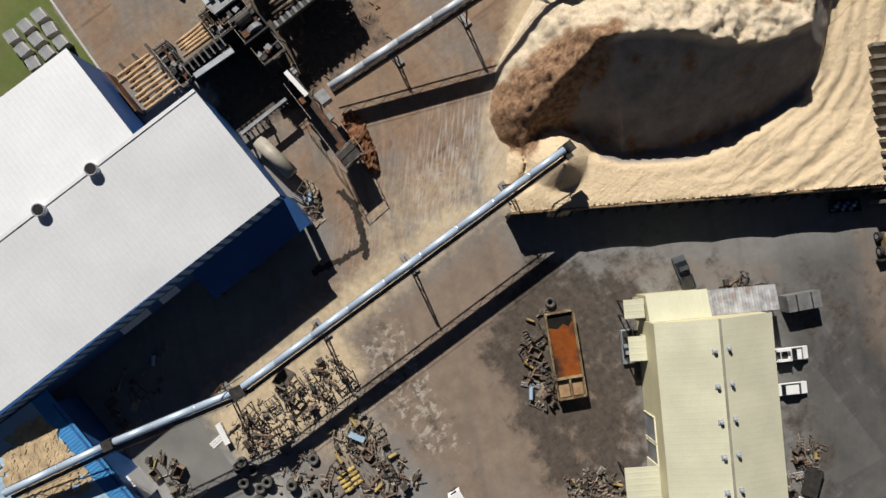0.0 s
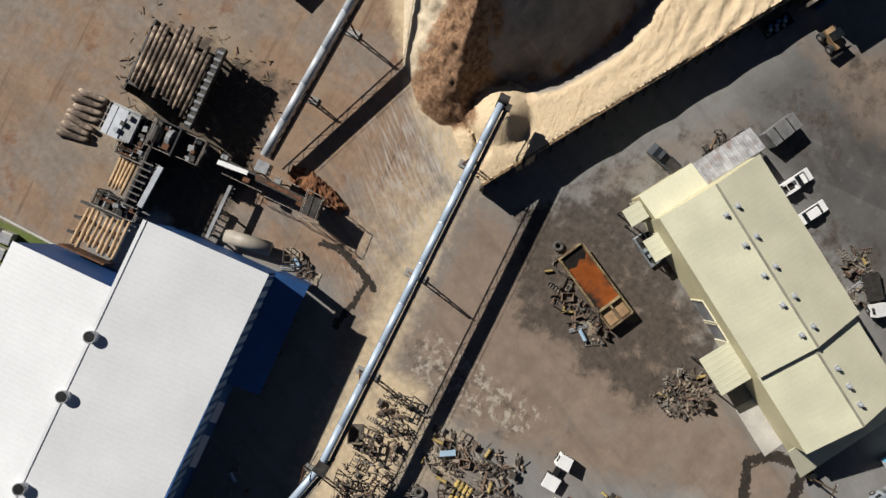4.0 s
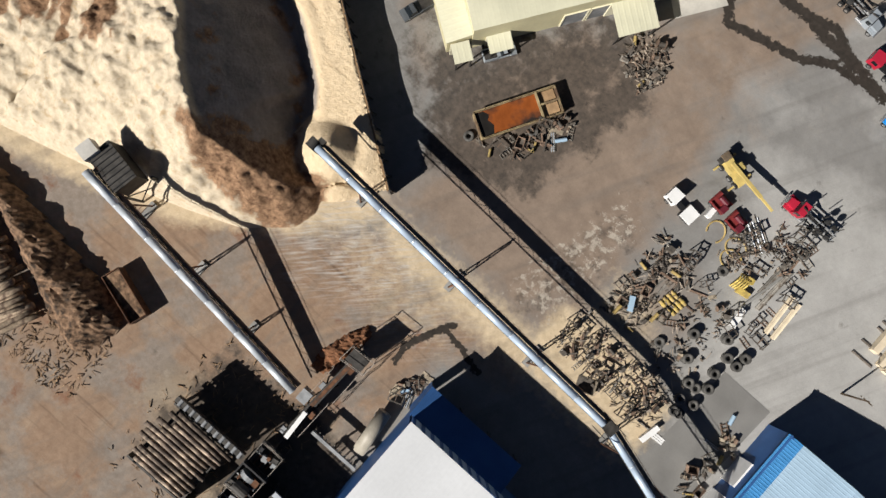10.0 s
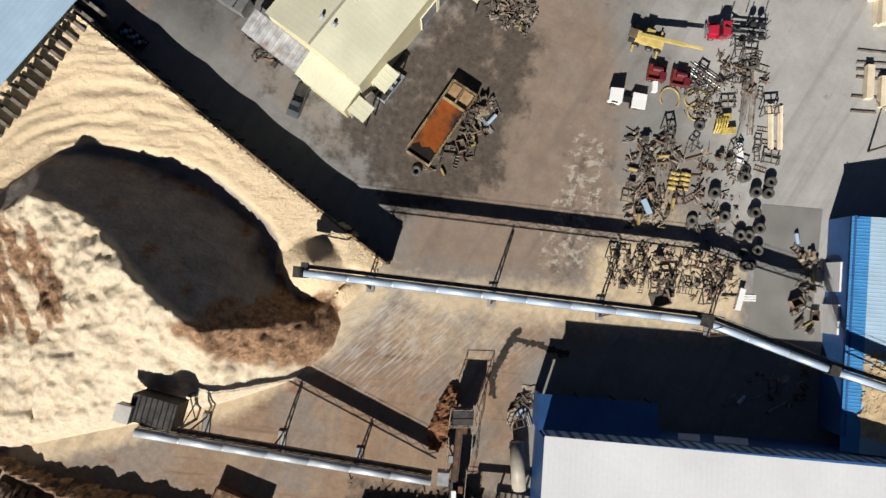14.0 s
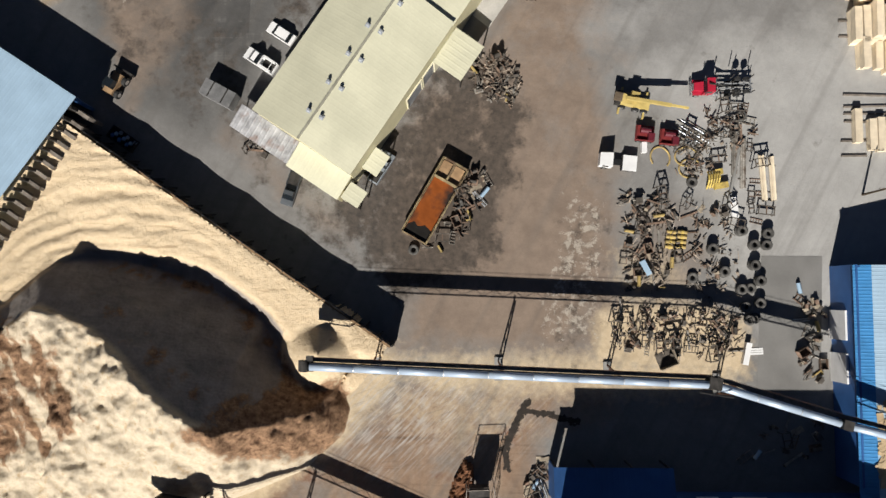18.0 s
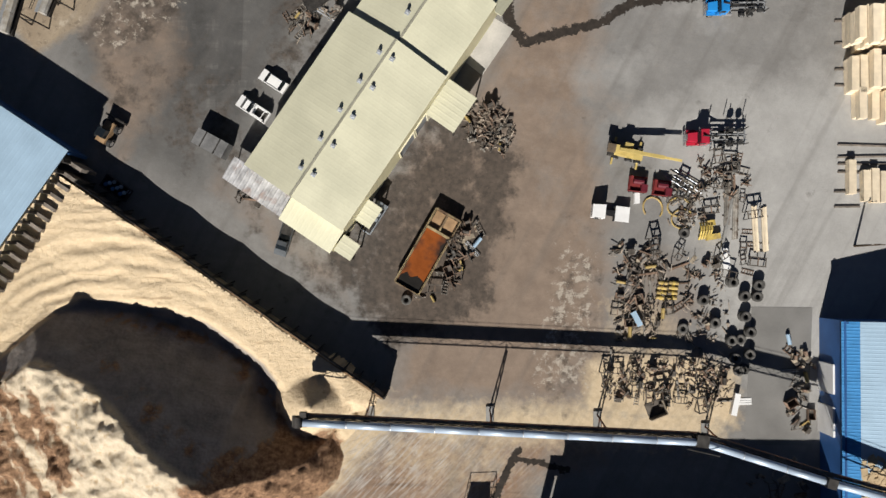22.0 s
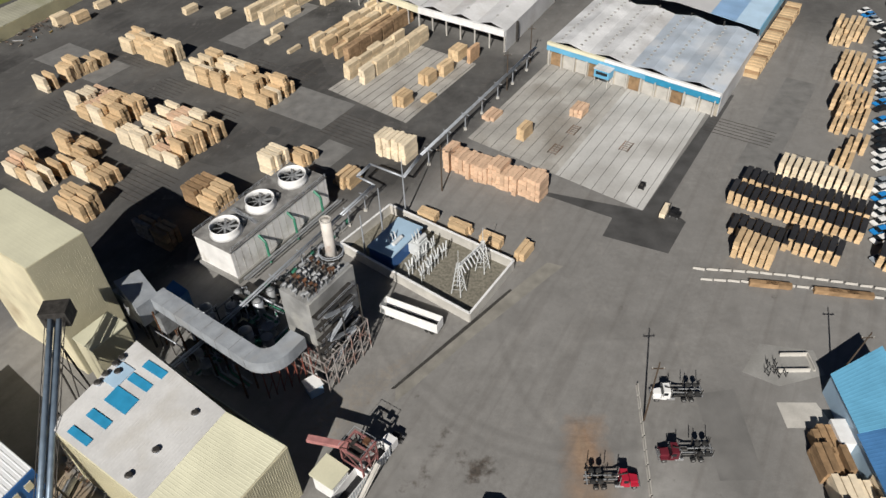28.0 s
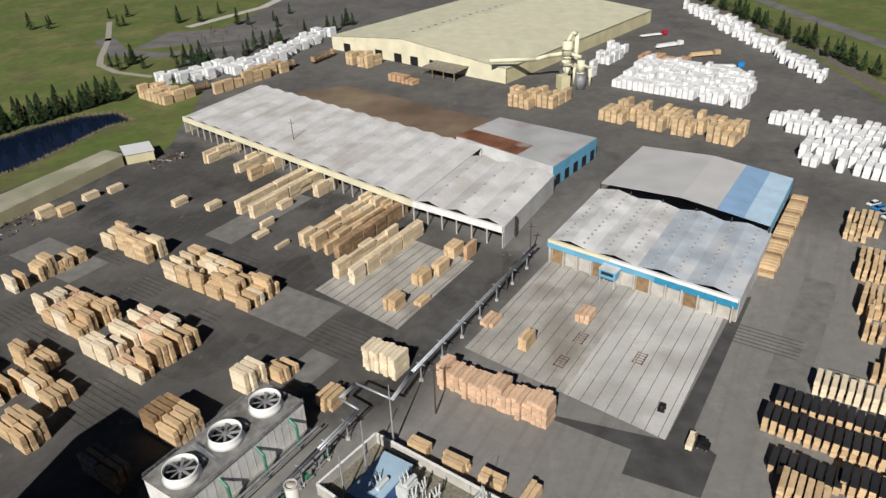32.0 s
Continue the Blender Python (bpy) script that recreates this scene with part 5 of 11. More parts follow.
for k in range(5):
    z = 5.5 + 3.2 * k
    x, y, _ = uv(-20.5, 117.0, 4.5, -1.0, 0)
    part("platform", Geo().box(x, y, z, 10.5, 1.6, 0.12, 0.999), STEEL, boiler)
    part("handrail", Geo().beam(uv(-20.5, 117, -0.8, -1.8, z + 1.0), uv(-20.5, 117, 9.8, -1.8, z + 1.0), 0.07).beam(uv(-20.5, 117, -0.8, -1.8, z + 0.55), uv(-20.5, 117, 9.8, -1.8, z + 0.55), 0.05), GALV, boiler)
    if k < 4:
        part("stair", Geo().beam(uv(-20.5, 117, 0.5 + (k % 2) * 7, -2.3, z + 0.1), uv(-20.5, 117, 7.5 - (k % 2) * 7, -2.3, z + 3.2), 0.8, 0.16).beam(uv(-20.5, 117, 0.5 + (k % 2) * 7, -2.7, z + 1.1), uv(-20.5, 117, 7.5 - (k % 2) * 7, -2.7, z + 4.2), 0.06), GALV, boiler)
for a in (-0.6, 4.4, 9.6):
    part("column", Geo().box(*uv(-20.5, 117, a, -2.6), 0.25, 0.25, 19.0), STEEL, boiler)
stk = thing("chimney_stack", -18.0, 128.3, 0, 0, "pale rusty steel chimney with a ringed platform", "chimney")
part("shaft", Geo().tube((0, 0, 19.5), (0, 0, 31.0), 1.1, 18, 1.0), mat("pale_rusty_stack", (0.62, 0.58, 0.53), 0.6, var=0.12, scale=0.4, col2=(0.36, 0.22, 0.15), patch=0.4), stk, smooth=True)
part("rim", Geo().ring(0, 0, 30.9, 1.12, 0.85, 0.35, 18), PALE_CONC, stk)
part("platform", Geo().ring(0, 0, 22.6, 2.5, 1.3, 0.15, 14), STEEL, stk)
part("handrail", Geo().ring(0, 0, 23.6, 2.5, 2.4, 0.08, 14).ring(0, 0, 23.1, 2.5, 2.42, 0.06, 14), GALV, stk)

DUCT_GREY = mat("grey_duct_sheet", (0.33, 0.355, 0.385), 0.6, 0.1, var=0.12, scale=0.4, col2=(0.32, 0.33, 0.34), patch=0.35)
inlet = thing("duct_inlet_house", label="grey sheet-metal inlet house at the flue duct", category="housing")
part("casing", Geo().prism([(-63.6, 130.8), (-57.0, 124.0), (-54.2, 128.4), (-59.8, 134.6)], 7.5, [13.8, 13.0, 12.6, 13.4]), DUCT_GREY, inlet)
for x, y in ((-62.6, 130.6), (-57.2, 125.2), (-55.4, 128.2), (-60.0, 133.6)):
    part("leg", Geo().box(x, y, 0, 0.35, 0.35, 7.6), STEEL, inlet)
duct = thing("flue_duct", label="wide grey flue duct bent towards the boiler, on red trestles", category="duct")
D0, D1 = Vector((-54.6, 128.6, 11.2)), Vector((-32.4, 113.0, 11.2))
dpts = [D0.lerp(D1, k / 7) for k in range(8)]
for a, b in zip(dpts, dpts[1:]):
    d = (b - a).normalized()
    sec = part("duct_section", Geo().beam(a, b, 3.5, 2.9), DUCT_GREY, duct)
    part("flange", Geo().beam(b - d * 0.06, b + d * 0.06, 3.6, 2.98), GREY_STEEL, sec)
# the elbow sweeps round towards the boiler
e0 = math.atan2(D1.y - D0.y, D1.x - D0.x)
ec = Vector((D1.x - math.sin(e0) * 4.2, D1.y + math.cos(e0) * 4.2, 0))
elbow = Geo()
ring = []
for k in range(11):
    a_ = e0 - math.pi / 2 + radians(9.4) * k
    ring.append([(ec.x + r_ * math.cos(a_), ec.y + r_ * math.sin(a_), z_) for r_, z_ in ((2.45, 9.75), (5.95, 9.75), (5.95, 12.65), (2.45, 12.65))])
elbow.add([p for q in ring for p in q], [(4 * k + m, 4 * k + (m + 1) % 4, 4 * k + 4 + (m + 1) % 4, 4 * k + 4 + m) for k in range(10) for m in range(4)])
part("elbow", elbow, DUCT_GREY, duct)
e1 = [sum(p[m] for p in ring[-1]) / 4 for m in range(3)]
part("duct_section", Geo().beam(e1, (e1[0] + 2.0, e1[1] + 3.2, 11.2), 3.5, 2.9), DUCT_GREY, duct)
for a, b in ((0.0, 0), (0.3, 0), (0.62, 0), (0.95, 0)):
    x, y = -54.5 + 21 * a, 127 - 14.4 * a
    for o in (-1.4, 1.4):
        part("leg", Geo().beam((x + 0.56 * o, y + 0.82 * o, 0), (x + 0.56 * o, y + 0.82 * o, 10), 0.3), RUST, duct)
trs = Geo()
for i in range(7):
    x, y = -31 + 1.3 * i, 112 + 0.9 * i
    trs.beam((x, y, 0), (x, y, 9.5), 0.18).beam((x, y, 1), (x + 1.3, y + 0.9, 5), 0.1).beam((x + 1.3, y + 0.9, 5), (x, y, 9), 0.1)
part("trestle", trs, mat("red_oxide_steel", (0.22, 0.07, 0.05), 0.7, var=0.3), duct, "red-brown lattice trestle")

# cooling tower with three fans
ct = thing("cooling_tower", -49.0, 146.9, 0, 57.3, "long white cooling tower with three big fans on its deck", "cooling tower")
part("casing", Geo().box(16, 0, 1.2, 32, 11.6, 7.8), mat("white_cladding", (0.80, 0.79, 0.77), 0.6, var=0.10, scale=0.3, col2=(0.55, 0.53, 0.49), patch=0.3), ct)
part("basin", Geo().box(16, 0, 0, 33, 12.6, 1.3), CONCRETE, ct)
part("deck", Geo().box(16, 0, 9.0, 32.4, 12.0, 0.25), mat("weathered_tower_deck", (0.24, 0.235, 0.225), 0.8, var=0.25, scale=0.5, col2=(0.13, 0.125, 0.12)), ct)
for k in range(16):
    part("cladding_joint", Geo().box(1.0 + 2.0 * k, -5.82, 1.3, 0.08, 0.05, 7.6), PALE_CONC, ct)
for k in range(4):
    part("stair_rail", Geo().beam((10.0 + 0.3 * k, -3.9, 9.3), (10.0 + 0.3 * k, 3.9, 10.2), 0.08), GALV, ct)
for k in range(3):
    cx = 4.6 + 11.1 * k
    g = Geo()
    n = 28
    prof = [(3.8, 0), (3.5, 0.7), (3.35, 1.4), (3.45, 2.1), (3.3, 2.1), (3.2, 1.4), (3.35, 0.7), (3.6, 0)]
    g.add([(cx + r * math.cos(2 * math.pi * i / n), r * math.sin(2 * math.pi * i / n), 9.25 + z) for r, z in prof for i in range(n)], [(s * n + i, s * n + (i + 1) % n, ((s + 1) % 8) * n + (i + 1) % n, ((s + 1) % 8) * n + i) for s in range(8) for i in range(n)])
    cyl = part("fan_cylinder", g, WHITE, ct, "white flared fan cylinder", True)
    part("fan_hub", Geo().tube((cx, 0, 9.6), (cx, 0, 10.8), 0.55, 12), GREY_STEEL, cyl)
    for i in range(8):
        a = 2 * math.pi * i / 8
        part("fan_blade", Geo().box(cx + 1.75 * math.cos(a), 1.75 * math.sin(a), 10.5, 2.7, 0.55, 0.08, a, 0.35), GREY_STEEL, cyl)
    part("fan_well", Geo().tube((cx, 0, 9.27), (cx, 0, 9.32), 3.3, 24), BLACK, cyl)
    mt = part("motor", Geo().tube((cx + 4.2, -1.5, 9.9), (cx + 4.2, 0.2, 9.9), 0.55, 10).box(cx + 4.2, -0.6, 9.25, 1.2, 1.8, 0.35), GREY_STEEL, ct)
for s in (-1, 1):
    part("handrail", Geo().beam((0, 5.9 * s, 10.2), (32, 5.9 * s, 10.2), 0.07).beam((0, 5.9 * s, 9.75), (32, 5.9 * s, 9.75), 0.05), GALV, ct)
    for i in range(13):
        part("rail_post", Geo().box(0.2 + 2.63 * i, 5.9 * s, 9.2, 0.07, 0.07, 1.0), GALV, ct)
GREEN_PIPE = mat("green_pipe", (0.05, 0.22, 0.14), 0.45, var=0.2)
for k in range(3):
    cx = 8.5 + 9.5 * k
    part("riser", Geo().pipe([(cx, -7.6, 0.3), (cx, -7.6, 6.5), (cx, -5.6, 7.8)], 0.32, 10), GREEN_PIPE, ct, "green riser pipe")
part("header_pipe", Geo().pipe([(0, -8.0, 2.2), (33, -8.0, 2.2)], 0.28, 10).pipe([(0, -9.0, 2.4), (33, -9.0, 2.4)], 0.18, 8), GREY_STEEL, ct)
random.seed(8)
for i in range(16):
    x, y, _ = uv(-41.5, 137.0, 2.2 * i, random.uniform(-3.5, -1.5))
    pmp = thing("pump_set", x, y, 0, random.uniform(0, 90), "grey and green pump set on a concrete plinth", "pump", "pumps beside the cooling tower")
    part("plinth", Geo().box(0, 0, 0, 2.2, 1.4, 0.5), CONCRETE, pmp)
    part("motor", Geo().tube((-0.9, 0, 1.1), (0.4, 0, 1.1), 0.5, 10), GREY_STEEL if i % 3 else GREEN_PIPE, pmp)
    part("pump_head", Geo().tube((0.6, 0, 0.5), (0.6, 0, 1.9), 0.42, 10), GREY_STEEL, pmp)

# substation
sub = thing("substation_wall", label="white-capped concrete wall round the substation", category="wall")
SW_, SS_, SE_, SN_ = (-21.8, 153.6), (7.8, 130.8), (18.0, 146.6), (-11.2, 167.4)
for a, b in ((SW_, SS_), (SS_, SE_), (SE_, SN_), (SN_, SW_)):
    part("wall_panel", wall_between(a, b, 0, 2.7, 2.7, 0.35), PALE_CONC, sub)
    part("coping", wall_between(a, b, 2.7, 2.85, 2.85, 0.5), WHITE, sub)
slab("pavement_substation", [SW_, SS_, SE_, SN_], mat("brown_gravel", (0.215, 0.20, 0.16), 0.95, var=0.25, scale=1.5, fine=8), "brown gravel bed inside the substation", 0.06)
ch = thing("control_house", -15.2, 150.5, 0, 57.3, "blue-walled control house with a pale flat roof", "building")
part("wall", Geo().box(6.0, -3.6, 0.1, 11.5, 6.6, 4.0), BLUE_WALL, ch)
part("roof", Geo().box(6.0, -3.6, 4.1, 12.2, 7.2, 0.25), PALE_BLUE, ch)
random.seed(3)
SUB_WHITE = mat("pale_grey_switchgear", (0.62, 0.64, 0.64), 0.5, var=0.1)
tr = thing("transformer", -3.6, 152.6, 0, 57, "pale grey power transformer with bushings and radiators", "transformer")
part("tank", Geo().box(0, 0, 0.6, 3.6, 2.6, 3.4), SUB_WHITE, tr)
for i in range(6):
    part("radiator", Geo().box(-1.5 + 0.6 * i, 1.7, 0.8, 0.25, 0.8, 2.6), SUB_WHITE, tr)
    part("radiator", Geo().box(-1.5 + 0.6 * i, -1.7, 0.8, 0.25, 0.8, 2.6), SUB_WHITE, tr)
for i in range(3):
    part("bushing", Geo().tube((-1.1 + 1.1 * i, 0.4, 4.0), (-1.1 + 1.1 * i, 0.9, 6.2), 0.2, 8, 0.1), SUB_WHITE, tr)
part("conservator", Geo().tube((-1.6, -0.8, 4.9), (1.6, -0.8, 4.9), 0.5, 10), SUB_WHITE, tr)
copy_thing(tr, pose(-9.0, 152.0, 0, 0, 0, 57))
for k in range(10):
    x, y, _ = uv(-2.0, 143.0, 2.9 * (k % 4), -3.6 * (k // 5) + 4 + random.uniform(-0.4, 0.4))
    br = thing("circuit_breaker", x, y, 0, random.uniform(40, 70), "grey high-voltage breaker on a steel frame", "breaker", "substation breakers")
    part("frame", Geo().box(-0.6, 0, 0, 0.15, 0.15, 2.6).box(0.6, 0, 0, 0.15, 0.15, 2.6).box(0, 0, 2.5, 1.7, 0.5, 0.3), SUB_WHITE, br)
    for i in (-0.6, 0, 0.6):
        part("insulator", Geo().tube((i, 0, 2.8), (i * 1.9, 0.3, 4.6), 0.17, 8), SUB_WHITE, br)
for x, y in ((5.6, 139.6), (11.0, 146.6)):
    gt_ = thing("bus_gantry", x, y, 0, 57, "galvanised lattice gantry with strain insulators", "gantry", "substation gantries")
    for s in (-1, 1):
        for t in (-1, 1):
            part("leg", Geo().beam((s * 1.2, t * 1.2 + 0, 0), (s * 0.2, t * 0.2, 9.0), 0.16), SUB_WHITE, gt_)
    lat = Geo()
    for i in range(6):
        z = 1.2 + 1.3 * i
        w = 1.2 - z / 9.0
        lat.beam((-w, -w, z), (w, w * -1, z + 1.0), 0.08).beam((w, -w, z), (w, w, z + 1.0), 0.08).beam((w, w, z), (-w, w, z + 1.0), 0.08).beam((-w, w, z), (-w, -w, z + 1.0), 0.08)
    part("lattice", lat, SUB_WHITE, gt_)
    part("lightning_rod", Geo().tube((0, 0, 9), (0, 0, 12.5), 0.06, 6), SUB_WHITE, gt_)
bus = thing("bus_beam", label="lattice beam between the gantries with hanging insulators", category="beam")
part("beam", Geo().beam((5.6, 139.6, 8.2), (11.0, 146.6, 8.2), 0.3, 0.3).beam((5.6, 139.6, 7.4), (11.0, 146.6, 7.4), 0.12), SUB_WHITE, bus)
for i in range(7):
    t = 0.1 + 0.13 * i
    x, y = 5.6 + 5.4 * t, 139.6 + 7 * t
    part("insulator", Geo().tube((x, y, 8.0), (x - 1.2, y + 0.8, 5.6), 0.16, 8).tube((x, y, 8.0), (x + 1.0, y - 0.7, 6.0), 0.14, 8), SUB_WHITE, bus)
for x, y, h in ((-12.4, 158.2, 15), (-16.2, 152.2, 12), (-7.4, 166.4, 17)):
    pl = thing("steel_mast", x, y, 0, 0, "tall pale steel mast at the substation", "mast", "substation masts")
    part("shaft", Geo().tube((0, 0, 0), (0, 0, h), 0.24, 8, 0.1), GALV, pl)
trl = thing("open_trailer", -4.4, 131.2, 0, -26.5, "long white ribbed open-top trailer, empty and dark inside", "trailer")
part("side", Geo().box(0, -1.3, 0.9, 13.6, 0.12, 2.6).box(0, 1.3, 0.9, 13.6, 0.12, 2.6), WHITE, trl)
part("end_wall", Geo().box(-6.74, 0, 0.9, 0.12, 2.5, 2.6).box(6.74, 0, 0.9, 0.12, 2.5, 2.6), WHITE, trl)
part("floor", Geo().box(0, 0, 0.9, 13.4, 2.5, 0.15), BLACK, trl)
for i in range(16):
    part("rib", Geo().box(-6.3 + 0.84 * i, -1.4, 0.95, 0.12, 0.1, 2.5), WHITE, trl)
for i in (-5.4, -4.2, 4.2, 5.4):
    part("wheel", Geo().tube((i, -1.35, 0.5), (i, 1.35, 0.5), 0.5, 12), RUBBER, trl)

# pipe rack across the yard
rack = thing("pipe_rack", label="grey pipes carried on posts across the yard to the kilns", category="pipes")
PR = [(-58, 104), (-46, 121.5), (-22.5, 160.5), (-15.5, 172.0)]
PQ = [(-15.5, 172.0), (-20.0, 175.5), (-17.0, 180.6), (-8.2, 174.9), (-4.2, 184.2), (31.0, 243.0)]
for o, r in ((0, 0.26), (0.7, 0.16)):
    part("pipe", Geo().pipe([(x + o * 0.84, y - o * 0.54, 5.4) for x, y in PR], r, 8).pipe([(x + o * 0.6, y - o * 0.5, 5.6) for x, y in PQ], r, 8), GALV, rack, smooth=True)
for (x0, y0), (x1, y1), k in ((PR[0], PR[1], 3), (PR[1], PR[2], 5), (PQ[4], PQ[5], 7), (PR[2], PR[3], 2)):
    for i in range(k):
        t = (i + 0.4) / k
        x, y = x0 + (x1 - x0) * t, y0 + (y1 - y0) * t
        part("post", Geo().tube((x, y, 0), (x, y, 5.3), 0.16, 8).box(x, y, 5.0, 2.6, 0.2, 0.2, -0.57), GALV, rack)
        part("footing", Geo().box(x, y, 0, 0.9, 0.9, 0.5), PALE_CONC, rack)
random.seed(21)
for i in range(46):
    a, b = random.uniform(-2, 26), random.uniform(-9, 7)
    x, y, _ = uv(-45, 121, a, b)
    if math.hypot(x + 21, y - 122) < 8 or y > 140:
        continue
    kind = random.choice(("process_tank", "equipment_skid", "pipe_spool"))
    e = thing(kind, x, y, 0, random.choice((57, 147)) + random.uniform(-4, 4), {"process_tank": "grey cylindrical process tank in the shaded plant", "equipment_skid": "dark steel equipment skid with piping", "pipe_spool": "bundle of grey and green process pipes"}[kind], "equipment", "plant equipment")
    if kind == "process_tank":
        part("tank", Geo().tube((0, 0, 0.4), (0, 0, random.uniform(2, 4.5)), random.uniform(0.8, 1.6), 14), GREY_STEEL, e)
        part("pipe", Geo().pipe([(1.2, 0, 0), (1.2, 0, 3.5), (0, 0, 4.2)], 0.15), GALV, e)
    elif kind == "equipment_skid":
        part("frame", Geo().box(0, 0, 0, 4, 2, 0.3).box(-1.8, -0.9, 0, 0.15, 0.15, 3).box(1.8, -0.9, 0, 0.15, 0.15, 3).box(-1.8, 0.9, 0, 0.15, 0.15, 3).box(1.8, 0.9, 0, 0.15, 0.15, 3).box(0, 0, 2.9, 4, 2, 0.12), STEEL, e)
        part("vessel", Geo().tube((-1.4, 0, 1.3), (1.4, 0, 1.3), 0.7, 12), GREY_STEEL, e)
    else:
        for k in range(3):
            part("pipe", Geo().pipe([(-3, -0.6 + 0.6 * k, 0.8), (2.0 + 0.3 * k, -0.6 + 0.6 * k, 0.8), (2.0 + 0.3 * k, -0.6 + 0.6 * k, 3.0)], 0.18), GREEN_PIPE if k == 1 else GALV, e)

# process piping and vessels between the boiler and the cooling tower
random.seed(19)
for k in range(9):
    x, y = random.uniform(-50, -31), random.uniform(119, 138)
    r, h_ = random.uniform(0.7, 1.5), random.uniform(2.5, 6.0)
    vs_ = thing("process_vessel", x, y, 0, 0, "grey steel vessel with a domed lid among pipes", "vessel", "vessels at the energy plant")
    part("shell", Geo().tube((0, 0, 0), (0, 0, h_), r, 14), GREY_STEEL if k % 3 else GALV, vs_, smooth=True)
    part("dome", Geo().tube((0, 0, h_), (0, 0, h_ + r * 0.35), r, 14, r * 0.35), GREY_STEEL, vs_, smooth=True)
    part("nozzle", Geo().tube((0, 0, h_ * 0.6), (r + 0.8, 0, h_ * 0.6), 0.18, 8), STEEL, vs_)
for k in range(8):
    x, y = random.uniform(-50, -28), random.uniform(116, 138)
    pr = thing("pipe_run", label="thin grey process pipe on short posts", category="pipe", group="pipes at the energy plant")
    z, L = random.uniform(2.0, 6.5), random.uniform(6, 14)
    a_, b_ = (uv(x, y, 0, 0, z), uv(x, y, L, 0, z)) if k % 2 else (uv(x, y, 0, 0, z), uv(x, y, 0, L * 0.7, z))
    part("pipe", Geo().tube(a_, b_, random.uniform(0.12, 0.3), 8), (GALV, GREY_STEEL, GREEN_PIPE)[k % 3], pr, smooth=True)
    for t in (0.08, 0.5, 0.92):
        p = Vector(a_).lerp(Vector(b_), t)
        part("post", Geo().box(p.x, p.y, 0, 0.16, 0.16, z), STEEL, pr)
for k in range(6):
    x, y, _ = uv(-41.0, 121.0, random.uniform(0, 14), random.uniform(-3, 5))
    eq = thing("equipment_skid", x, y, 0, 57, "dark skid with motor, box and small pipes", "skid", "skids at the energy plant")
    part("base", Geo().box(0, 0, 0, 3.0, 1.8, 0.4), CONCRETE, eq)
    part("casing", Geo().box(-0.4, 0, 0.4, 1.6, 1.3, 1.8), (CREAM_WALL, GREY_STEEL, GREEN_PIPE)[k % 3], eq)
    part("motor", Geo().tube((0.6, 0, 0.9), (1.4, 0, 0.9), 0.4, 10), STEEL, eq)


# ---- kilns, sorter shed, warehouse ----
def folds(parent, a, b, depth_v, n, z, rise, material, pitch=0.9, name="roof_bay", mats=None):
    """Low gables side by side from a to b, each running back by depth_v."""
    a, b, d = Vector((*a, 0)), Vector((*b, 0)), Vector((*depth_v, 0))
    for i in range(n):
        p, m, q = a.lerp(b, i / n), a.lerp(b, (i + 0.5) / n), a.lerp(b, (i + 1) / n)
        g = Geo()
        for s, e in ((p, m), (q, m)):
            g.ribs((s.x, s.y, z), (s.x + d.x, s.y + d.y, z), (e.x + d.x, e.y + d.y, z + rise), (e.x, e.y, z + rise), pitch, 0.04, 0.1)
        part(name, g, mats[i] if mats else material, parent)


KW, KE, KD = (35.2, 243.0), (80.4, 208.4), (21.5, 34.5)
kiln = thing("drying_kiln", label="row of drying kilns with low galvanised gables and blue fascia", category="building")
BLUE_PATCH = mat("bluish_galvanised_roof", (0.47, 0.53, 0.60), 0.45, 0.1, var=0.14, scale=0.15, col2=(0.62, 0.64, 0.66), patch=0.5)
folds(kiln, KW, KE, KD, 4, 7.4, 1.3, KILN_ROOF, mats=[KILN_ROOF, KILN_ROOF, BLUE_PATCH, BLUE_PATCH])
kd = Vector((KE[0] - KW[0], KE[1] - KW[1], 0)) / 56.9
kn = Vector((kd.y, -kd.x, 0))
ka = math.atan2(kd.y, kd.x)
for t0, t1, m_, z0, z1, nm in ((0.0, 0.60, SKY_BLUE, 5.0, 6.7, "fascia"), (0.60, 1.0, mat("deep_blue_fascia", (0.03, 0.24, 0.40), 0.5, var=0.1), 4.6, 6.6, "fascia"), (0.0, 0.36, CREAM_LIGHT, 6.7, 7.7, "upper_fascia"), (0.36, 1.0, WHITE, 6.6, 7.6, "upper_fascia")):
    c = Vector((*KW, 0)) + kd * 56.9 * (t0 + t1) / 2 + kn * 0.6
    part(nm, Geo().box(c.x, c.y, z0, 56.9 * (t1 - t0), 1.0, z1 - z0, ka), m_, kiln)
c = Vector((*KW, 0)) + kd * 28.4
part("front_wall", Geo().box(c.x, c.y, 0, 56.9, 0.4, 5.4, ka), mat("kiln_doors", (0.44, 0.40, 0.33), 0.7, var=0.25, scale=0.3), kiln)
for i in range(13):
    p = Vector((*KW, 0)) + kd * (1.0 + 4.57 * i) + kn * 0.9
    part("post", Geo().box(p.x, p.y, 0, 0.4, 0.5, 5.2, ka), PALE_CONC, kiln)
for i in range(12):
    p = Vector((*KW, 0)) + kd * (3.2 + 4.57 * i) + kn * 0.3
    part("kiln_door", Geo().box(p.x, p.y, 0.1, 3.4, 0.2, 4.5, ka), PALE_CONC if i % 3 else LUMBER_OLD, kiln)
for p, w in ((KE, 0.4),):
    q = (p[0] + KD[0], p[1] + KD[1])
    part("side_wall", wall_between(p, q, 0, 7.3), KILN_ROOF, kiln)
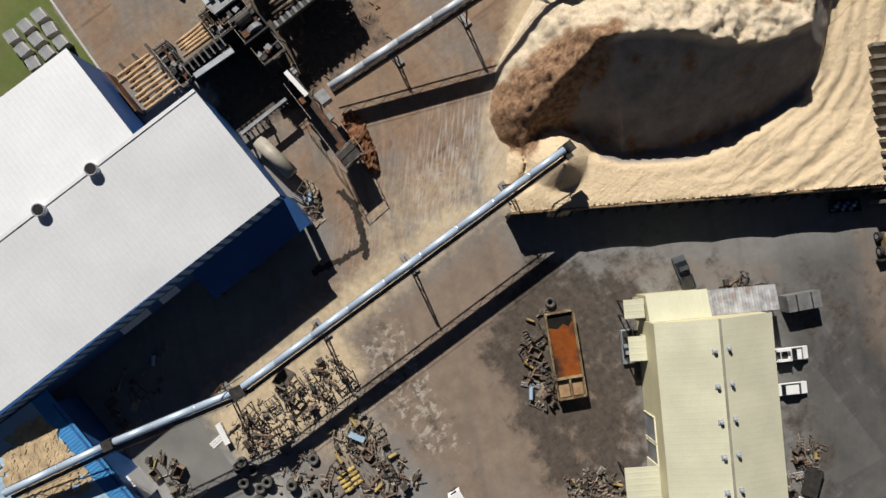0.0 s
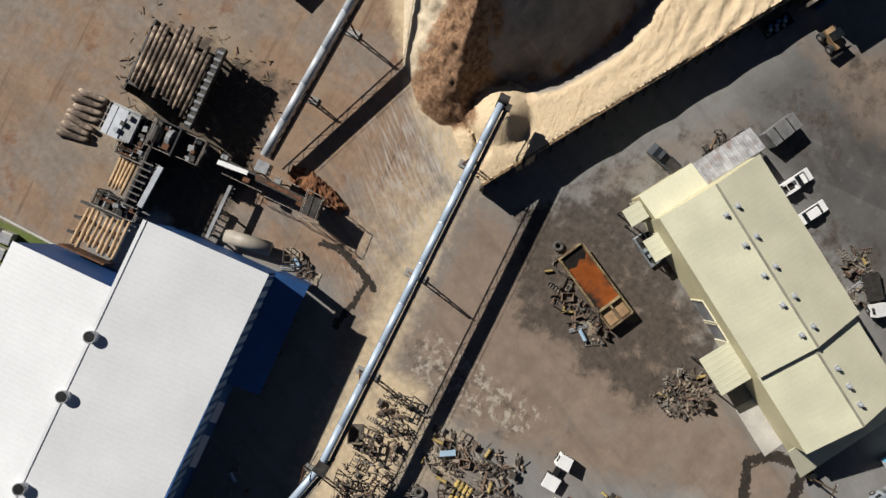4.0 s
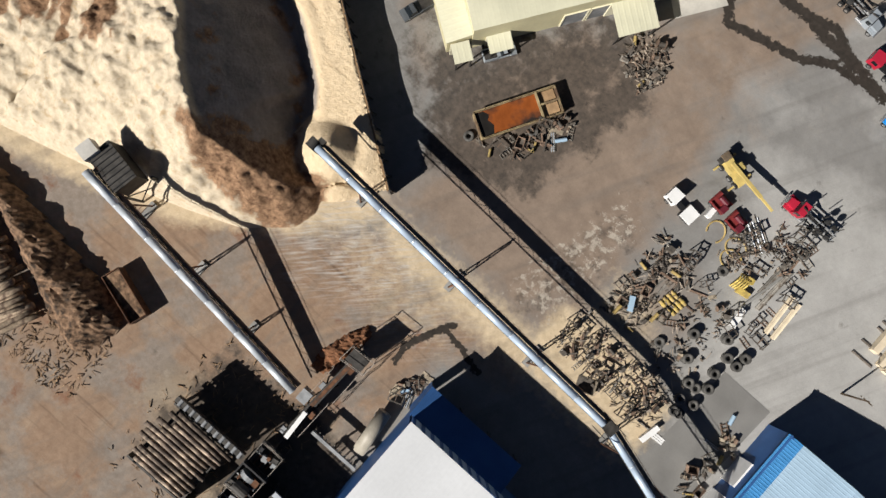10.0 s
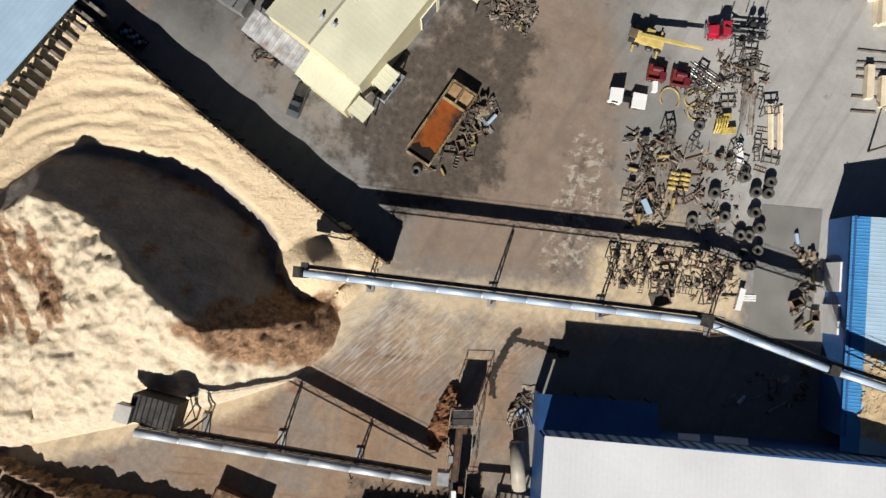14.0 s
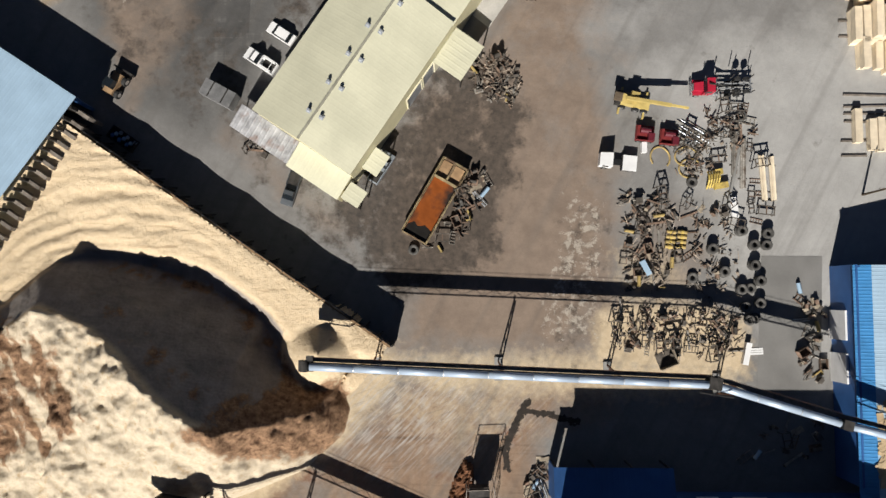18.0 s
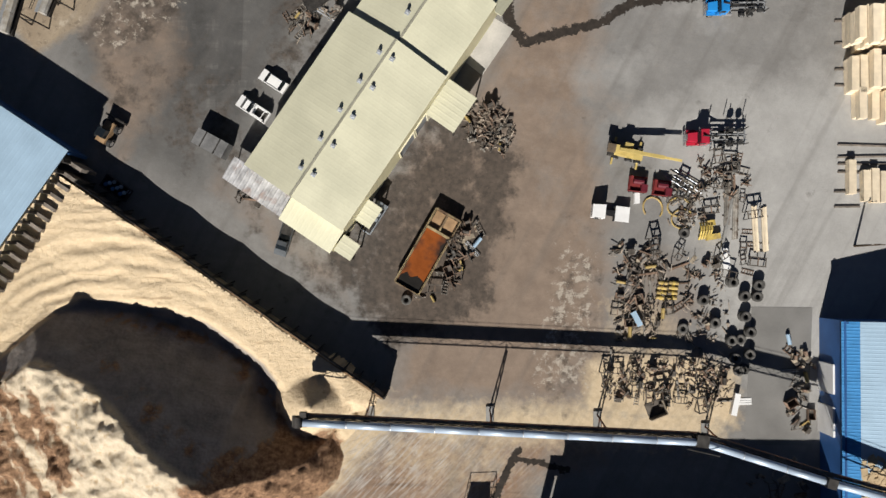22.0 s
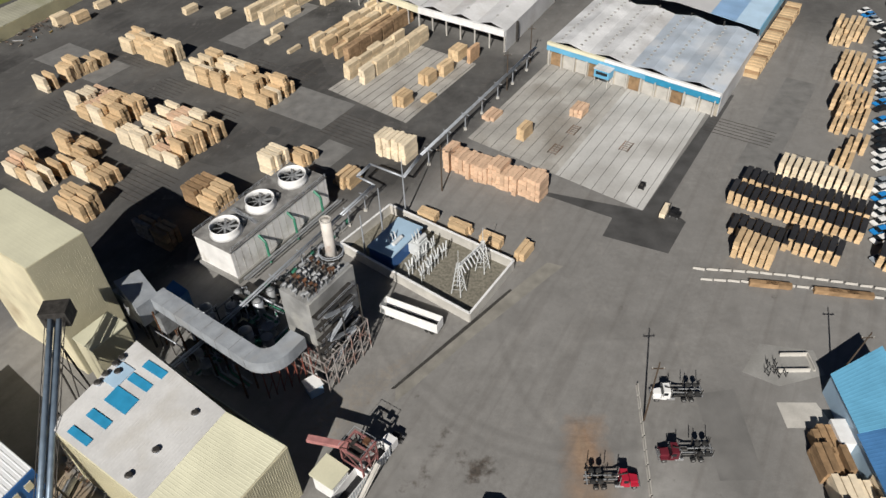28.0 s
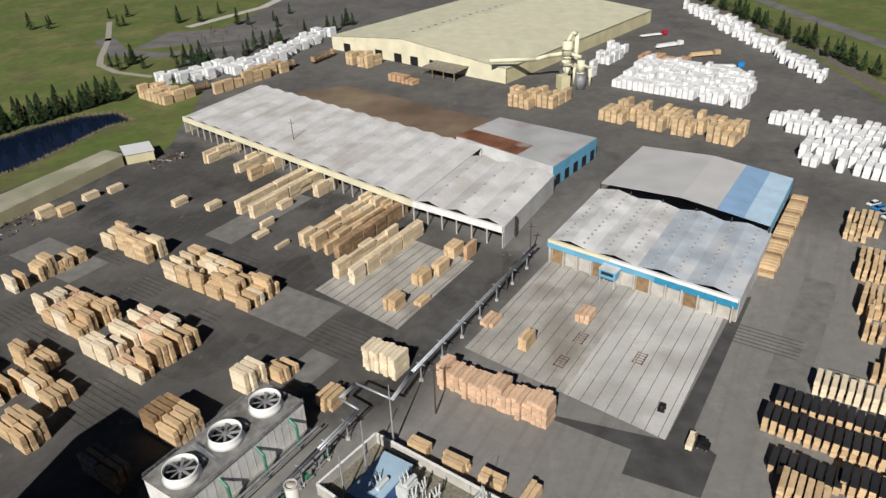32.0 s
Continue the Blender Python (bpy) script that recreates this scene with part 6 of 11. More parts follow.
part("side_wall", wall_between(KW, (KW[0] + KD[0], KW[1] + KD[1]), 0, 7.3), KILN_ROOF, kiln)
VENT = mat("vent_lid", (0.36, 0.355, 0.34), 0.5, var=0.1)
for i in range(4):
    for s in (0.25, 0.75):
        for k in range(13):
            p = Vector((*KW, 0)) + kd * 56.9 * (i + s) / 4 + Vector((*KD, 0)) * (0.06 + 0.073 * k)
            part("vent", Geo().box(p.x, p.y, 7.9, 0.65, 0.8, 0.42, ka), VENT, kiln)
cab = thing("operator_cabin", *(Vector((*KW, 0)) + kd * 21.5 + kn * 2.6)[:2], 0, math.degrees(ka), "small blue operator cabin on stilts before the kilns", "cabin")
part("cabin", Geo().box(0, 0, 3.0, 5.0, 3.4, 2.6), SKY_BLUE, cab)
part("roof", Geo().box(0, 0, 5.6, 5.4, 3.8, 0.2), KILN_ROOF, cab)
part("window", Geo().box(0, -1.72, 4.0, 3.8, 0.06, 1.0), GLASS, cab)
for i in (-2.2, 2.2):
    for j in (-1.4, 1.4):
        part("leg", Geo().box(i, j, 0, 0.25, 0.25, 3.0), PALE_CONC, cab)
canopy2 = thing("unloading_shed", label="wide shed roof in grey and blue sheets behind the kilns", category="roof")
QW, QN, QE, QS = (56.9, 277.0), (78.7, 309.5), (121.8, 276.0), (101.0, 242.8)
mid_f, mid_b = ((QW[0] + QS[0]) / 2, (QW[1] + QS[1]) / 2), ((QN[0] + QE[0]) / 2, (QN[1] + QE[1]) / 2)


def lerp2(a, b, t):
    return (a[0] + (b[0] - a[0]) * t, a[1] + (b[1] - a[1]) * t)


MID_GREY = mat("plain_grey_sheet", (0.52, 0.52, 0.52), 0.5, 0.1, var=0.06, scale=0.1)
part("roof_slope", Geo().ribs((*QW, 9.6), (*QN, 9.6), (*mid_b, 11.8), (*mid_f, 11.8), 1.0, 0.03), MID_GREY, canopy2)
for t0, t1, m_ in ((0, 0.42, MID_GREY), (0.42, 0.72, mat("mid_blue_sheet", (0.24, 0.38, 0.57), 0.45, var=0.08, scale=0.2)), (0.72, 1.0, mat("light_blue_sheet", (0.40, 0.54, 0.67), 0.45, var=0.08, scale=0.2))):
    za, zb = 11.8 - 2.0 * t0, 11.8 - 2.0 * t1
    fa, fb, ba, bb = lerp2(mid_f, QS, t0), lerp2(mid_f, QS, t1), lerp2(mid_b, QE, t0), lerp2(mid_b, QE, t1)
    part("roof_slope", Geo().ribs((*fb, zb), (*bb, zb), (*ba, za), (*fa, za), 0.8, 0.05 if t1 == 1.0 else 0.03), m_, canopy2)
for t in np.linspace(0, 1, 6):
    for a, b in ((QW, QS), (QN, QE)):
        p = lerp2(a, b, float(t))
        part("post", Geo().box(*p, 0, 0.4, 0.4, 9.5), STEEL, canopy2)
part("side_wall", wall_between(QS, QE, 5.5, 9.4), SKY_BLUE, canopy2)

FA, FB, FC = (-117.6, 366.4), (-7.2, 271.4), (21.9, 251.3)
SD = (24.5, 46.0)
sorter = thing("sorter_shed", label="very long lumber shed with weathered white folded roof and cream fascia", category="building")
WORN_WHITE = mat("worn_white_roof", (0.63, 0.63, 0.63), 0.5, var=0.12, scale=0.10, fine=1.2, col2=(0.47, 0.45, 0.43), patch=0.45)
folds(sorter, FA, FB, SD, 14, 7.6, 0.8, WORN_WHITE, 1.2)
folds(sorter, FB, FC, (20.5, 38.5), 3, 7.4, 1.6, WORN_WHITE, 1.0)
for a, b, d, n in ((FA, FB, SD, 14), (FB, FC, (20.5, 38.5), 3)):
    va, vb = Vector((*a, 0)), Vector((*b, 0))
    dd = (vb - va).normalized()
    an = math.atan2(dd.y, dd.x)
    nn = Vector((dd.y, -dd.x, 0))
    L = (vb - va).length
    c = (va + vb) / 2 + nn * 0.7
    part("fascia", Geo().box(c.x, c.y, 5.6, L, 0.9, 2.2, an), CREAM_LIGHT if n == 14 else WHITE, sorter)
    # dark sheet added inside the open front to paint its shaded depth
    part("back_wall", Geo().box(c.x - nn.x * 9, c.y - nn.y * 9, 0, L, 0.4, 7.3, an), STEEL, sorter, "dark sheet set back in the open front, standing in for shaded depth")
    for i in range(n * 2 + 1):
        p = va.lerp(vb, i / (n * 2)) + nn * 0.6
        part("post", Geo().box(p.x, p.y, 0, 0.4, 0.4, 5.6, an), PALE_CONC, sorter)
    for i in range(n):
        for k in range(5):
            p = va.lerp(vb, (i + 0.5) / n) + Vector((*d, 0)) * (0.12 + 0.18 * k)
            part("vent", Geo().box(p.x, p.y, 8.0 if n == 14 else 8.9, 0.6, 0.9, 0.4, an), VENT, sorter)
    part("gutter_wall", Geo().beam((va + Vector((*d, 0)) + Vector((0, 0, 3.7))), (vb + Vector((*d, 0)) + Vector((0, 0, 3.7))), 0.4, 7.4), WORN_WHITE, sorter)
part("end_wall", wall_between(FA, (FA[0] + SD[0], FA[1] + SD[1]), 0, 7.6), CREAM_LIGHT, sorter)
part("end_wall", wall_between(FC, (FC[0] + 20.5, FC[1] + 38.5), 0, 7.4), WORN_WHITE, sorter)
flat = thing("dry_shed", label="flat grey roof with a large rust patch and blue side wall", category="building")
DA, DB, DC, DD = (7.6, 328.4), (26.7, 349), (63.6, 322.6), (42.8, 295)
part("roof", Geo().ribs((*DD, 8.4), (*DC, 8.4), (*DB, 8.8), (*DA, 8.8), 1.2, 0.04, 0.3), RUST_ROOF, flat)
RED_RUST = mat("red_rusted_sheet", (0.20, 0.085, 0.05), 0.85, var=0.3, scale=0.15, col2=(0.33, 0.28, 0.25), patch=0.35)
RA, RB = lerp2(DD, DA, 0.35), lerp2(DC, DB, 0.35)
RC, RD = lerp2(RA, RB, 0.36), lerp2(DA, DB, 0.34)
part("roof_sheet", Geo().ribs((*RA, 8.62), (*RC, 8.62), (*RD, 8.9), (*DA, 8.9), 1.2, 0.04, 0.08), RED_RUST, flat, "rust-red roof sheets")
part("wall", wall_between(DD, DC, 0, 8.2), SKY_BLUE, flat)
part("wall", wall_between(DA, DD, 0, 8.3), KILN_ROOF, flat)
part("wall", wall_between(DC, DB, 0, 8.3), KILN_ROOF, flat)
# openings are black sheets on the wall, painted for the shade within
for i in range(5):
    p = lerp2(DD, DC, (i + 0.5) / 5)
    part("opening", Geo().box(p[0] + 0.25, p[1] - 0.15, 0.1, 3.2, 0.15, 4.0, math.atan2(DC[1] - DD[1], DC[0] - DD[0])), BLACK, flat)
slab("pavement_rust", [(-92, 416), (7, 331), (26, 351), (40, 358), (-52, 432)], mat("rust_stained_paving", (0.185, 0.135, 0.095), 0.9, var=0.2, scale=0.05, col2=(0.24, 0.19, 0.13), patch=0.5), "brown stained paving behind the sorter shed", 0.03)

wh = thing("warehouse", -71.0, 513.0, 0, -39.6, "huge cream warehouse with low gable roof and dark truck doors", "building")
WL, WDp, we, wr = 137.0, 170.0, 8.5, 14.5
g = Geo()
pts = [(0, 0), (WL, 0), (WL, we), (WL * 0.45, wr), (0, we)]
vs = [(x, 0.0, z) for x, z in pts] + [(x, 0.4, z) for x, z in pts]
g.add(vs, [(0, 1, 2, 3, 4), (9, 8, 7, 6, 5)] + [(i, (i + 1) % 5, 5 + (i + 1) % 5, 5 + i) for i in range(5)])
part("gable_wall", g, CREAM_LIGHT, wh)
part("side_wall", Geo().box(0.2, WDp / 2, 0, 0.4, WDp, we), CREAM_WALL, wh)
part("side_wall", Geo().box(WL - 0.2, WDp / 2, 0, 0.4, WDp, we), CREAM_WALL, wh)
part("roof_slope", Geo().ribs((-0.5, -0.6, we), (-0.5, WDp, we), (WL * 0.45, WDp, wr), (WL * 0.45, -0.6, wr), 1.6, 0.04), CREAM_ROOF, wh)
part("roof_slope", Geo().ribs((WL + 0.5, -0.6, we), (WL + 0.5, WDp, we), (WL * 0.45, WDp, wr), (WL * 0.45, -0.6, wr), 1.6, 0.04), CREAM_ROOF, wh)
# truck doors: the shaded interior is painted as a flat black sheet
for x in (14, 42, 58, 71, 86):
    part("truck_door", Geo().box(x, -0.05, 0, 6.0, 0.12, 5.2), BLACK, wh, "open truck door, its shaded inside drawn as a black sheet")
for i in range(14):
    part("roof_vent", Geo().box(WL * 0.40, 18 + 7 * i, 13.4, 1.4, 1.4, 0.9), GREY_STEEL, wh)
lt = part("lean_to", Geo().ribs((88, -13, 4.6), (112, -13, 4.6), (112, 0, 5.6), (88, 0, 5.6), 1.2), mat("olive_sheet_roof", (0.26, 0.24, 0.19), 0.6, var=0.2), wh, "olive lean-to roof on posts")
for x in (88.5, 96, 104, 111.5):
    part("lean_to_post", Geo().box(x, -12.6, 0, 0.4, 0.4, 4.6), LUMBER_OLD, wh)
dust_ = thing("dust_collector", 66.0, 424.0, 0, 20, "cream dust cyclones, ducts and stack beside the warehouse", "dust collector")
for x, y, r, h in ((0, 0, 2.2, 9), (5, -6, 2.0, 7)):
    part("cyclone", Geo().tube((x, y, h), (x, y, h + 6), r, 14).tube((x, y, h - 6), (x, y, h), 0.5, 14, r), CREAM_LIGHT, dust_, smooth=True)
    for s in (-1.6, 1.6):
        part("leg", Geo().box(x + s, y - 1.6, 0, 0.3, 0.3, h).box(x + s, y + 1.6, 0, 0.3, 0.3, h), GREY_STEEL, dust_)
part("silo", Geo().tube((2, -12, 0), (2, -12, 7), 2.4, 16), GREY_STEEL, dust_, smooth=True)
part("stack", Geo().tube((7, 3, 0), (7, 3, 25), 1.2, 12), CREAM_LIGHT, dust_, smooth=True)
part("duct", Geo().pipe([(-38, 14, 13), (-14, 8, 12.5), (-8, 6, 14), (0, 0, 16)], 1.1, 10).pipe([(0, 0, 16), (5, -6, 14.5)], 0.9, 10), CREAM_LIGHT, dust_, smooth=True)
part("fan_house", Geo().box(-6, -8, 0, 5, 6, 7), CREAM_WALL, dust_)
part("return_duct", Geo().pipe([(7, 3, 24.4), (3, 1, 25.4), (0, 0, 22)], 1.0, 10), CREAM_LIGHT, dust_, smooth=True)
part("top_hood", Geo().tube((0, 0, 15), (0, 0, 22), 3.0, 14, 2.6), CREAM_LIGHT, dust_, smooth=True)
for x_, y_ in ((3, -3), (9, -9), (10, 6)):
    part("cross_duct", Geo().pipe([(x_, y_, 0), (x_, y_, 9), (x_ - 6, y_ + 3, 12)], 0.7, 8), CREAM_LIGHT, dust_, smooth=True)
for k_ in range(4):
    part("access_platform", Geo().ring(0, 0, 6 + 4 * k_, 3.6, 3.0, 0.15, 12), GREY_STEEL, dust_)

ys = thing("side_shed", label="long low cream shed with mossy flat roof at the yard's edge", category="building")
part("roof", Geo().ribs((-166, 252, 4.8), (-131.5, 329, 4.8), (-141, 333.5, 5.2), (-178, 260, 5.2), 1.5, 0.04, 0.3), mat("mossy_flat_roof", (0.36, 0.35, 0.27), 0.8, var=0.15, scale=0.08, col2=(0.26, 0.26, 0.17)), ys)
part("wall", wall_between((-166, 252), (-132, 328), 0, 4.7), CREAM_WALL, ys)
part("wall", wall_between((-132, 328), (-141, 333), 0, 4.8), CREAM_WALL, ys)
part("annex", Geo().prism([(-131, 329), (-121, 334), (-127, 344), (-137, 339)], 0, 4.2), CREAM_WALL, ys)
part("annex_roof", Geo().prism([(-131, 328.4), (-120.4, 333.8), (-126.6, 344.6), (-137.6, 339.2)], 4.2, 4.5), WHITE_ROOF, ys)


# ---- lumber ----
def pack_mesh(name, L, W, H, material, layers=3):
    g = Geo()
    h = (H - 0.12) / layers
    for k in range(layers):
        j = 0.02 * ((k % 2) * 2 - 1)
        g.box(j, 0, 0.05 + h * k, L, W - 0.03 * (k % 2), h + 0.045)
    for x in (-0.35, 0.35):
        g.box(x * L, 0, 0, 0.12, W * 0.98, 0.05)
    return g.mesh(name, material)


PACK = {}
for key, m_ in (("fresh", LUMBER), ("pale", LUMBER_PALE), ("pink", LUMBER_PINK), ("old", LUMBER_OLD), ("white", WRAP), ("grey", WOOD_GREY)):
    PACK[key] = [pack_mesh("pack", L, 1.18, 1.25, m_, 2) for L in (5.4, 5.9, 4.9)]
BLACK_TOP = Geo().box(0, 0, 1.0, 5.6, 1.32, 0.28).box(0, -0.64, 0.2, 5.6, 0.05, 1.0).box(0, 0.64, 0.2, 5.6, 0.05, 1.0).mesh("wrap", BLACK_WRAP)
WORDS = {"fresh": "stack of fresh yellow lumber packs on bunks", "pale": "stack of pale planed lumber packs on bunks", "pink": "stack of reddish lumber packs on bunks", "old": "stack of weathered brown lumber packs", "white": "stack of lumber packs in white plastic wrap", "grey": "stack of grey weathered timber packs"}


FAR_PACKS = {"fresh": Geo(), "pale": Geo(), "pink": Geo(), "old": Geo(), "white": Geo()}
KIND = {"white": "wrapped_pack_stack", "fresh": "lumber_stack", "pale": "plank_stack", "pink": "board_stack", "old": "timber_stack", "grey": "timber_stack"}


def stack(x, y, deg, levels, sort, group, wrap=False, jit=0.14):
    if y > 236:
        for k in range(levels):
            FAR_PACKS[sort].box(x + random.uniform(-jit, jit), y + random.uniform(-jit, jit), 1.25 * k + 0.03, 5.8, 1.26, 1.21, radians(deg + random.uniform(-0.6, 0.6)))
        return None
    s = thing("wrapped_stack" if wrap else KIND[sort], x, y, 0, deg, "lumber packs stacked under black plastic wrap" if wrap else WORDS[sort], "lumber", group)
    me_ = PACK[sort][random.randrange(3)]
    for k in range(levels):
        p = new("pack", me_)
        p.parent = s
        p.matrix_basis = pose(random.uniform(-jit, jit) * 1.5, random.uniform(-jit, jit) * 0.4, 1.25 * k, 0, 0, random.uniform(-0.8, 0.8))
    if wrap:
        p = new("wrap", BLACK_TOP)
        p.parent = s
        p.matrix_basis = pose(0, 0, 1.25 * (levels - 1) + 0.06)
        p["label"] = "black plastic wrap"
    return s


def block(x, y, lu, lv, levels, sorts, group, fill=0.9, along="v", du=1.6, seed=0, wrap=False):
    """Stacks on a grid of lu by lv metres; their boards run along the yard's axis u or v."""
    random.seed(seed)
    long_, step_ = 6.1, du
    na = max(1, round((lu if along == "v" else lv) / step_))
    nb_ = max(1, round((lv if along == "v" else lu) / long_))
    for j in range(nb_):
        so = random.choice(sorts)
        lev = random.randint(*levels)
        for i in range(na):
            if random.random() > fill:
                continue
            if random.random() < 0.38:
                so = random.choice(sorts)
            if random.random() < 0.4:
                lev = random.randint(*levels)
            a, b = ((i + 0.5) * step_, (j + 0.5) * long_) if along == "v" else ((j + 0.5) * long_, (i + 0.5) * step_)
            slip = random.uniform(-0.45, 0.45)
            a, b = (a, b + slip) if along == "v" else (a + slip, b)
            px_, py_, _ = uv(x, y, a, b)
            stack(px_, py_, 147.3 if along == "v" else 57.3, lev, so, group, wrap)


FP = ["fresh", "pale", "pale", "pink"]
block(-125.0, 230.0, 24, 6.1, (3, 5), FP, "lumber stacks in the green yard", seed=1)
block(-94.0, 205.6, 13, 25, (3, 5), ["fresh", "pink", "pale"], "lumber stacks in the green yard", 0.88, seed=2)
block(-71.0, 187.6, 20, 25, (2, 5), ["fresh", "pale", "pink", "pale", "fresh"], "lumber stacks in the green yard", 0.85, seed=3)
block(-52.0, 217.6, 12.5, 37, (3, 5), ["fresh", "fresh", "pale"], "lumber stacks in the green yard", 0.85, seed=4)
block(-91.0, 245.6, 8.0, 25, (3, 5), ["pale", "fresh"], "lumber stacks in the green yard", 0.85, seed=5)
block(-87.5, 165.0, 7.0, 12.2, (3, 5), ["fresh"], "lumber stacks in the green yard", 0.95, seed=6)
block(-88.0, 178.5, 7.0, 18, (3, 5), ["fresh", "pale"], "lumber stacks in the green yard", 0.95, seed=7)
block(-98.0, 191.0, 7.0, 12, (3, 5), ["fresh"], "lumber stacks in the green yard", 0.9, seed=8)
block(-104, 178.0, 8.0, 18, (2, 4), ["fresh", "pink", "pale"], "lumber stacks in the green yard", 0.85, seed=9)
block(-43.0, 182.6, 5.8, 6.1, (4, 5), ["pale"], "lumber stacks by the cooling tower", 1, seed=10)
block(-36.0, 186.8, 5.8, 6.1, (2, 3), ["fresh"], "lumber stacks by the cooling tower", 1, seed=11)
block(-54.2, 165.4, 7.3, 12, (4, 5), ["old", "fresh"], "lumber stacks by the cooling tower", 1, seed=12)
block(-63.0, 154.0, 4.4, 12, (3, 4), ["grey", "old"], "lumber stacks by the cooling tower", 1, seed=13)
block(-22.4, 176.4, 4.0, 4.4, (3, 4), ["fresh"], "lumber stacks by the cooling tower", 1, "u", seed=14)
block(-8.6, 187.1, 6.1, 10.2, (5, 5), ["pale"], "lumber stacks by the pipe rack", 1, "u", 1.3, seed=15)
block(25.6, 169.6, 6.1, 29.2, (4, 5), ["pink"], "row of reddish lumber stacks", 1, "u", 1.26, seed=16)
GREEN_ROWS = "lumber rows before the sorter shed"
for x, y, L, w, sorts, lev in ((-23.4, 231.0, 37, 2.7, ["pale"], (4, 4)), (-28.4, 234.6, 33, 2.7, ["pale"], (3, 4)), (-29.8, 246.0, 37, 2.7, ["old"], (4, 4)), (-34.0, 248.8, 36, 2.7, ["old", "fresh"], (3, 4)), (-38.2, 251.6, 36, 2.7, ["fresh", "pale"], (3, 4)), (-42.2, 254.2, 36, 2.7, ["fresh", "pale"], (3, 4)), (-64.4, 275.2, 34, 2.7, ["pale"], (4, 4)), (-69.8, 279.0, 34, 2.7, ["pale"], (4, 4)), (-44.4, 291.2, 12, 2.7, ["pale"], (3, 4)), (-73.0, 307.8, 18, 2.7, ["fresh", "pale"], (3, 4)), (-80.2, 316.2, 18, 2.7, ["pale"], (3, 4)), (-96.0, 326.8, 19, 2.7, ["pale"], (3, 4))):
    block(x, y, L, w, lev, sorts, GREEN_ROWS, 1.0, "u", 1.32, seed=int(abs(x) * 7))
random.seed(31)
for x, y, n, lev, s in ((-96.3, 286.7, 2, 2, "pale"), (-82.5, 282.6, 2, 2, "pale"), (-60.1, 260.9, 2, 1, "pale"), (-51.7, 253.5, 1, 1, "pale"), (-56.4, 282.3, 2, 2, "pale"), (-60.0, 268.0, 1, 2, "pale"), (-11.1, 216.4, 3, 3, "fresh"), (-4.2, 218.6, 2, 1, "fresh"), (-4.0, 229.2, 3, 3, "fresh"), (1.0, 235.0, 2, 3, "fresh"), (5.6, 245.0, 3, 3, "fresh"), (9.6, 243.6, 1, 4, "pink"), (15.5, 208.0, 3, 1, "pink"), (23.5, 197.6, 2, 3, "fresh"), (41.0, 208.6, 3, 2, "pink"), (-142.4, 279.2, 3, 3, "pale"), (-133.0, 294.0, 2, 2, "pale"), (-126.0, 300.0, 2, 2, "pale"), (-136, 281, 2, 3, "fresh"), (-25.5, 179.0, 2, 1, "old"), (19.8, 148.6, 2, 2, "fresh")):
    for i in range(n):
        px_, py_, _ = uv(x, y, 2.8, 1.3 * i)
        stack(px_, py_, 57.3, lev, s, "single lumber stacks in the yard")
# sticks along the substation's north wall
for i in range(3):
    for k in range(2):
        px_, py_, _ = uv(-5.5, 164.6, 1.6 + 1.4 * k, -9.0 * i - 3)
        stack(px_, py_, 147.3, 2, "fresh", "lumber stacks along the substation wall")
# shipping rows to the east
EAST = "lumber rows with black wrap"
for x, y, n, lev, s, w, gap in ((74.0, 144.9, 6, 4, "fresh", False, 1.5), (89.0, 145.6, 7, 3, "fresh", True, 1.65), (79.5, 150.6, 8, 2, "fresh", True, 1.7), (97.0, 152.6, 18, 3, "fresh", True, 1.72), (101.0, 159.0, 17, 3, "fresh", True, 1.75), (105.5, 168.6, 13, 3, "pale", False, 1.7), (104.0, 141.0, 5, 3, "fresh", True, 1.7), (112.0, 145.5, 7, 3, "fresh", True, 1.7), (117.0, 152.5, 8, 3, "fresh", True, 1.7)):
    random.seed(int(x * 3 + y))
    for i in range(n):
        px_, py_, _ = uv(x, y, 2.9 + random.uniform(-0.5, 0.5), gap * i)
        stack(px_, py_, 57.3, lev, s, EAST, w)
for x, y, n, rows_, s in ((114.7, 195.0, 5, 3, "fresh"), (121.0, 206.0, 6, 2, "fresh"), (128.6, 223.0, 6, 3, "fresh"), (136.0, 246.0, 6, 2, "fresh"), (141.0, 257.0, 5, 1, "fresh"), (106.0, 181.0, 3, 1, "fresh"), (112, 187, 3, 1, "fresh")):
    random.seed(int(x + y))
    for j in range(rows_):
        for i in range(n):
            if random.random() < 0.15:
                continue
            px_, py_, _ = uv(x, y, 2.9 + 5.6 * j + random.uniform(-0.5, 0.5), 1.7 * i + random.uniform(-0.2, 0.2))
            stack(px_, py_, 57.3, random.choice((2, 3, 3)), s, "lumber stacks along the east road")
# the long stickered row beside the kilns
strip = thing("stickered_lumber_row", label="long row of stickered lumber beside the kilns, dark gaps between packs", category="lumber")
for i in range(27):
    x, y, _ = uv(96.6, 230.6, 2.05 * i * 0.985, 0)
    p = new("pack", PACK["old" if i % 4 == 1 else "fresh"][2])
    p.parent = strip
    p.matrix_basis = pose(x, y, 0, 0, 0, 147.3)
    for k in (1, 2):
        q = new("pack", PACK["old" if (i + k) % 5 == 1 else "fresh"][2])
        q.parent = strip
        q.matrix_basis = pose(x, y, 1.25 * k, 0, 0, 147.3 + random.uniform(-1, 1))


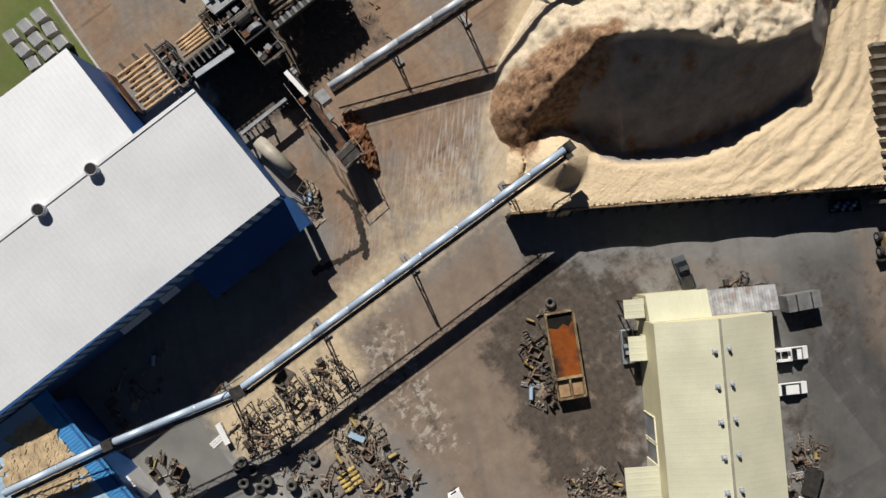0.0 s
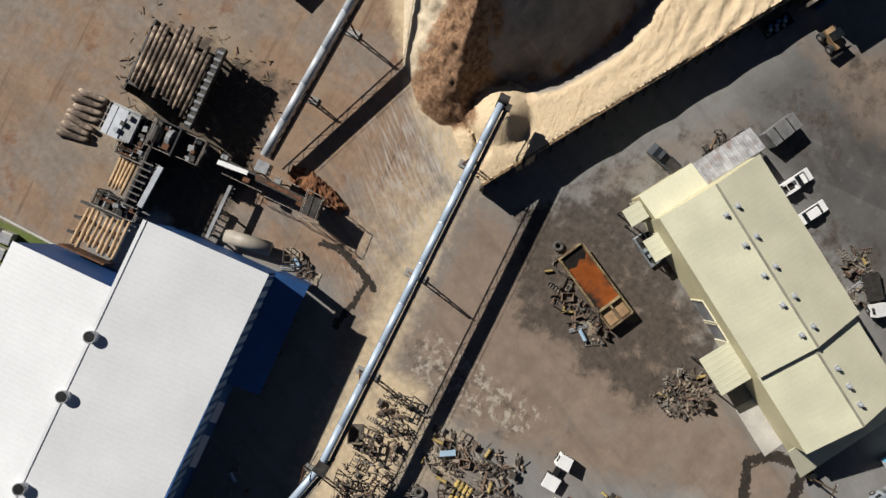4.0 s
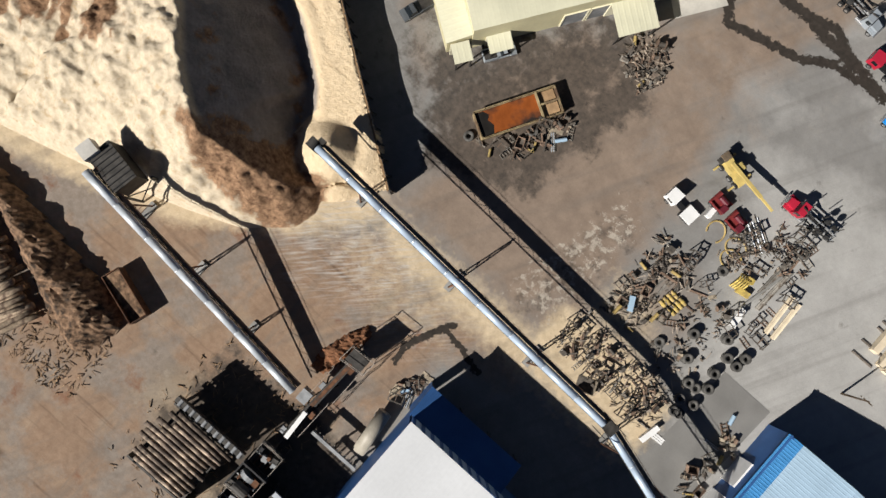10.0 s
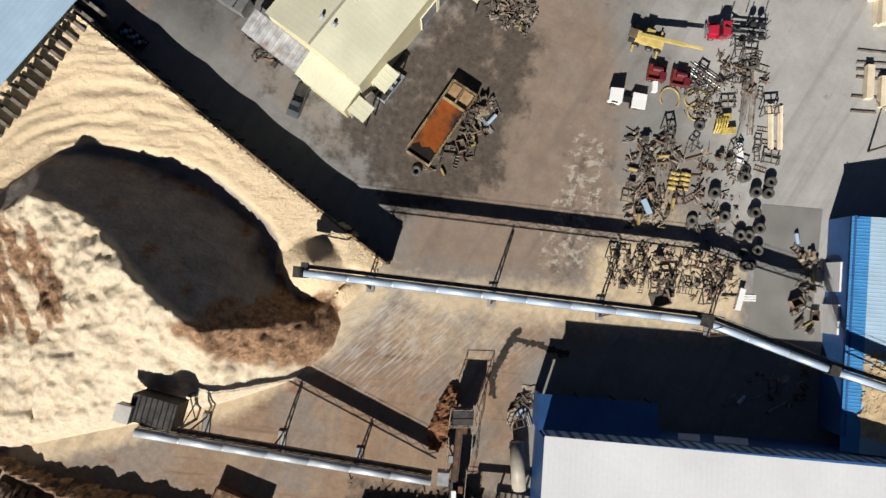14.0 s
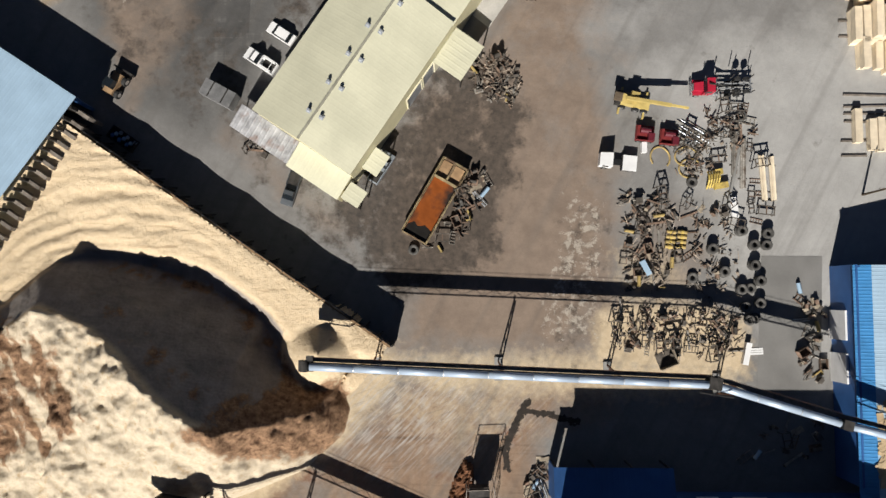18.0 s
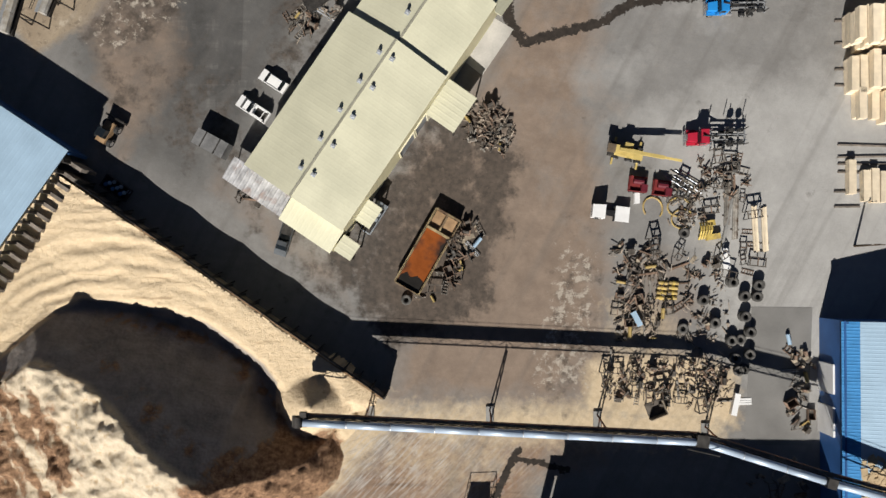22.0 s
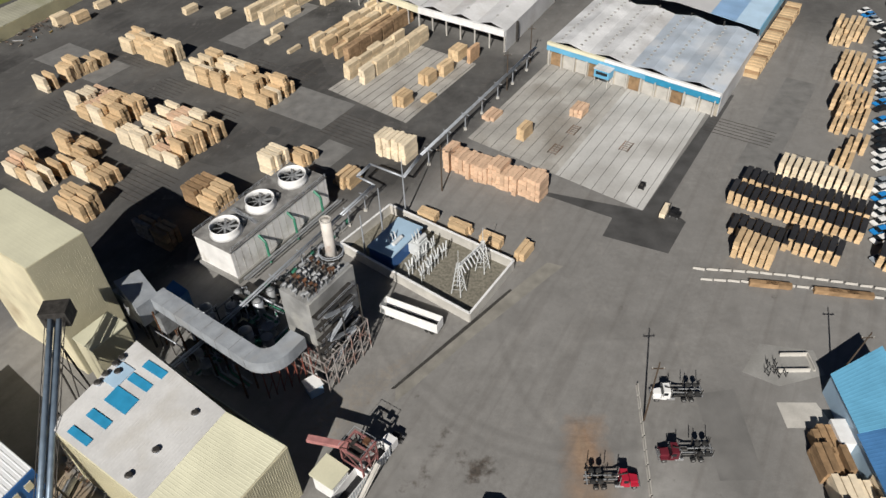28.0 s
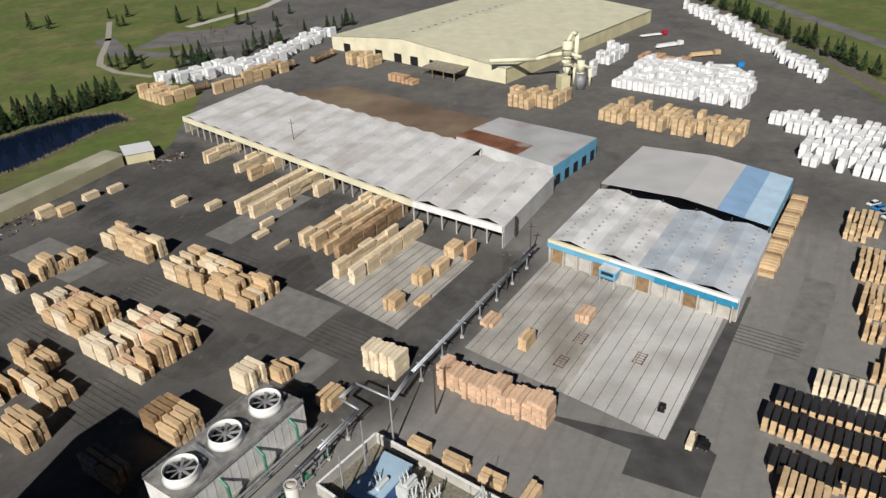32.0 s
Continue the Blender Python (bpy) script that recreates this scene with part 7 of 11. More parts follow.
# finished goods by the warehouse
def goods(pts, sort, du=2.9, dv=6.4, fill=0.93, seed=0):
    random.seed(seed)
    cx, cy = min(p[0] for p in pts), min(p[1] for p in pts)
    I, J = np.meshgrid(np.arange(-60, 90), np.arange(-60, 90))
    X, Y = cx + kd.x * du * I - kd.y * dv * J, cy + kd.y * du * I + kd.x * dv * J
    ok = inside(X, Y, pts)
    g = FAR_PACKS[{"white": "white", "yellow": "fresh", "brick": "pink"}[sort]]
    for x, y in zip(X[ok], Y[ok]):
        if random.random() < fill:
            n, L, a = random.choice({"white": (3, 4, 4, 5), "yellow": (4, 5, 5, 6), "brick": (2, 3)}[sort]), random.uniform(4.8, 6.0), ka + radians(90 + random.uniform(-3, 3))
            for k in range(n):
                g.box(x, y, 1.2 * k, L - 0.2, 2.15, 0.14, a).box(x + random.uniform(-0.1, 0.1), y, 1.2 * k + 0.12, L, 2.4, 1.06, a)


goods([(86, 413), (139, 372), (156, 398), (160, 425), (118, 458)], "white", seed=1)
goods([(142, 358), (166, 357), (191, 336), (175, 296), (157, 289), (138, 316), (160, 330)], "white", 3.0, 6.6, 0.85, seed=2)
goods([(178, 300), (196, 320), (200, 300), (180, 268), (160, 262), (158, 276)], "white", 3.0, 6.6, 0.8, seed=3)
goods([(193, 410), (200, 420), (196, 520), (186, 600), (176, 600), (184, 515)], "white", 3.2, 6.6, 0.9, seed=4)
goods([(114, 462), (134, 446), (140, 452), (120, 470)], "brick", 3.0, 6.6, 1.0, seed=5)
goods([(70, 364), (124, 330), (135, 345), (84, 381)], "yellow", 3.1, 6.6, 0.8, seed=6)
goods([(34, 386), (60, 384), (64, 396), (36, 400)], "yellow", 3.1, 6.6, 0.9, seed=7)
goods([(-58, 470), (-40, 462), (-36, 474), (-52, 484)], "yellow", 3.1, 6.6, 0.9, seed=8)
goods([(-30, 438), (-15, 426), (-11, 434), (-26, 446)], "brick", 3.1, 6.6, 0.9, seed=9)
goods([(-164, 446), (-141, 444), (-104, 470), (-76, 548), (-86, 556), (-118, 484), (-150, 462)], "white", 3.2, 6.8, 0.8, seed=10)
goods([(-162, 420), (-140, 408), (-132, 420), (-156, 432)], "yellow", 3.1, 6.6, 0.9, seed=11)
goods([(-124, 420), (-116, 426), (-90, 464), (-97, 470)], "yellow", 3.1, 6.6, 0.7, seed=12)
goods([(78, 430), (90, 440), (112, 486), (104, 492), (84, 456)], "white", 3.1, 6.6, 0.7, seed=13)
for key, m_, nm, label in (("fresh", LUMBER_MANY, "far_lumber", "yellow lumber packs in the far yard"), ("pale", PALE_MANY, "far_planks", "pale lumber packs in rows by the long shed"), ("pink", PINK_MANY, "far_boards", "reddish banded lumber packs in the far yard"), ("old", OLD_MANY, "far_timber", "weathered brown lumber packs in rows"), ("white", WRAP_MANY, "far_wrapped_lumber", "white-wrapped lumber packs crowding the shipping yard")):
    if FAR_PACKS[key].v:
        solid(nm, FAR_PACKS[key], m_, label, "lumber", kind="stuff")
# rail wagons with bulkheads
for k in range(4):
    x, y = -136 + 21 * k, 428 + 15.5 * k + (k > 1) * 6 * (k - 1)
    wg = thing("flat_wagon", x, y, 0, 38 + 8 * k, "brown bulkhead flat wagon at the loading track", "rail wagon", "rail wagons")
    part("deck", Geo().box(0, 0, 1.0, 20, 2.8, 0.5), RUST, wg)
    for i in (-9.8, 9.8):
        part("bulkhead", Geo().box(i, 0, 1.5, 0.4, 2.8, 3.0), LUMBER_OLD, wg)
    for i in range(14):
        part("stake", Geo().box(-9 + 1.38 * i, -1.35, 1.5, 0.2, 0.15, 2.6).box(-9 + 1.38 * i, 1.35, 1.5, 0.2, 0.15, 2.6), LUMBER_OLD, wg)
    for i in (-7.5, -6, 6, 7.5):
        part("wheel", Geo().tube((i, -0.8, 0.5), (i, 0.8, 0.5), 0.5, 12), STEEL, wg)


# ---- trees, park, roads ----
LEAF = mat("conifer_needles", (0.022, 0.045, 0.014), 0.9, var=0.35, scale=0.8, rnd=0.4)
LEAF2 = mat("shrub_leaves", (0.05, 0.07, 0.025), 0.9, var=0.35, scale=0.8, rnd=0.4)
TWIG = mat("bare_twigs", (0.16, 0.13, 0.10), 0.9, var=0.3, rnd=0.2)
TRUNK = mat("tree_trunk", (0.09, 0.065, 0.045), 0.9, var=0.3)


def conifer_meshes(seed, h):
    rnd = random.Random(seed)
    t = Geo().tube((0, 0, 0), (0, 0, h * 0.95), 0.22, 6, 0.04)
    c = Geo()
    for k in range(int(h * 26)):
        z = h * (0.1 + 0.9 * rnd.random() ** 1.15)
        r = (h - z) * 0.27 * (0.6 + 0.5 * rnd.random()) + 0.15
        a = rnd.uniform(0, 6.283)
        s = rnd.uniform(0.3, 0.65)
        x, y = r * math.cos(a), r * math.sin(a)
        c.add([(x * 0.2, y * 0.2, z + s * 0.7), (x - s * math.sin(a) * 0.6, y + s * math.cos(a) * 0.6, z - s * 0.3), (x + s * math.sin(a) * 0.6, y - s * math.cos(a) * 0.6, z - s * 0.3), (x * 1.25, y * 1.25, z - s * 0.7)], ((0, 1, 3), (0, 3, 2), (1, 2, 3), (0, 2, 1)))
    return t.mesh("trunk", TRUNK), c.mesh("crown", LEAF)


def bush_meshes(seed, h, material, bare=False):
    rnd = random.Random(seed)
    t = Geo().tube((0, 0, 0), (0, 0, h * 0.5), 0.16, 6, 0.08)
    for i in range(6):
        a = rnd.uniform(0, 6.283)
        t.tube((0, 0, h * rnd.uniform(0.25, 0.5)), (h * 0.3 * math.cos(a), h * 0.3 * math.sin(a), h * rnd.uniform(0.6, 0.95)), 0.07, 5, 0.02)
    c = Geo()
    for k in range(70 if bare else 150):
        a, b, r = rnd.uniform(0, 6.283), rnd.uniform(-0.4, 1.5), h * 0.36 * rnd.uniform(0.5, 1.1)
        x, y, z = r * math.cos(a) * math.cos(b), r * math.sin(a) * math.cos(b), h * 0.6 + r * math.sin(b)
        s = rnd.uniform(0.1, 0.2) if bare else rnd.uniform(0.25, 0.5)
        d = [Vector((rnd.uniform(-1, 1), rnd.uniform(-1, 1), rnd.uniform(-1, 1))) * s * (3 if bare else 1) for _ in range(2)]
        c.add([(x, y, z), (x + d[0].x, y + d[0].y, z + d[0].z), (x + d[1].x * (0.15 if bare else 1), y + d[1].y * (0.15 if bare else 1), z + d[1].z * (0.15 if bare else 1))], ((0, 1, 2),))
    return t.mesh("trunk", TRUNK), c.mesh("crown", material)


CON = [conifer_meshes(i, 8.0 + i) for i in range(4)]
BUSH = [bush_meshes(i, 4.5 + i, LEAF2) for i in range(3)]
BARE = [bush_meshes(10 + i, 6 + i, TWIG, True) for i in range(3)]


def plant(kind, x, y, s=1.0):
    meshes = {"conifer": CON, "bush": BUSH, "bare": BARE}[kind]
    t = thing({"conifer": "conifer", "bush": "shrub", "bare": "bare_tree"}[kind], x, y, 0, random.uniform(0, 360), {"conifer": "dark green conifer with a pointed crown", "bush": "low green shrub beside the track", "bare": "leafless winter tree with fine twigs"}[kind], "tree", kind + "s round the mill")
    a, b = random.choice(meshes)
    t.scale = (s, s, s)
    for nm, me_ in (("trunk", a), ("crown", b)):
        p = new(nm, me_)
        p.parent = t


random.seed(77)
for i in range(46):
    t = i / 45
    plant("conifer", -238 + 66 * t + random.uniform(-1, 1), 338 + 82 * t + random.uniform(-1.5, 1.5), random.uniform(1.0, 1.5))
for i in range(22):
    t = i / 21
    plant("bush", -172 + 40 * t + random.uniform(-4, 4), 425 + 22 * t + random.uniform(-6, 6), random.uniform(0.5, 0.9))
for i in range(16):
    plant("conifer", random.uniform(-205, -150), random.uniform(478, 505), random.uniform(0.7, 1.1))
for i in range(16):
    plant("conifer", random.uniform(-330, -120), random.uniform(575, 640), random.uniform(0.9, 1.3))
for i in range(30):
    t = random.random()
    plant("bush" if random.random() < 0.25 else "conifer", -148 + 80 * t + random.uniform(-6, 6), 470 + 115 * t + random.uniform(-8, 8), random.uniform(0.8, 1.35))
for i in range(26):
    plant("bare", random.uniform(-185, -105), random.uniform(510, 580), random.uniform(0.7, 1.1))
for i in range(84):
    t = i / 83
    plant(random.choice(("bush", "conifer", "conifer")), 231 - 34 * t + random.uniform(-4, 4), 372 + 290 * t + random.uniform(-3, 3), random.uniform(0.8, 1.4))
reeds = Geo()
for (x0, y0), (x1, y1) in zip(POND, POND[1:] + POND[:1]):
    k = int(math.hypot(x1 - x0, y1 - y0) * 6)
    for i in range(k):
        t = random.random()
        x, y = x0 + (x1 - x0) * t + random.uniform(-1.4, 1.4), y0 + (y1 - y0) * t + random.uniform(-1.4, 1.4)
        reeds.tube((x, y, -0.6), (x + random.uniform(-0.4, 0.4), y + random.uniform(-0.4, 0.4), random.uniform(0.3, 1.0)), 0.22, 3, 0.03, False)
solid("reeds", reeds, mat("dry_reeds", (0.27, 0.22, 0.14), 0.9, var=0.3, scale=2), "dry tan reeds along the pond's edge", "reeds", kind="stuff")


def ribbon(name, pts, w, material, label, z=0.04):
    g = Geo()
    for (x0, y0), (x1, y1) in zip(pts, pts[1:]):
        d = Vector((x1 - x0, y1 - y0, 0)).normalized()
        o = Vector((-d.y, d.x, 0)) * w / 2
        e = d * w * 0.2
        g.prism([(x0 - o.x - e.x, y0 - o.y - e.y), (x1 - o.x + e.x, y1 - o.y + e.y), (x1 + o.x + e.x, y1 + o.y + e.y), (x0 + o.x - e.x, y0 + o.y - e.y)][::1], -0.2, z)
        z += 0.004
    return solid(name, g, material, label, "road", kind="structure")


PATH = mat("tan_path", (0.36, 0.335, 0.29), 0.9, var=0.15)
ROADM = mat("old_road", (0.16, 0.155, 0.15), 0.9, var=0.15, scale=0.1)
ribbon("road_park", [(-262, 620), (-236, 556), (-222, 512), (-214, 492), (-196, 474), (-170, 462)], 4.0, PATH, "tan footpath curving through the park")
ribbon("road_lot", [(-240, 560), (-214, 520), (-180, 512), (-120, 530), (-90, 566)], 14.0, ROADM, "grey park road beside the car park")
slab("pavement_lot", [(-208, 528), (-128, 548), (-112, 592), (-200, 576)], ROADM, "grey car park with bare trees", 0.1)
ribbon("road_rail", [(215, 250), (217, 380), (219, 470), (205, 560), (185, 680), (120, 1000)], 9.0, mat("rail_ballast", (0.17, 0.15, 0.13), 0.95, var=0.3, scale=1.0), "ballasted railway track beyond the fence")
ribbon("road_highway", [(290, 330), (262, 480), (250, 560), (235, 680), (190, 1000)], 11.0, ROADM, "two-lane highway beyond the railway")
ribbon("road_walk", [(-190, 594), (-150, 660), (-120, 800)], 8, PALE_CONC, "pale road leading north through the park")


# ---- chip yard conveyors ----
def lattice(g, a, b, w, h, n, r=0.06):
    """A box truss from a to b: chords, posts and diagonals."""
    a, b = Vector(a), Vector(b)
    d = (b - a).normalized()
    s = Vector((-d.y, d.x, 0)).normalized() * w / 2
    for o in (s, -s):
        for z in (0, -h):
            g.beam(a + o + Vector((0, 0, z)), b + o + Vector((0, 0, z)), r * 2)
        for i in range(n):
            p, q = a.lerp(b, i / n), a.lerp(b, (i + 1) / n)
            up, dn = Vector((0, 0, 0)), Vector((0, 0, -h))
            g.beam(p + o + (up if i % 2 else dn), q + o + (dn if i % 2 else up), r)
            g.beam(p + o + up, p + o + dn, r)
    return g


def conveyor(name, pts, r, label, posts, rail_side=1.0, cover=TUBE, pan=0.1):
    cv = thing(name, label=label, category="conveyor")
    for a, b in zip(pts, pts[1:]):
        va, vb = Vector(a), Vector(b)
        d = (vb - va).normalized()
        s = Vector((-d.y, d.x, 0)).normalized() * rail_side
        n = max(1, round((vb - va).length / 6.1))
        for i in range(n):
            p, q = va.lerp(vb, i / n), va.lerp(vb, (i + 1) / n)
            c = part("cover", Geo().tube(p, q - d * 0.05, r, 14), cover, cv, smooth=True)
            part("seam_band", Geo().tube(q - d * 0.12, q, r + 0.05, 14), GALV, c)
        low = Vector((0, 0, -r))
        part("return_pan", Geo().beam(va + low + Vector((0, 0, -pan / 2)), vb + low + Vector((0, 0, -pan / 2)), r * 1.3, pan), STEEL, cv)
        part("truss", lattice(Geo(), va + low, vb + low, r * 1.9, pan + 0.7, max(4, round((vb - va).length / 1.6))), STEEL, cv)
        wk = s * (r + 0.45)
        part("walkway", Geo().beam(va + wk - Vector((0, 0, r * 1.7)), vb + wk - Vector((0, 0, r * 1.7)), 0.6, 0.08), WOOD_GREY, cv)
        part("handrail", Geo().beam(va + wk * 1.38 + Vector((0, 0, 0.05)), vb + wk * 1.38 + Vector((0, 0, 0.05)), 0.035).beam(va + wk * 1.38 + Vector((0, 0, -0.4)), vb + wk * 1.38 + Vector((0, 0, -0.4)), 0.03), RUST, cv)
        for i in range(int((vb - va).length / 3.6)):
            p = va + d * (0.5 + 3.6 * i) + wk * 1.38
            part("rail_post", Geo().beam(p - Vector((0, 0, r * 1.7)), p + Vector((0, 0, 0.07)), 0.035), RUST, cv)
    for x, y, tx, ty, z in posts:
        g = Geo()
        for s in (-1.3, 1.3):
            g.beam((x, y + s, 0), (tx, ty + s * 0.35, z), 0.2)
        for k in range(1, 5):
            t = k / 5
            g.beam((x + (tx - x) * t, y + (ty - y) * t - 1.3 + 0.9 * t, z * t), (x + (tx - x) * t, y + (ty - y) * t + 1.3 - 0.9 * t, z * t), 0.09)
        part("trestle", g, RUST, cv)
        part("footing", Geo().box(x, y, 0, 1.2, 3.6, 0.35), CONCRETE, cv)
    return cv


c1 = conveyor("sawdust_conveyor", [(-19.6, -12.6, 10.2), (37.9, -14.8, 10.2), (55.8, -20.1, 11.0), (70.0, -23.6, 12.4)], 0.55, "long pale blue tube conveyor with walkway over the yard", [(-11.0, -12.9, -11.0, -12.9, 8.4), (8.0, -13.7, 8.0, -13.7, 8.4), (25.0, -14.3, 25.0, -14.3, 8.4), (42.0, -16.0, 42.0, -16.0, 8.6)])
part("head_drum", Geo().tube((-20.4, -13.3, 10.2), (-20.4, -11.8, 10.2), 0.6, 12).box(-20.2, -12.5, 9.3, 2.2, 1.6, 0.5).box(-19.6, -11.4, 9.6, 1.0, 0.7, 0.9), STEEL, c1)
part("transfer_house", Geo().box(38.0, -14.6, 8.8, 1.8, 1.7, 2.0, -0.15).beam((36.2, -13.4, 9.4), (40.0, -14.0, 11.8), 0.12).beam((36.2, -16.0, 9.4), (40.0, -16.4, 11.8), 0.12), STEEL, c1)
part("transfer_house", Geo().box(55.8, -20.1, 10.2, 1.4, 1.4, 1.8, -0.25), STEEL, c1)
PALE_COVER = mat("pale_grey_conveyor_cover", (0.52, 0.56, 0.60), 0.5, 0.15, var=0.18, scale=0.4)
c2 = conveyor("chip_conveyor", [(-40.6, -36.4, 12.0), (0.8, -42.0, 3.8)], 0.62, "pale blue tube conveyor rising to the chip bin", [(-22.6, -39.0, -22.6, -38.9, 7.4), (-10.4, -40.6, -10.4, -40.6, 5.0), (-34.5, -37.3, -34.5, -37.2, 9.4)], 1.0, PALE_COVER, 0.12)
bin_ = thing("chip_bin", -38.6, -33.6, 0, -10, "dark ribbed chip bin on tall braced legs", "bin")
part("body", Geo().prism([(-3.2, -1.9), (3.2, -1.9), (3.2, 1.9), (-3.2, 1.9)], 7.0, 11.6), STEEL, bin_)
part("hopper", Geo().prism([(-1.6, -1.2), (1.6, -1.2), (1.6, 1.2), (-1.6, 1.2)], 5.4, 7.0), STEEL, bin_)
for i in range(8):
    part("roof_rib", Geo().box(-2.8 + 0.8 * i, 0, 11.6, 0.12, 3.8, 0.18), BLACK, bin_)
part("vent_hood", Geo().box(-3.6, -1.0, 10.6, 2.2, 2.4, 2.0), PALE_CONC, bin_)
for i in (-1, 1):
    for j in (-1, 1):
        part("leg", Geo().beam((i * 3.0, j * 2.4, -0.2), (i * 3.0, j * 2.4, 7.0), 0.3), STEEL, bin_)
    part("brace", Geo().beam((i * 3.0, -2.4, 0.6), (i * 3.0, 2.4, 6.6), 0.14).beam((i * 3.0, 2.4, 0.6), (i * 3.0, -2.4, 6.6), 0.14), STEEL, bin_)


# ---- log deck and debarker ----
def log_meshes(material, lengths, r):
    out = []
    for i, L in enumerate(lengths):
        rnd = random.Random(i * 7 + int(r * 100))
        n, k = 9, 5
        g = Geo()
        rings = []
        off = Vector((0, 0, 0))
        for s in range(k):
            x = -L / 2 + L * s / (k - 1)
            off = Vector((0, rnd.uniform(-0.06, 0.06), 0)) * (0 < s < k - 1)
            rr = r * (1.08 - 0.25 * s / (k - 1)) * rnd.uniform(0.95, 1.05)
            rings.append([(x, off.y + rr * math.cos(6.2832 * j / n), rr * math.sin(6.2832 * j / n)) for j in range(n)])
        g.add([p for q in rings for p in q], [(s * n + j, s * n + (j + 1) % n, (s + 1) * n + (j + 1) % n, (s + 1) * n + j) for s in range(k - 1) for j in range(n)] + [tuple(range(n))[::-1], tuple(range((k - 1) * n, k * n))])
        out.append(g.mesh("log", material, True))
    return out


LONG_LOGS = log_meshes(BARK, (11.2, 10.2, 9.0), 0.36)
PEELED = log_meshes(LOG_PALE, (6.4, 5.8, 5.0), 0.30)
THICK = log_meshes(BARK, (5.2, 4.6, 4.9), 0.5)


def log(meshes, x, y, z, deg, label, group, tilt=0.0):
    ob = new("log", random.choice(meshes))
    ob.matrix_basis = pose(x, y, z, 0, tilt, deg)
    return tagged(ob, label, "log", group)


random.seed(12)
deck = thing("log_deck", label="raised steel log deck with chain skids", category="log deck")
DZ = 5.6
for x in (-9.5, -5.2, -0.8):
    part("skid", Geo().box(x, -59.4, DZ - 0.5, 0.5, 10.4, 0.5), STEEL, deck)
for x in (-9.5, -5.2, -0.8):
    for y in (-64.0, -59.4, -54.8):
        part("leg", Geo().box(x, y, 0, 0.4, 0.4, DZ - 0.5), STEEL, deck)
part("side_plate", Geo().box(-5.2, -64.4, 0, 11.5, 0.3, DZ).box(-5.2, -54.3, DZ - 2.2, 11.5, 0.3, 2.2), STEEL, deck)
for i in range(12):
    log(LONG_LOGS, -5.4 + random.uniform(-1.3, 1.3), -63.6 + 0.8 * i, DZ + 0.36, random.uniform(-1.5, 1.5), "long bark-covered log waiting on the deck", "logs on the deck")
kick = thing("log_kicker", label="long dark chain kicker beside the log deck", category="machine")
part("beam", Geo().box(-4.6, -53.4, DZ - 0.6, 13.0, 0.9, 1.1), STEEL, kick)
for i in range(11):
    part("roller", Geo().tube((-10.2 + 1.15 * i, -53.9, DZ + 0.6), (-10.2 + 1.15 * i, -52.9, DZ + 0.6), 0.28, 8), GREY_STEEL, kick)
for i in range(4):
    part("leg", Geo().box(-10 + 3.7 * i, -53.4, 0, 0.35, 0.5, DZ - 0.5), STEEL, kick)
cab_ = thing("debarker_cabin", 5.2, -62.0, 0, 0, "grey steel operator cabin on a tower by the debarker", "cabin")
part("cabin", Geo().box(0, 0, 4.2, 4.6, 4.4, 2.6), GREY_STEEL, cab_)
part("roof", Geo().box(0.2, -0.9, 6.8, 4.4, 2.6, 0.16), GALV, cab_)
part("roof", Geo().box(0.4, 1.4, 6.5, 3.6, 1.9, 0.16), GREY_STEEL, cab_, "darker grey roof sheet")
part("handrail", Geo().beam((-2.3, -2.2, 7.7), (2.4, -2.2, 7.7), 0.06).beam((2.4, -2.2, 7.7), (2.4, 2.2, 7.7), 0.06).beam((-2.3, -2.2, 7.7), (-2.3, 2.2, 7.7), 0.06), PALE_CONC, cab_)
for i in range(3):
    part("roof_unit", Geo().box(-1.2 + 1.2 * i, 0.9 - 0.5 * i, 6.9, 0.7, 0.6, 0.5), (GREY_STEEL, STEEL, SILVER)[i], cab_)
part("window", Geo().box(0, 2.22, 5.0, 3.8, 0.06, 1.2), GLASS, cab_)
for i in (-1.9, 1.9):
    for j in (-1.8, 1.8):
        part("leg", Geo().box(i, j, 0, 0.3, 0.3, 4.2), STEEL, cab_)
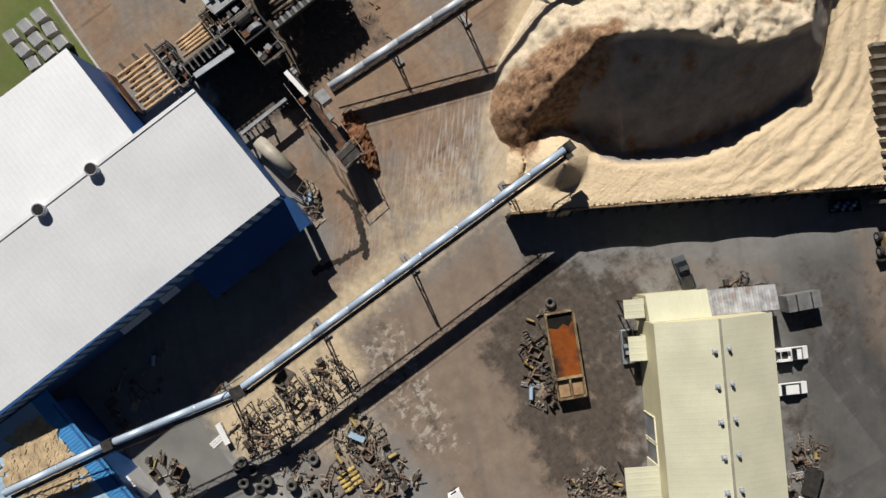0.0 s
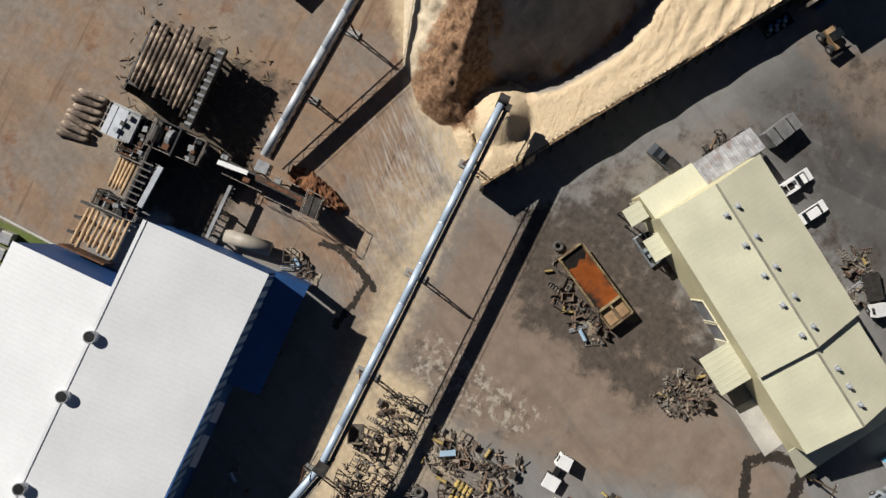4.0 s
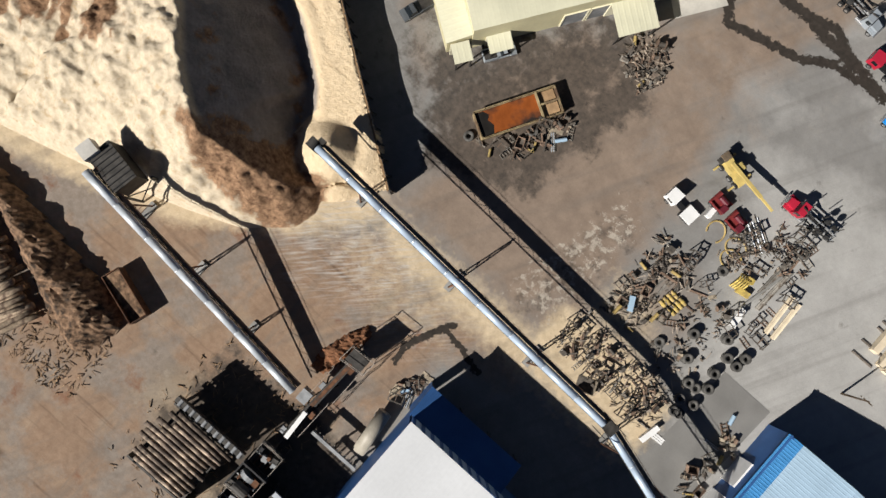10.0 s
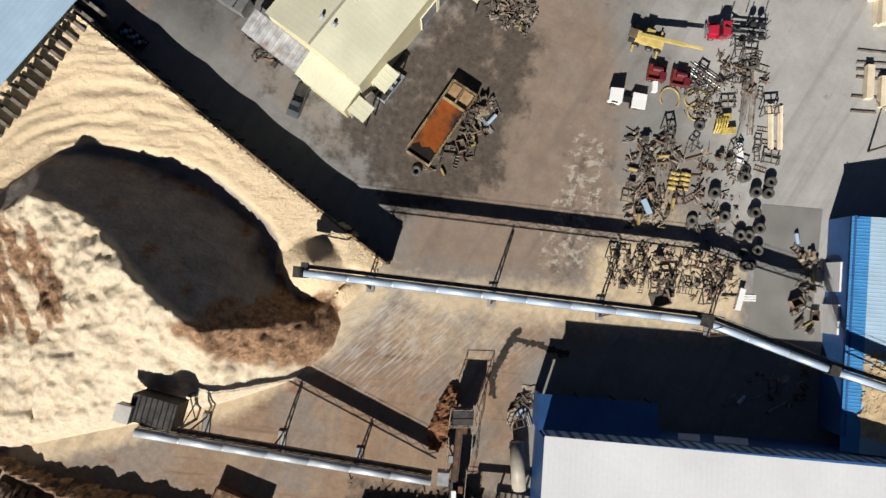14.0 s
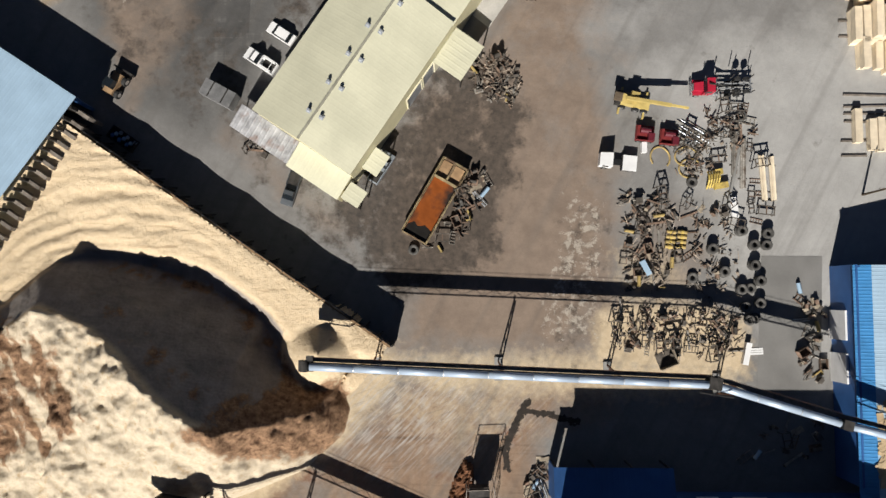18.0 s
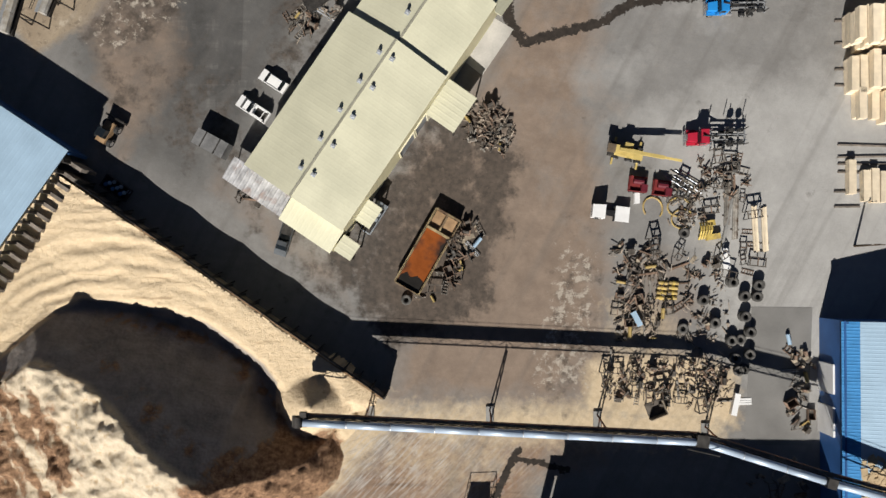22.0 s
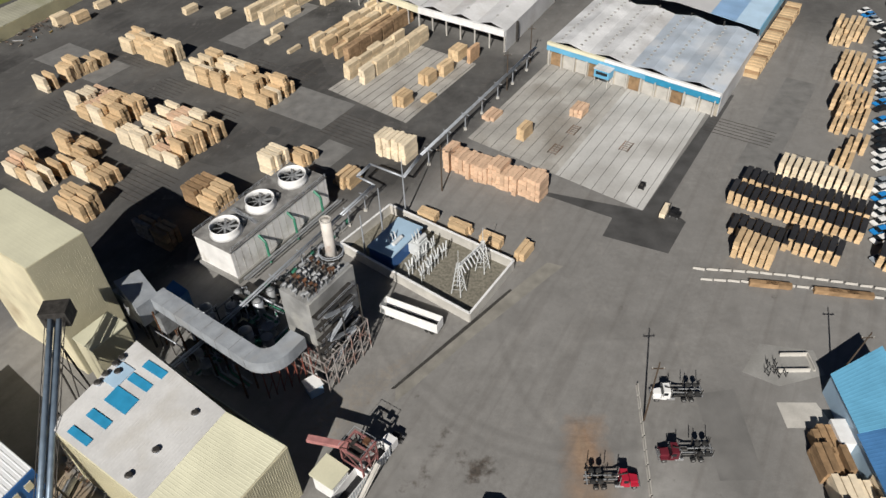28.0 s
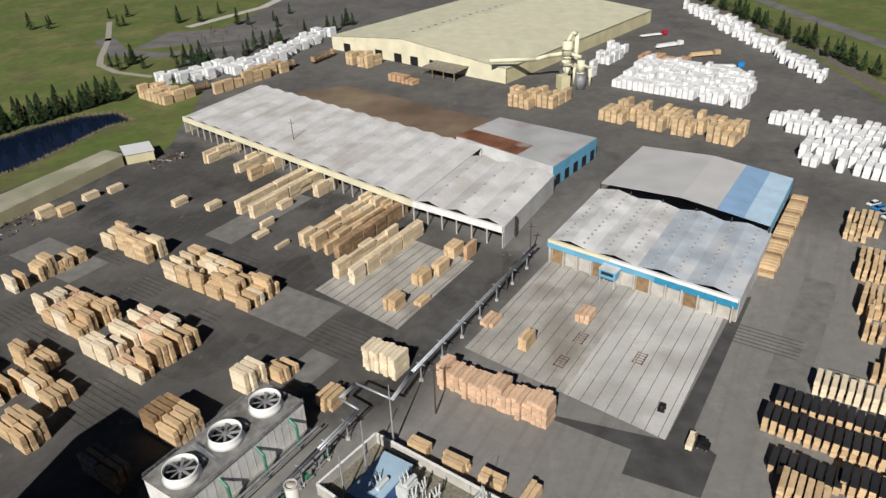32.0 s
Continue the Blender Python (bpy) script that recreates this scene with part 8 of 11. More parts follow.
# steelwork round the debarker
random.seed(4)
PALE_RAIL = mat("worn_pale_handrail", (0.34, 0.30, 0.26), 0.6, 0.1, var=0.25, scale=1.0, rnd=0.2)
for k, (x0, x1, y0, y1, z0) in enumerate(((2.4, 6.6, -57.6, -53.4, 6.2), (2.6, 6.4, -53.2, -49.6, 6.0), (7.0, 9.6, -61.8, -57.2, 5.0), (8.6, 15.8, -57.4, -54.8, 5.4), (15.6, 18.0, -62.4, -55.4, 3.6), (3.0, 7.4, -61.0, -58.0, 5.2))):
    fr = thing("roller_machine", label="dark steel machine frame with rollers, drives and pale handrails", category="machine", group="debarker frames")
    nx_, ny_ = max(2, round((x1 - x0) / 2.0)), max(2, round((y1 - y0) / 2.0))
    for i in range(nx_ + 1):
        for j in (0, ny_):
            part("column", Geo().box(x0 + (x1 - x0) * i / nx_, y0 + (y1 - y0) * j / ny_, 0, 0.22, 0.22, z0), STEEL, fr)
        part("girder", Geo().beam((x0 + (x1 - x0) * i / nx_, y0, z0), (x0 + (x1 - x0) * i / nx_, y1, z0), 0.2, 0.3), (STEEL, RUST, STEEL)[i % 3], fr)
    for j in range(ny_ + 1):
        y = y0 + (y1 - y0) * j / ny_
        part("girder", Geo().beam((x0, y, z0), (x1, y, z0), 0.2, 0.3), (STEEL, GREY_STEEL)[j % 2], fr)
    nr = int((x1 - x0) / 0.62)
    for i in range(nr):
        x = x0 + 0.4 + 0.62 * i
        if (i + k) % 3:
            part("roller", Geo().tube((x, y0 + 0.3, z0 + 0.1), (x, y0 + 0.3 + (y1 - y0) * 0.42, z0 + 0.1), 0.16, 8), (GREY_STEEL, STEEL, RUST)[(i + k) % 3], fr)
    for i in range(5):
        x, y = random.uniform(x0 + 0.4, x1 - 0.4), random.uniform((y0 + y1) / 2, y1 - 0.4)
        part("drive_unit", Geo().box(x, y, z0 + 0.1, random.uniform(0.4, 1.0), random.uniform(0.4, 0.9), random.uniform(0.4, 1.1), random.uniform(0, 0.4)).tube((x - 0.1, y - 0.6, z0 + 0.4), (x - 0.1, y + 0.4, z0 + 0.4), 0.2, 8), (GREY_STEEL, STEEL, RUST, BLACK)[i % 4], fr)
    part("plate", Geo().box((x0 + x1) / 2, (y0 + y1) / 2, z0 - 0.75, x1 - x0, y1 - y0, 0.1), STEEL, fr)
    hr = Geo()
    cs = [(x0, y0), (x1, y0), (x1, y1), (x0, y1)]
    for (xa, ya), (xb, yb) in list(zip(cs, cs[1:] + cs[:1]))[k % 2:k % 2 + 3]:
        for z_ in (0.55, 1.1):
            hr.beam((xa, ya, z0 + z_), (xb, yb, z0 + z_), 0.07)
        for q in range(4):
            hr.beam((xa + (xb - xa) * q / 3, ya + (yb - ya) * q / 3, z0), (xa + (xb - xa) * q / 3, ya + (yb - ya) * q / 3, z0 + 1.1), 0.06)
    part("handrail", hr, PALE_RAIL, fr)
hs = thing("debarker", label="dark steel debarker with ring drive and added shade-casting plates", category="machine")
# tall thin plates added only to cast the dark shadow beside the debarker
part("side_plate", Geo().box(9.6, -56.4, 0, 13.0, 0.25, 7.4).box(4.6, -53.4, 0, 4.4, 0.25, 7.6).box(2.4, -55.4, 0, 0.25, 4.4, 6.8), BLACK, hs)
part("ring_drive", Geo().tube((3.4, -56.6, 7.2), (5.8, -56.6, 7.2), 0.9, 14), STEEL, hs)
part("ring", Geo().tube((4.3, -55.0, 6.6), (4.3, -54.3, 6.6), 1.3, 16), GREY_STEEL, hs)
part("drive_cover", Geo().box(5.6, -54.6, 6.6, 1.2, 1.0, 0.8), RUST, hs)
flm = thing("flume_trough", label="long low slatted trough between the debarker and the hall", category="machine")
part("trough", Geo().beam((7.0, -44.7, 3.4), (15.6, -44.7, 3.4), 0.5, 0.6), GREY_STEEL, flm)
for i in range(12):
    part("slat", Geo().box(7.3 + 0.72 * i, -44.4, 3.3, 0.2, 0.8, 0.12), PALE_RAIL, flm)
for x in (7.4, 11.2, 15.2):
    part("leg", Geo().box(x, -44.7, 0, 0.3, 0.3, 3.2), STEEL, flm)
tr1 = thing("log_trough", label="bright galvanised log trough feeding the saw hall", category="machine")
part("trough", Geo().beam((15.2, -54.0, 8.0), (8.6, -53.6, 8.0), 0.8, 0.4), GALV, tr1, "shiny galvanised trough")
for i in range(8):
    part("arm", Geo().beam((9 + 0.95 * i, -54.6, 8.1), (9 + 0.95 * i, -56.6, 7.6), 0.22), STEEL, tr1)
for i in range(9):
    log(PEELED, 21.4 + random.uniform(-0.4, 0.4), -62.4 + 0.8 * i, 3.9, 180 + random.uniform(-2, 2), "pale peeled log on the infeed deck", "peeled logs on the infeed deck")
for i in range(5):
    log(PEELED, 12.0 + random.uniform(-0.3, 0.3), -61.0 + 0.56 * i, 4.2, random.uniform(-2, 2), "pale peeled log on the infeed deck", "peeled logs on the infeed deck")
idk = thing("infeed_deck", label="steel infeed deck carrying peeled logs beside the hall", category="log deck")
for x in (18.4, 20.8, 23.2):
    part("skid", Geo().box(x, -60.6, 3.1, 0.4, 7.0, 0.45), STEEL, idk)
    for y in (-63.6, -57.6):
        part("leg", Geo().box(x, y, 0, 0.35, 0.35, 3.1), STEEL, idk)
part("side_plate", Geo().box(25.6, -60.6, 0, 0.3, 7.4, 3.8), RUST, idk)
for i in range(7):
    log(THICK, 3.2 + 1.15 * i, -70.4 + random.uniform(-0.5, 0.5), 0.5, 90 + random.uniform(-9, 9), "short bark-covered log lying on the ground", "loose logs on the ground")
# bark outfeed
out_ = thing("bark_outfeed", label="dark outfeed conveyor with guard rails over a bark heap", category="conveyor")
part("bed", Geo().beam((4.2, -47.4, 4.6), (4.6, -32.4, 4.6), 1.0, 0.5), STEEL, out_)
part("belt", Geo().beam((4.3, -41.6, 4.9), (4.6, -32.8, 4.9), 0.55, 0.1), RUST, out_)
part("skirt", Geo().beam((3.75, -47.0, 3.0), (4.1, -32.6, 3.0), 0.08, 2.8).beam((4.75, -47.0, 3.0), (5.1, -32.6, 3.0), 0.08, 2.8), STEEL, out_)
part("white_chute", Geo().beam((4.6, -47.3, 5.6), (4.3, -42.6, 5.6), 0.7, 0.35), WHITE, out_, "white sheet-metal chute")
part("junction_house", Geo().box(2.6, -41.0, 3.6, 1.7, 1.9, 2.4), GREY_STEEL, out_)
for k, t in enumerate((0.05, 0.35, 0.65, 0.95)):
    y = -47 + 14.4 * t
    part("leg", Geo().beam((3.4, y, 0), (3.8, y, 4.4), 0.2).beam((5.4, y, 0), (5.0, y, 4.4), 0.2), STEEL, out_)
    part("drive_unit", Geo().box(5.3 if k % 2 else 3.5, y - 0.6, 4.3, 0.7, 1.0, 0.8), (GREY_STEEL, RUST)[k % 2], out_)
gr = Geo()
for xs_, ya, yb in ((2.9, -41.0, -35.0), (5.9, -46.0, -39.6), (6.4, -39.0, -33.8)):
    for z_ in (5.2, 5.8):
        gr.beam((xs_, ya, z_), (xs_ + 0.1, yb, z_), 0.07)
    for q in range(5):
        gr.beam((xs_, ya + (yb - ya) * q / 4, 4.3), (xs_, ya + (yb - ya) * q / 4, 5.8), 0.06)
for z_ in (5.2, 6.4):
    gr.beam((2.8, -33.4, z_), (7.0, -33.0, z_), 0.07).beam((7.0, -33.0, z_), (7.1, -30.6, z_), 0.07).beam((7.1, -30.6, z_), (3.0, -30.8, z_), 0.07).beam((3.0, -30.8, z_), (2.8, -33.4, z_), 0.07)
for x_, y_ in ((2.8, -33.4), (7.0, -33.0), (7.1, -30.6), (3.0, -30.8)):
    gr.beam((x_, y_, 0), (x_, y_, 6.4), 0.1)
part("guard_rail", gr, PALE_RAIL, out_)
part("head_unit", Geo().box(4.9, -32.0, 1.6, 3.0, 2.0, 3.9).tube((3.9, -32.6, 4.9), (5.4, -32.6, 4.9), 0.4, 10), STEEL, out_)


def heap(name, pts, h, material, label, category, seed, step=0.34, rough=1.1):
    xs, ys_ = [p[0] for p in pts], [p[1] for p in pts]
    X, Y = np.meshgrid(np.arange(min(xs) - 1, max(xs) + 1, step), np.arange(min(ys_) - 1, max(ys_) + 1, step))
    d = np.where(inside(X, Y, pts), to_line(X, Y, pts, True), -0.2)
    Z = h * np.tanh(np.maximum(d, 0) / max(1.0, 0.45 * d.max())) - 0.05
    Z = Z + np.where(d > 0.3, (fbm(X, Y, 0.4, seed, 4) + 0.35 * fbm(X, Y, 1.7, seed, 3)) * rough, 0)
    kp = d > -0.1
    ix = np.full(X.shape, -1)
    ix[kp] = np.arange(kp.sum())
    okk = kp[:-1, :-1] & kp[:-1, 1:] & kp[1:, 1:] & kp[1:, :-1]
    f = np.stack([ix[:-1, :-1], ix[:-1, 1:], ix[1:, 1:], ix[1:, :-1]], -1)[okk]
    m_ = bpy.data.meshes.new(name)
    m_.from_pydata(np.stack([X[kp], Y[kp], Z[kp]], -1).tolist(), [], f.tolist())
    m_.materials.append(material)
    return tagged(new(name, m_), label, category, kind="stuff")


BARK_MULCH = mat("bark_mulch", (0.25, 0.155, 0.095), 0.95, var=0.45, scale=1.2, fine=7, bump=0.12, col2=(0.05, 0.035, 0.025))
RED_BARK = mat("red_bark", (0.22, 0.10, 0.05), 0.95, var=0.35, scale=1.0, fine=6, bump=0.06)
heap("bark_heap", [(0.2, -38.6), (2.6, -38.0), (4.4, -33), (4.4, -28.2), (2.6, -27.4), (0.8, -31), (-0.6, -36)], 1.3, RED_BARK, "heap of reddish bark under the outfeed", "bark", 3.0)
heap("bark_pile", [(-80, -38), (-66, -43.5), (-56, -46.8), (-48, -47.6), (-40, -48.6), (-33, -49.5), (-27, -50.5), (-25, -53), (-26, -58), (-28, -61), (-34, -59.2), (-40, -56.8), (-46, -54.4), (-56, -50.4), (-66, -46.6), (-80, -41)], 4.2, BARK_MULCH, "long dark brown ridge of bark and trimmings", "bark", 7.0, 0.5, 0.9)
random.seed(61)
PILE_LOGS = log_meshes(mat("weathered_log", (0.40, 0.31, 0.22), 0.9, var=0.3, scale=1.5, fine=8, rnd=0.4, col2=(0.16, 0.11, 0.08), patch=0.4), (10.4, 9.6, 8.8), 0.5)
for k in range(3):
    for i in range(33 - k):
        t = (i + 0.5 * k) / 33
        log(PILE_LOGS, -70.0 + 33.0 * t + random.uniform(-0.4, 0.4), -51.2 - 13.4 * t + random.uniform(-0.9, 0.9), 0.5 + 0.88 * k, 66 + random.uniform(-4, 4), "weathered log in the long stack beside the bark", "stacked logs", random.uniform(-1.5, 1.5))
sticks = Geo()
for i in range(760):
    x, y = random.uniform(-48, -24), random.uniform(-68, -56)
    if i > 500:
        x, y = random.uniform(-14, 8), random.uniform(-70, -44)
    z = 0.15
    a, L = random.uniform(0, 3.14), random.uniform(0.25, 1.3)
    sticks.beam((x, y, z), (x + L * math.cos(a), y + L * math.sin(a), z + random.uniform(-0.1, 0.4)), random.uniform(0.05, 0.13))
solid("wood_debris", sticks, mat("splintered_wood", (0.30, 0.20, 0.12), 0.9, var=0.4, scale=0.3), "scattered splinters and broken branches on the dirt", "debris", kind="stuff")


def open_box(name, x, y, deg, L, W, H, material, label, t=0.12, inner=BLACK):
    b = thing(name, x, y, 0, deg, label, "container")
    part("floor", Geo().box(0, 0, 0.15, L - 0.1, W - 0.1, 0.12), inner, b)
    for s in (-1, 1):
        part("side", Geo().box(0, s * (W - t) / 2, 0, L, t, H), material, b)
        part("end", Geo().box(s * (L - t) / 2, 0, 0, t, W - 2 * t, H), material, b)
    return b


open_box("skip", -27.9, -48.6, -17, 8.4, 2.9, 2.3, RUST, "rusty brown open skip half full of bark", inner=BARK_MULCH)
solid("bark_load", Geo().prism([(-4.0, -1.25), (3.9, -1.25), (3.9, 1.25), (-4.0, 1.25)], 0.3, [1.9, 1.2, 1.3, 2.0]), BARK_MULCH, "loose brown bark filling the rusty skip", "bark", at=pose(-27.9, -48.6, 0, 0, 0, -17))
open_box("skip", -47.2, 57.5, 33, 4.6, 4.0, 1.7, RUST, "rusty open skip with scrap inside, dark within")
tank = thing("settling_tank", -2.0, 12.6, 0, 60.6, "yellow-edged open steel tank full of rust-orange water", "tank")
TL, TWd, TH = 13.4, 4.2, 1.9
TANKM = mat("yellow_cream_steel", (0.40, 0.31, 0.17), 0.7, var=0.3, scale=0.6, col2=(0.13, 0.08, 0.05), patch=0.5)
for s in (-1, 1):
    part("side", Geo().box(0, s * TWd / 2, 0, TL, 0.14, TH).box(0, s * (TWd / 2 + 0.1), TH - 0.18, TL, 0.2, 0.18), TANKM, tank)
    part("end", Geo().box(s * TL / 2, 0, 0, 0.14, TWd, TH), TANKM, tank)
part("water", Geo().box(-1.6, 0, 0.2, TL - 3.6, TWd - 0.2, 1.2), mat("rusty_water", (0.30, 0.085, 0.022), 0.15, var=0.2, scale=0.35, fine=1.5, col2=(0.035, 0.028, 0.024), patch=0.75), tank, "rust-orange water with black scum")
part("partition", Geo().box(3.4, 0, 0, 0.2, TWd, TH), TANKM, tank)
part("cover", Geo().box(5.0, 1.05, 1.1, 2.8, 1.8, 0.2), LUMBER_OLD, tank)
part("cover", Geo().box(5.0, -1.05, 1.1, 2.8, 1.8, 0.2), LUMBER_OLD, tank)
part("scum", Geo().prism([(-6.5, -1.9), (-4.6, -1.9), (-4.2, -0.6), (-4.9, 0.4), (-4.4, 1.2), (-5.2, 1.9), (-6.5, 1.9)], 1.38, 1.42), mat("black_scum", (0.02, 0.018, 0.016), 0.35, var=0.2), tank, "black oily scum on the water")
part("cross_bar", Geo().box(6.6, 0, 1.66, 0.3, TWd, 0.25).box(4.9, 0, 1.68, 3.2, 0.3, 0.2).box(3.4, 0, 1.88, 0.4, TWd, 0.1), TANKM, tank)
oil_tank = thing("fuel_tank", 13.9, -39.2, 0, 97, "long cream cylindrical tank on saddles beside the hall", "tank")
part("shell", Geo().tube((-3.6, 0, 1.8), (3.6, 0, 1.8), 1.1, 18), mat("dull_cream_tank", (0.38, 0.345, 0.285), 0.5, var=0.15), oil_tank, smooth=True)
for i in (-2.2, 2.2):
    part("saddle", Geo().box(i, 0, 0, 0.5, 2.2, 0.9), CONCRETE, oil_tank)


# ---- vehicles ----
def wheel_set(parent, xs, half, r=0.5, w=0.32):
    for x in xs:
        for s in (-1, 1):
            wh_ = part("wheel", Geo().tube((x, s * half - w / 2, r), (x, s * half + w / 2, r), r, 12), RUBBER, parent)
            part("rim", Geo().tube((x, s * (half + w / 2 - 0.02), r), (x, s * (half + w / 2 + 0.03), r), r * 0.55, 10), CHROME, wh_)


def log_truck(paint, word):
    """A tractor with its log trailer folded on its back; it faces its own +x."""
    t = thing("log_truck", 0, 0, 0, 0, "parked " + word + " log truck carrying its folded trailer", "truck", "parked log trucks")
    part("chassis", Geo().box(-0.6, 0.42, 0.75, 8.6, 0.14, 0.3).box(-0.6, -0.42, 0.75, 8.6, 0.14, 0.3), BLACK, t)
    g = Geo()
    g.add([(1.1, -1.15, 0.7), (2.7, -1.15, 0.7), (2.7, 1.15, 0.7), (1.1, 1.15, 0.7), (1.15, -1.1, 2.9), (2.35, -1.05, 2.9), (2.35, 1.05, 2.9), (1.15, 1.1, 2.9)], ((3, 2, 1, 0), (4, 5, 6, 7), (0, 1, 5, 4), (1, 2, 6, 5), (2, 3, 7, 6), (3, 0, 4, 7)))
    cab = part("cab", g, paint, t)
    part("windscreen", Geo().add([(2.66, -1.0, 1.85), (2.66, 1.0, 1.85), (2.40, 0.95, 2.75), (2.40, -0.95, 2.75)], ((0, 1, 2, 3),)), GLASS, cab)
    for s in (-1, 1):
        part("side_window", Geo().box(1.95, s * 1.13, 1.9, 0.8, 0.06, 0.75), GLASS, cab)
        part("mirror", Geo().box(2.5, s * 1.35, 2.0, 0.1, 0.3, 0.5), CHROME, cab)
        part("exhaust", Geo().tube((0.95, s * 0.95, 0.9), (0.95, s * 0.95, 3.5), 0.1, 8), CHROME, t)
        part("fuel_tank", Geo().tube((0.2, s * 0.95, 0.75), (1.7, s * 0.95, 0.75), 0.34, 10), CHROME, t)
    g = Geo()
    g.add([(2.7, -0.75, 0.8), (4.2, -0.7, 0.8), (4.2, 0.7, 0.8), (2.7, 0.75, 0.8), (2.7, -0.75, 1.95), (4.1, -0.6, 1.7), (4.1, 0.6, 1.7), (2.7, 0.75, 1.95)], ((3, 2, 1, 0), (4, 5, 6, 7), (0, 1, 5, 4), (1, 2, 6, 5), (2, 3, 7, 6), (3, 0, 4, 7)))
    hood = part("hood", g, paint, t)
    part("grille", Geo().box(4.22, 0, 0.9, 0.06, 1.1, 0.8), CHROME, hood)
    part("bumper", Geo().box(4.4, 0, 0.45, 0.25, 2.3, 0.4), CHROME, t)
    for s in (-1, 1):
        part("fender", Geo().box(3.5, s * 1.0, 0.95, 1.4, 0.45, 0.3), paint, t)
    wheel_set(t, (3.5, -1.6, -2.95), 1.05)
    part("bunk", Geo().box(-2.2, 0, 1.1, 0.3, 2.5, 0.3).box(-2.2, -1.2, 1.3, 0.14, 0.12, 2.2).box(-2.2, 1.2, 1.3, 0.14, 0.12, 2.2), STEEL, t)
    tr_ = part("trailer_frame", Geo().box(-2.2, 0.4, 1.9, 5.6, 0.14, 0.25).box(-2.2, -0.4, 1.9, 5.6, 0.14, 0.25).box(-4.6, 0, 1.9, 0.2, 2.4, 0.25).box(-3.6, 0, 1.9, 0.2, 2.2, 0.25), GREY_STEEL, t, "folded grey trailer frame")
    for x in (-2.4, -3.7):
        for s in (-1, 1):
            part("trailer_wheel", Geo().tube((x, s * 1.0 - 0.2, 2.5), (x, s * 1.0 + 0.2, 2.5), 0.5, 12), RUBBER, tr_)
    for x in (-1.4, -4.4):
        for s in (-1, 1):
            part("stake", Geo().beam((x, s * 1.15, 2.1), (x, s * 1.25, 4.0), 0.12), STEEL, tr_)
    part("reach_pole", Geo().tube((-0.4, 0, 2.3), (2.2, 0, 3.25), 0.12, 8), STEEL, tr_)
    return t


TRUCKS = [(RED, "red", [(31.5, 93.7, 1), (44.0, 60.6, 181), (43.0, 30.9, 180)]), (MAROON, "maroon", [(30.3, 75.6, -4), (44.6, 98.7, 180)]), (GREEN, "green", [(31.0, 82.0, -4)]), (SILVER, "silver-grey", [(28.6, 68.9, -4), (27.8, 61.4, -5)]), (WHITE, "white", [(46.0, 111.3, 178)]), (TRUCK_BLUE, "bright blue", [(42.8, 74.2, 181), (46.2, 51.8, 181)]), (TEAL, "teal", [(42.2, 70.8, 181)])]
for paint, word, spots in TRUCKS:
    first = log_truck(paint, word)
    first.matrix_basis = pose(*spots[0][:2], 0, 0, 0, spots[0][2])
    for x, y, a in spots[1:]:
        copy_thing(first, pose(x, y, 0, 0, 0, a))


def truck(name, x, y, deg, paint, label, bed=None, bed_h=0.5, L=6.2):
    t = thing(name, x, y, 0, deg, label, "truck")
    part("chassis", Geo().box(0, 0, 0.7, L, 0.9, 0.3), BLACK, t)
    cab = part("cab", Geo().prism([(L / 2 - 2.0, -1.1), (L / 2, -1.0), (L / 2, 1.0), (L / 2 - 2.0, 1.1)], 0.7, [2.6, 2.3, 2.3, 2.6]), paint, t)
    part("windscreen", Geo().box(L / 2 - 0.1, 0, 1.6, 0.25, 1.8, 0.65), GLASS, cab)
    for s in (-1, 1):
        part("side_window", Geo().box(L / 2 - 1.0, s * 1.06, 1.6, 1.0, 0.06, 0.7), GLASS, cab)
    if bed:
        part("bed", Geo().box(-1.2, 0, 1.0, L - 2.6, 2.4, bed_h), bed, t)
    wheel_set(t, (L / 2 - 1.0, -L / 2 + 1.9, -L / 2 + 0.8), 1.0)
    return t


truck("tractor_unit", 36.8, 57.2, 180, RED, "red tractor unit parked without a trailer", None)
tk = truck("flatbed_truck", 26.8, 18.9, 174, WHITE, "white cab-over truck with a white rear deck", None, L=6.0)
part("rear_deck", Geo().box(-1.9, 0, 1.0, 2.2, 2.4, 0.35), WHITE, tk)
truck("tractor_unit", 8.6, 68.4, -33, SILVER, "silver tractor unit beside the box trailer", GREY_STEEL, 1.0)
truck("tractor_unit", -19.0, 53.6, 35, WHITE, "white truck cab parked behind the workshop", STEEL, 0.6, 7.0)
DULL_RED = mat("dull_red_steel", (0.25, 0.035, 0.035), 0.6, var=0.3, col2=(0.12, 0.03, 0.03))
for x, y in ((31.2, 23.5), (35.0, 22.9)):
    b = thing("red_trailer", x, y, 0, -7, "small red-edged trailer with a dark empty bed", "trailer", "red trailers")
    part("bed", Geo().box(0, 0, 0.7, 2.9, 2.5, 0.3), DULL_RED, b)
    part("rail", Geo().box(0, -1.2, 1.0, 2.8, 0.12, 0.5), DULL_RED, b)
    part("end_rail", Geo().box(-1.3, 0, 1.0, 0.1, 2.2, 0.4), DULL_RED, b)
    part("winch", Geo().tube((-0.8, 0.4, 1.4), (0.8, 0.4, 1.4), 0.5, 10).box(0.9, -0.6, 1.0, 1.0, 1.2, 0.9), MAROON, b)
    wheel_set(b, (-0.8, 0.8), 1.15)
SCRAP_BROWN = mat("greasy_brown_cover", (0.16, 0.12, 0.08), 0.7, var=0.3)
crane = thing("truck_crane", 28.8, 28.6, 0, -12, "yellow mobile crane with its boom lowered", "crane")
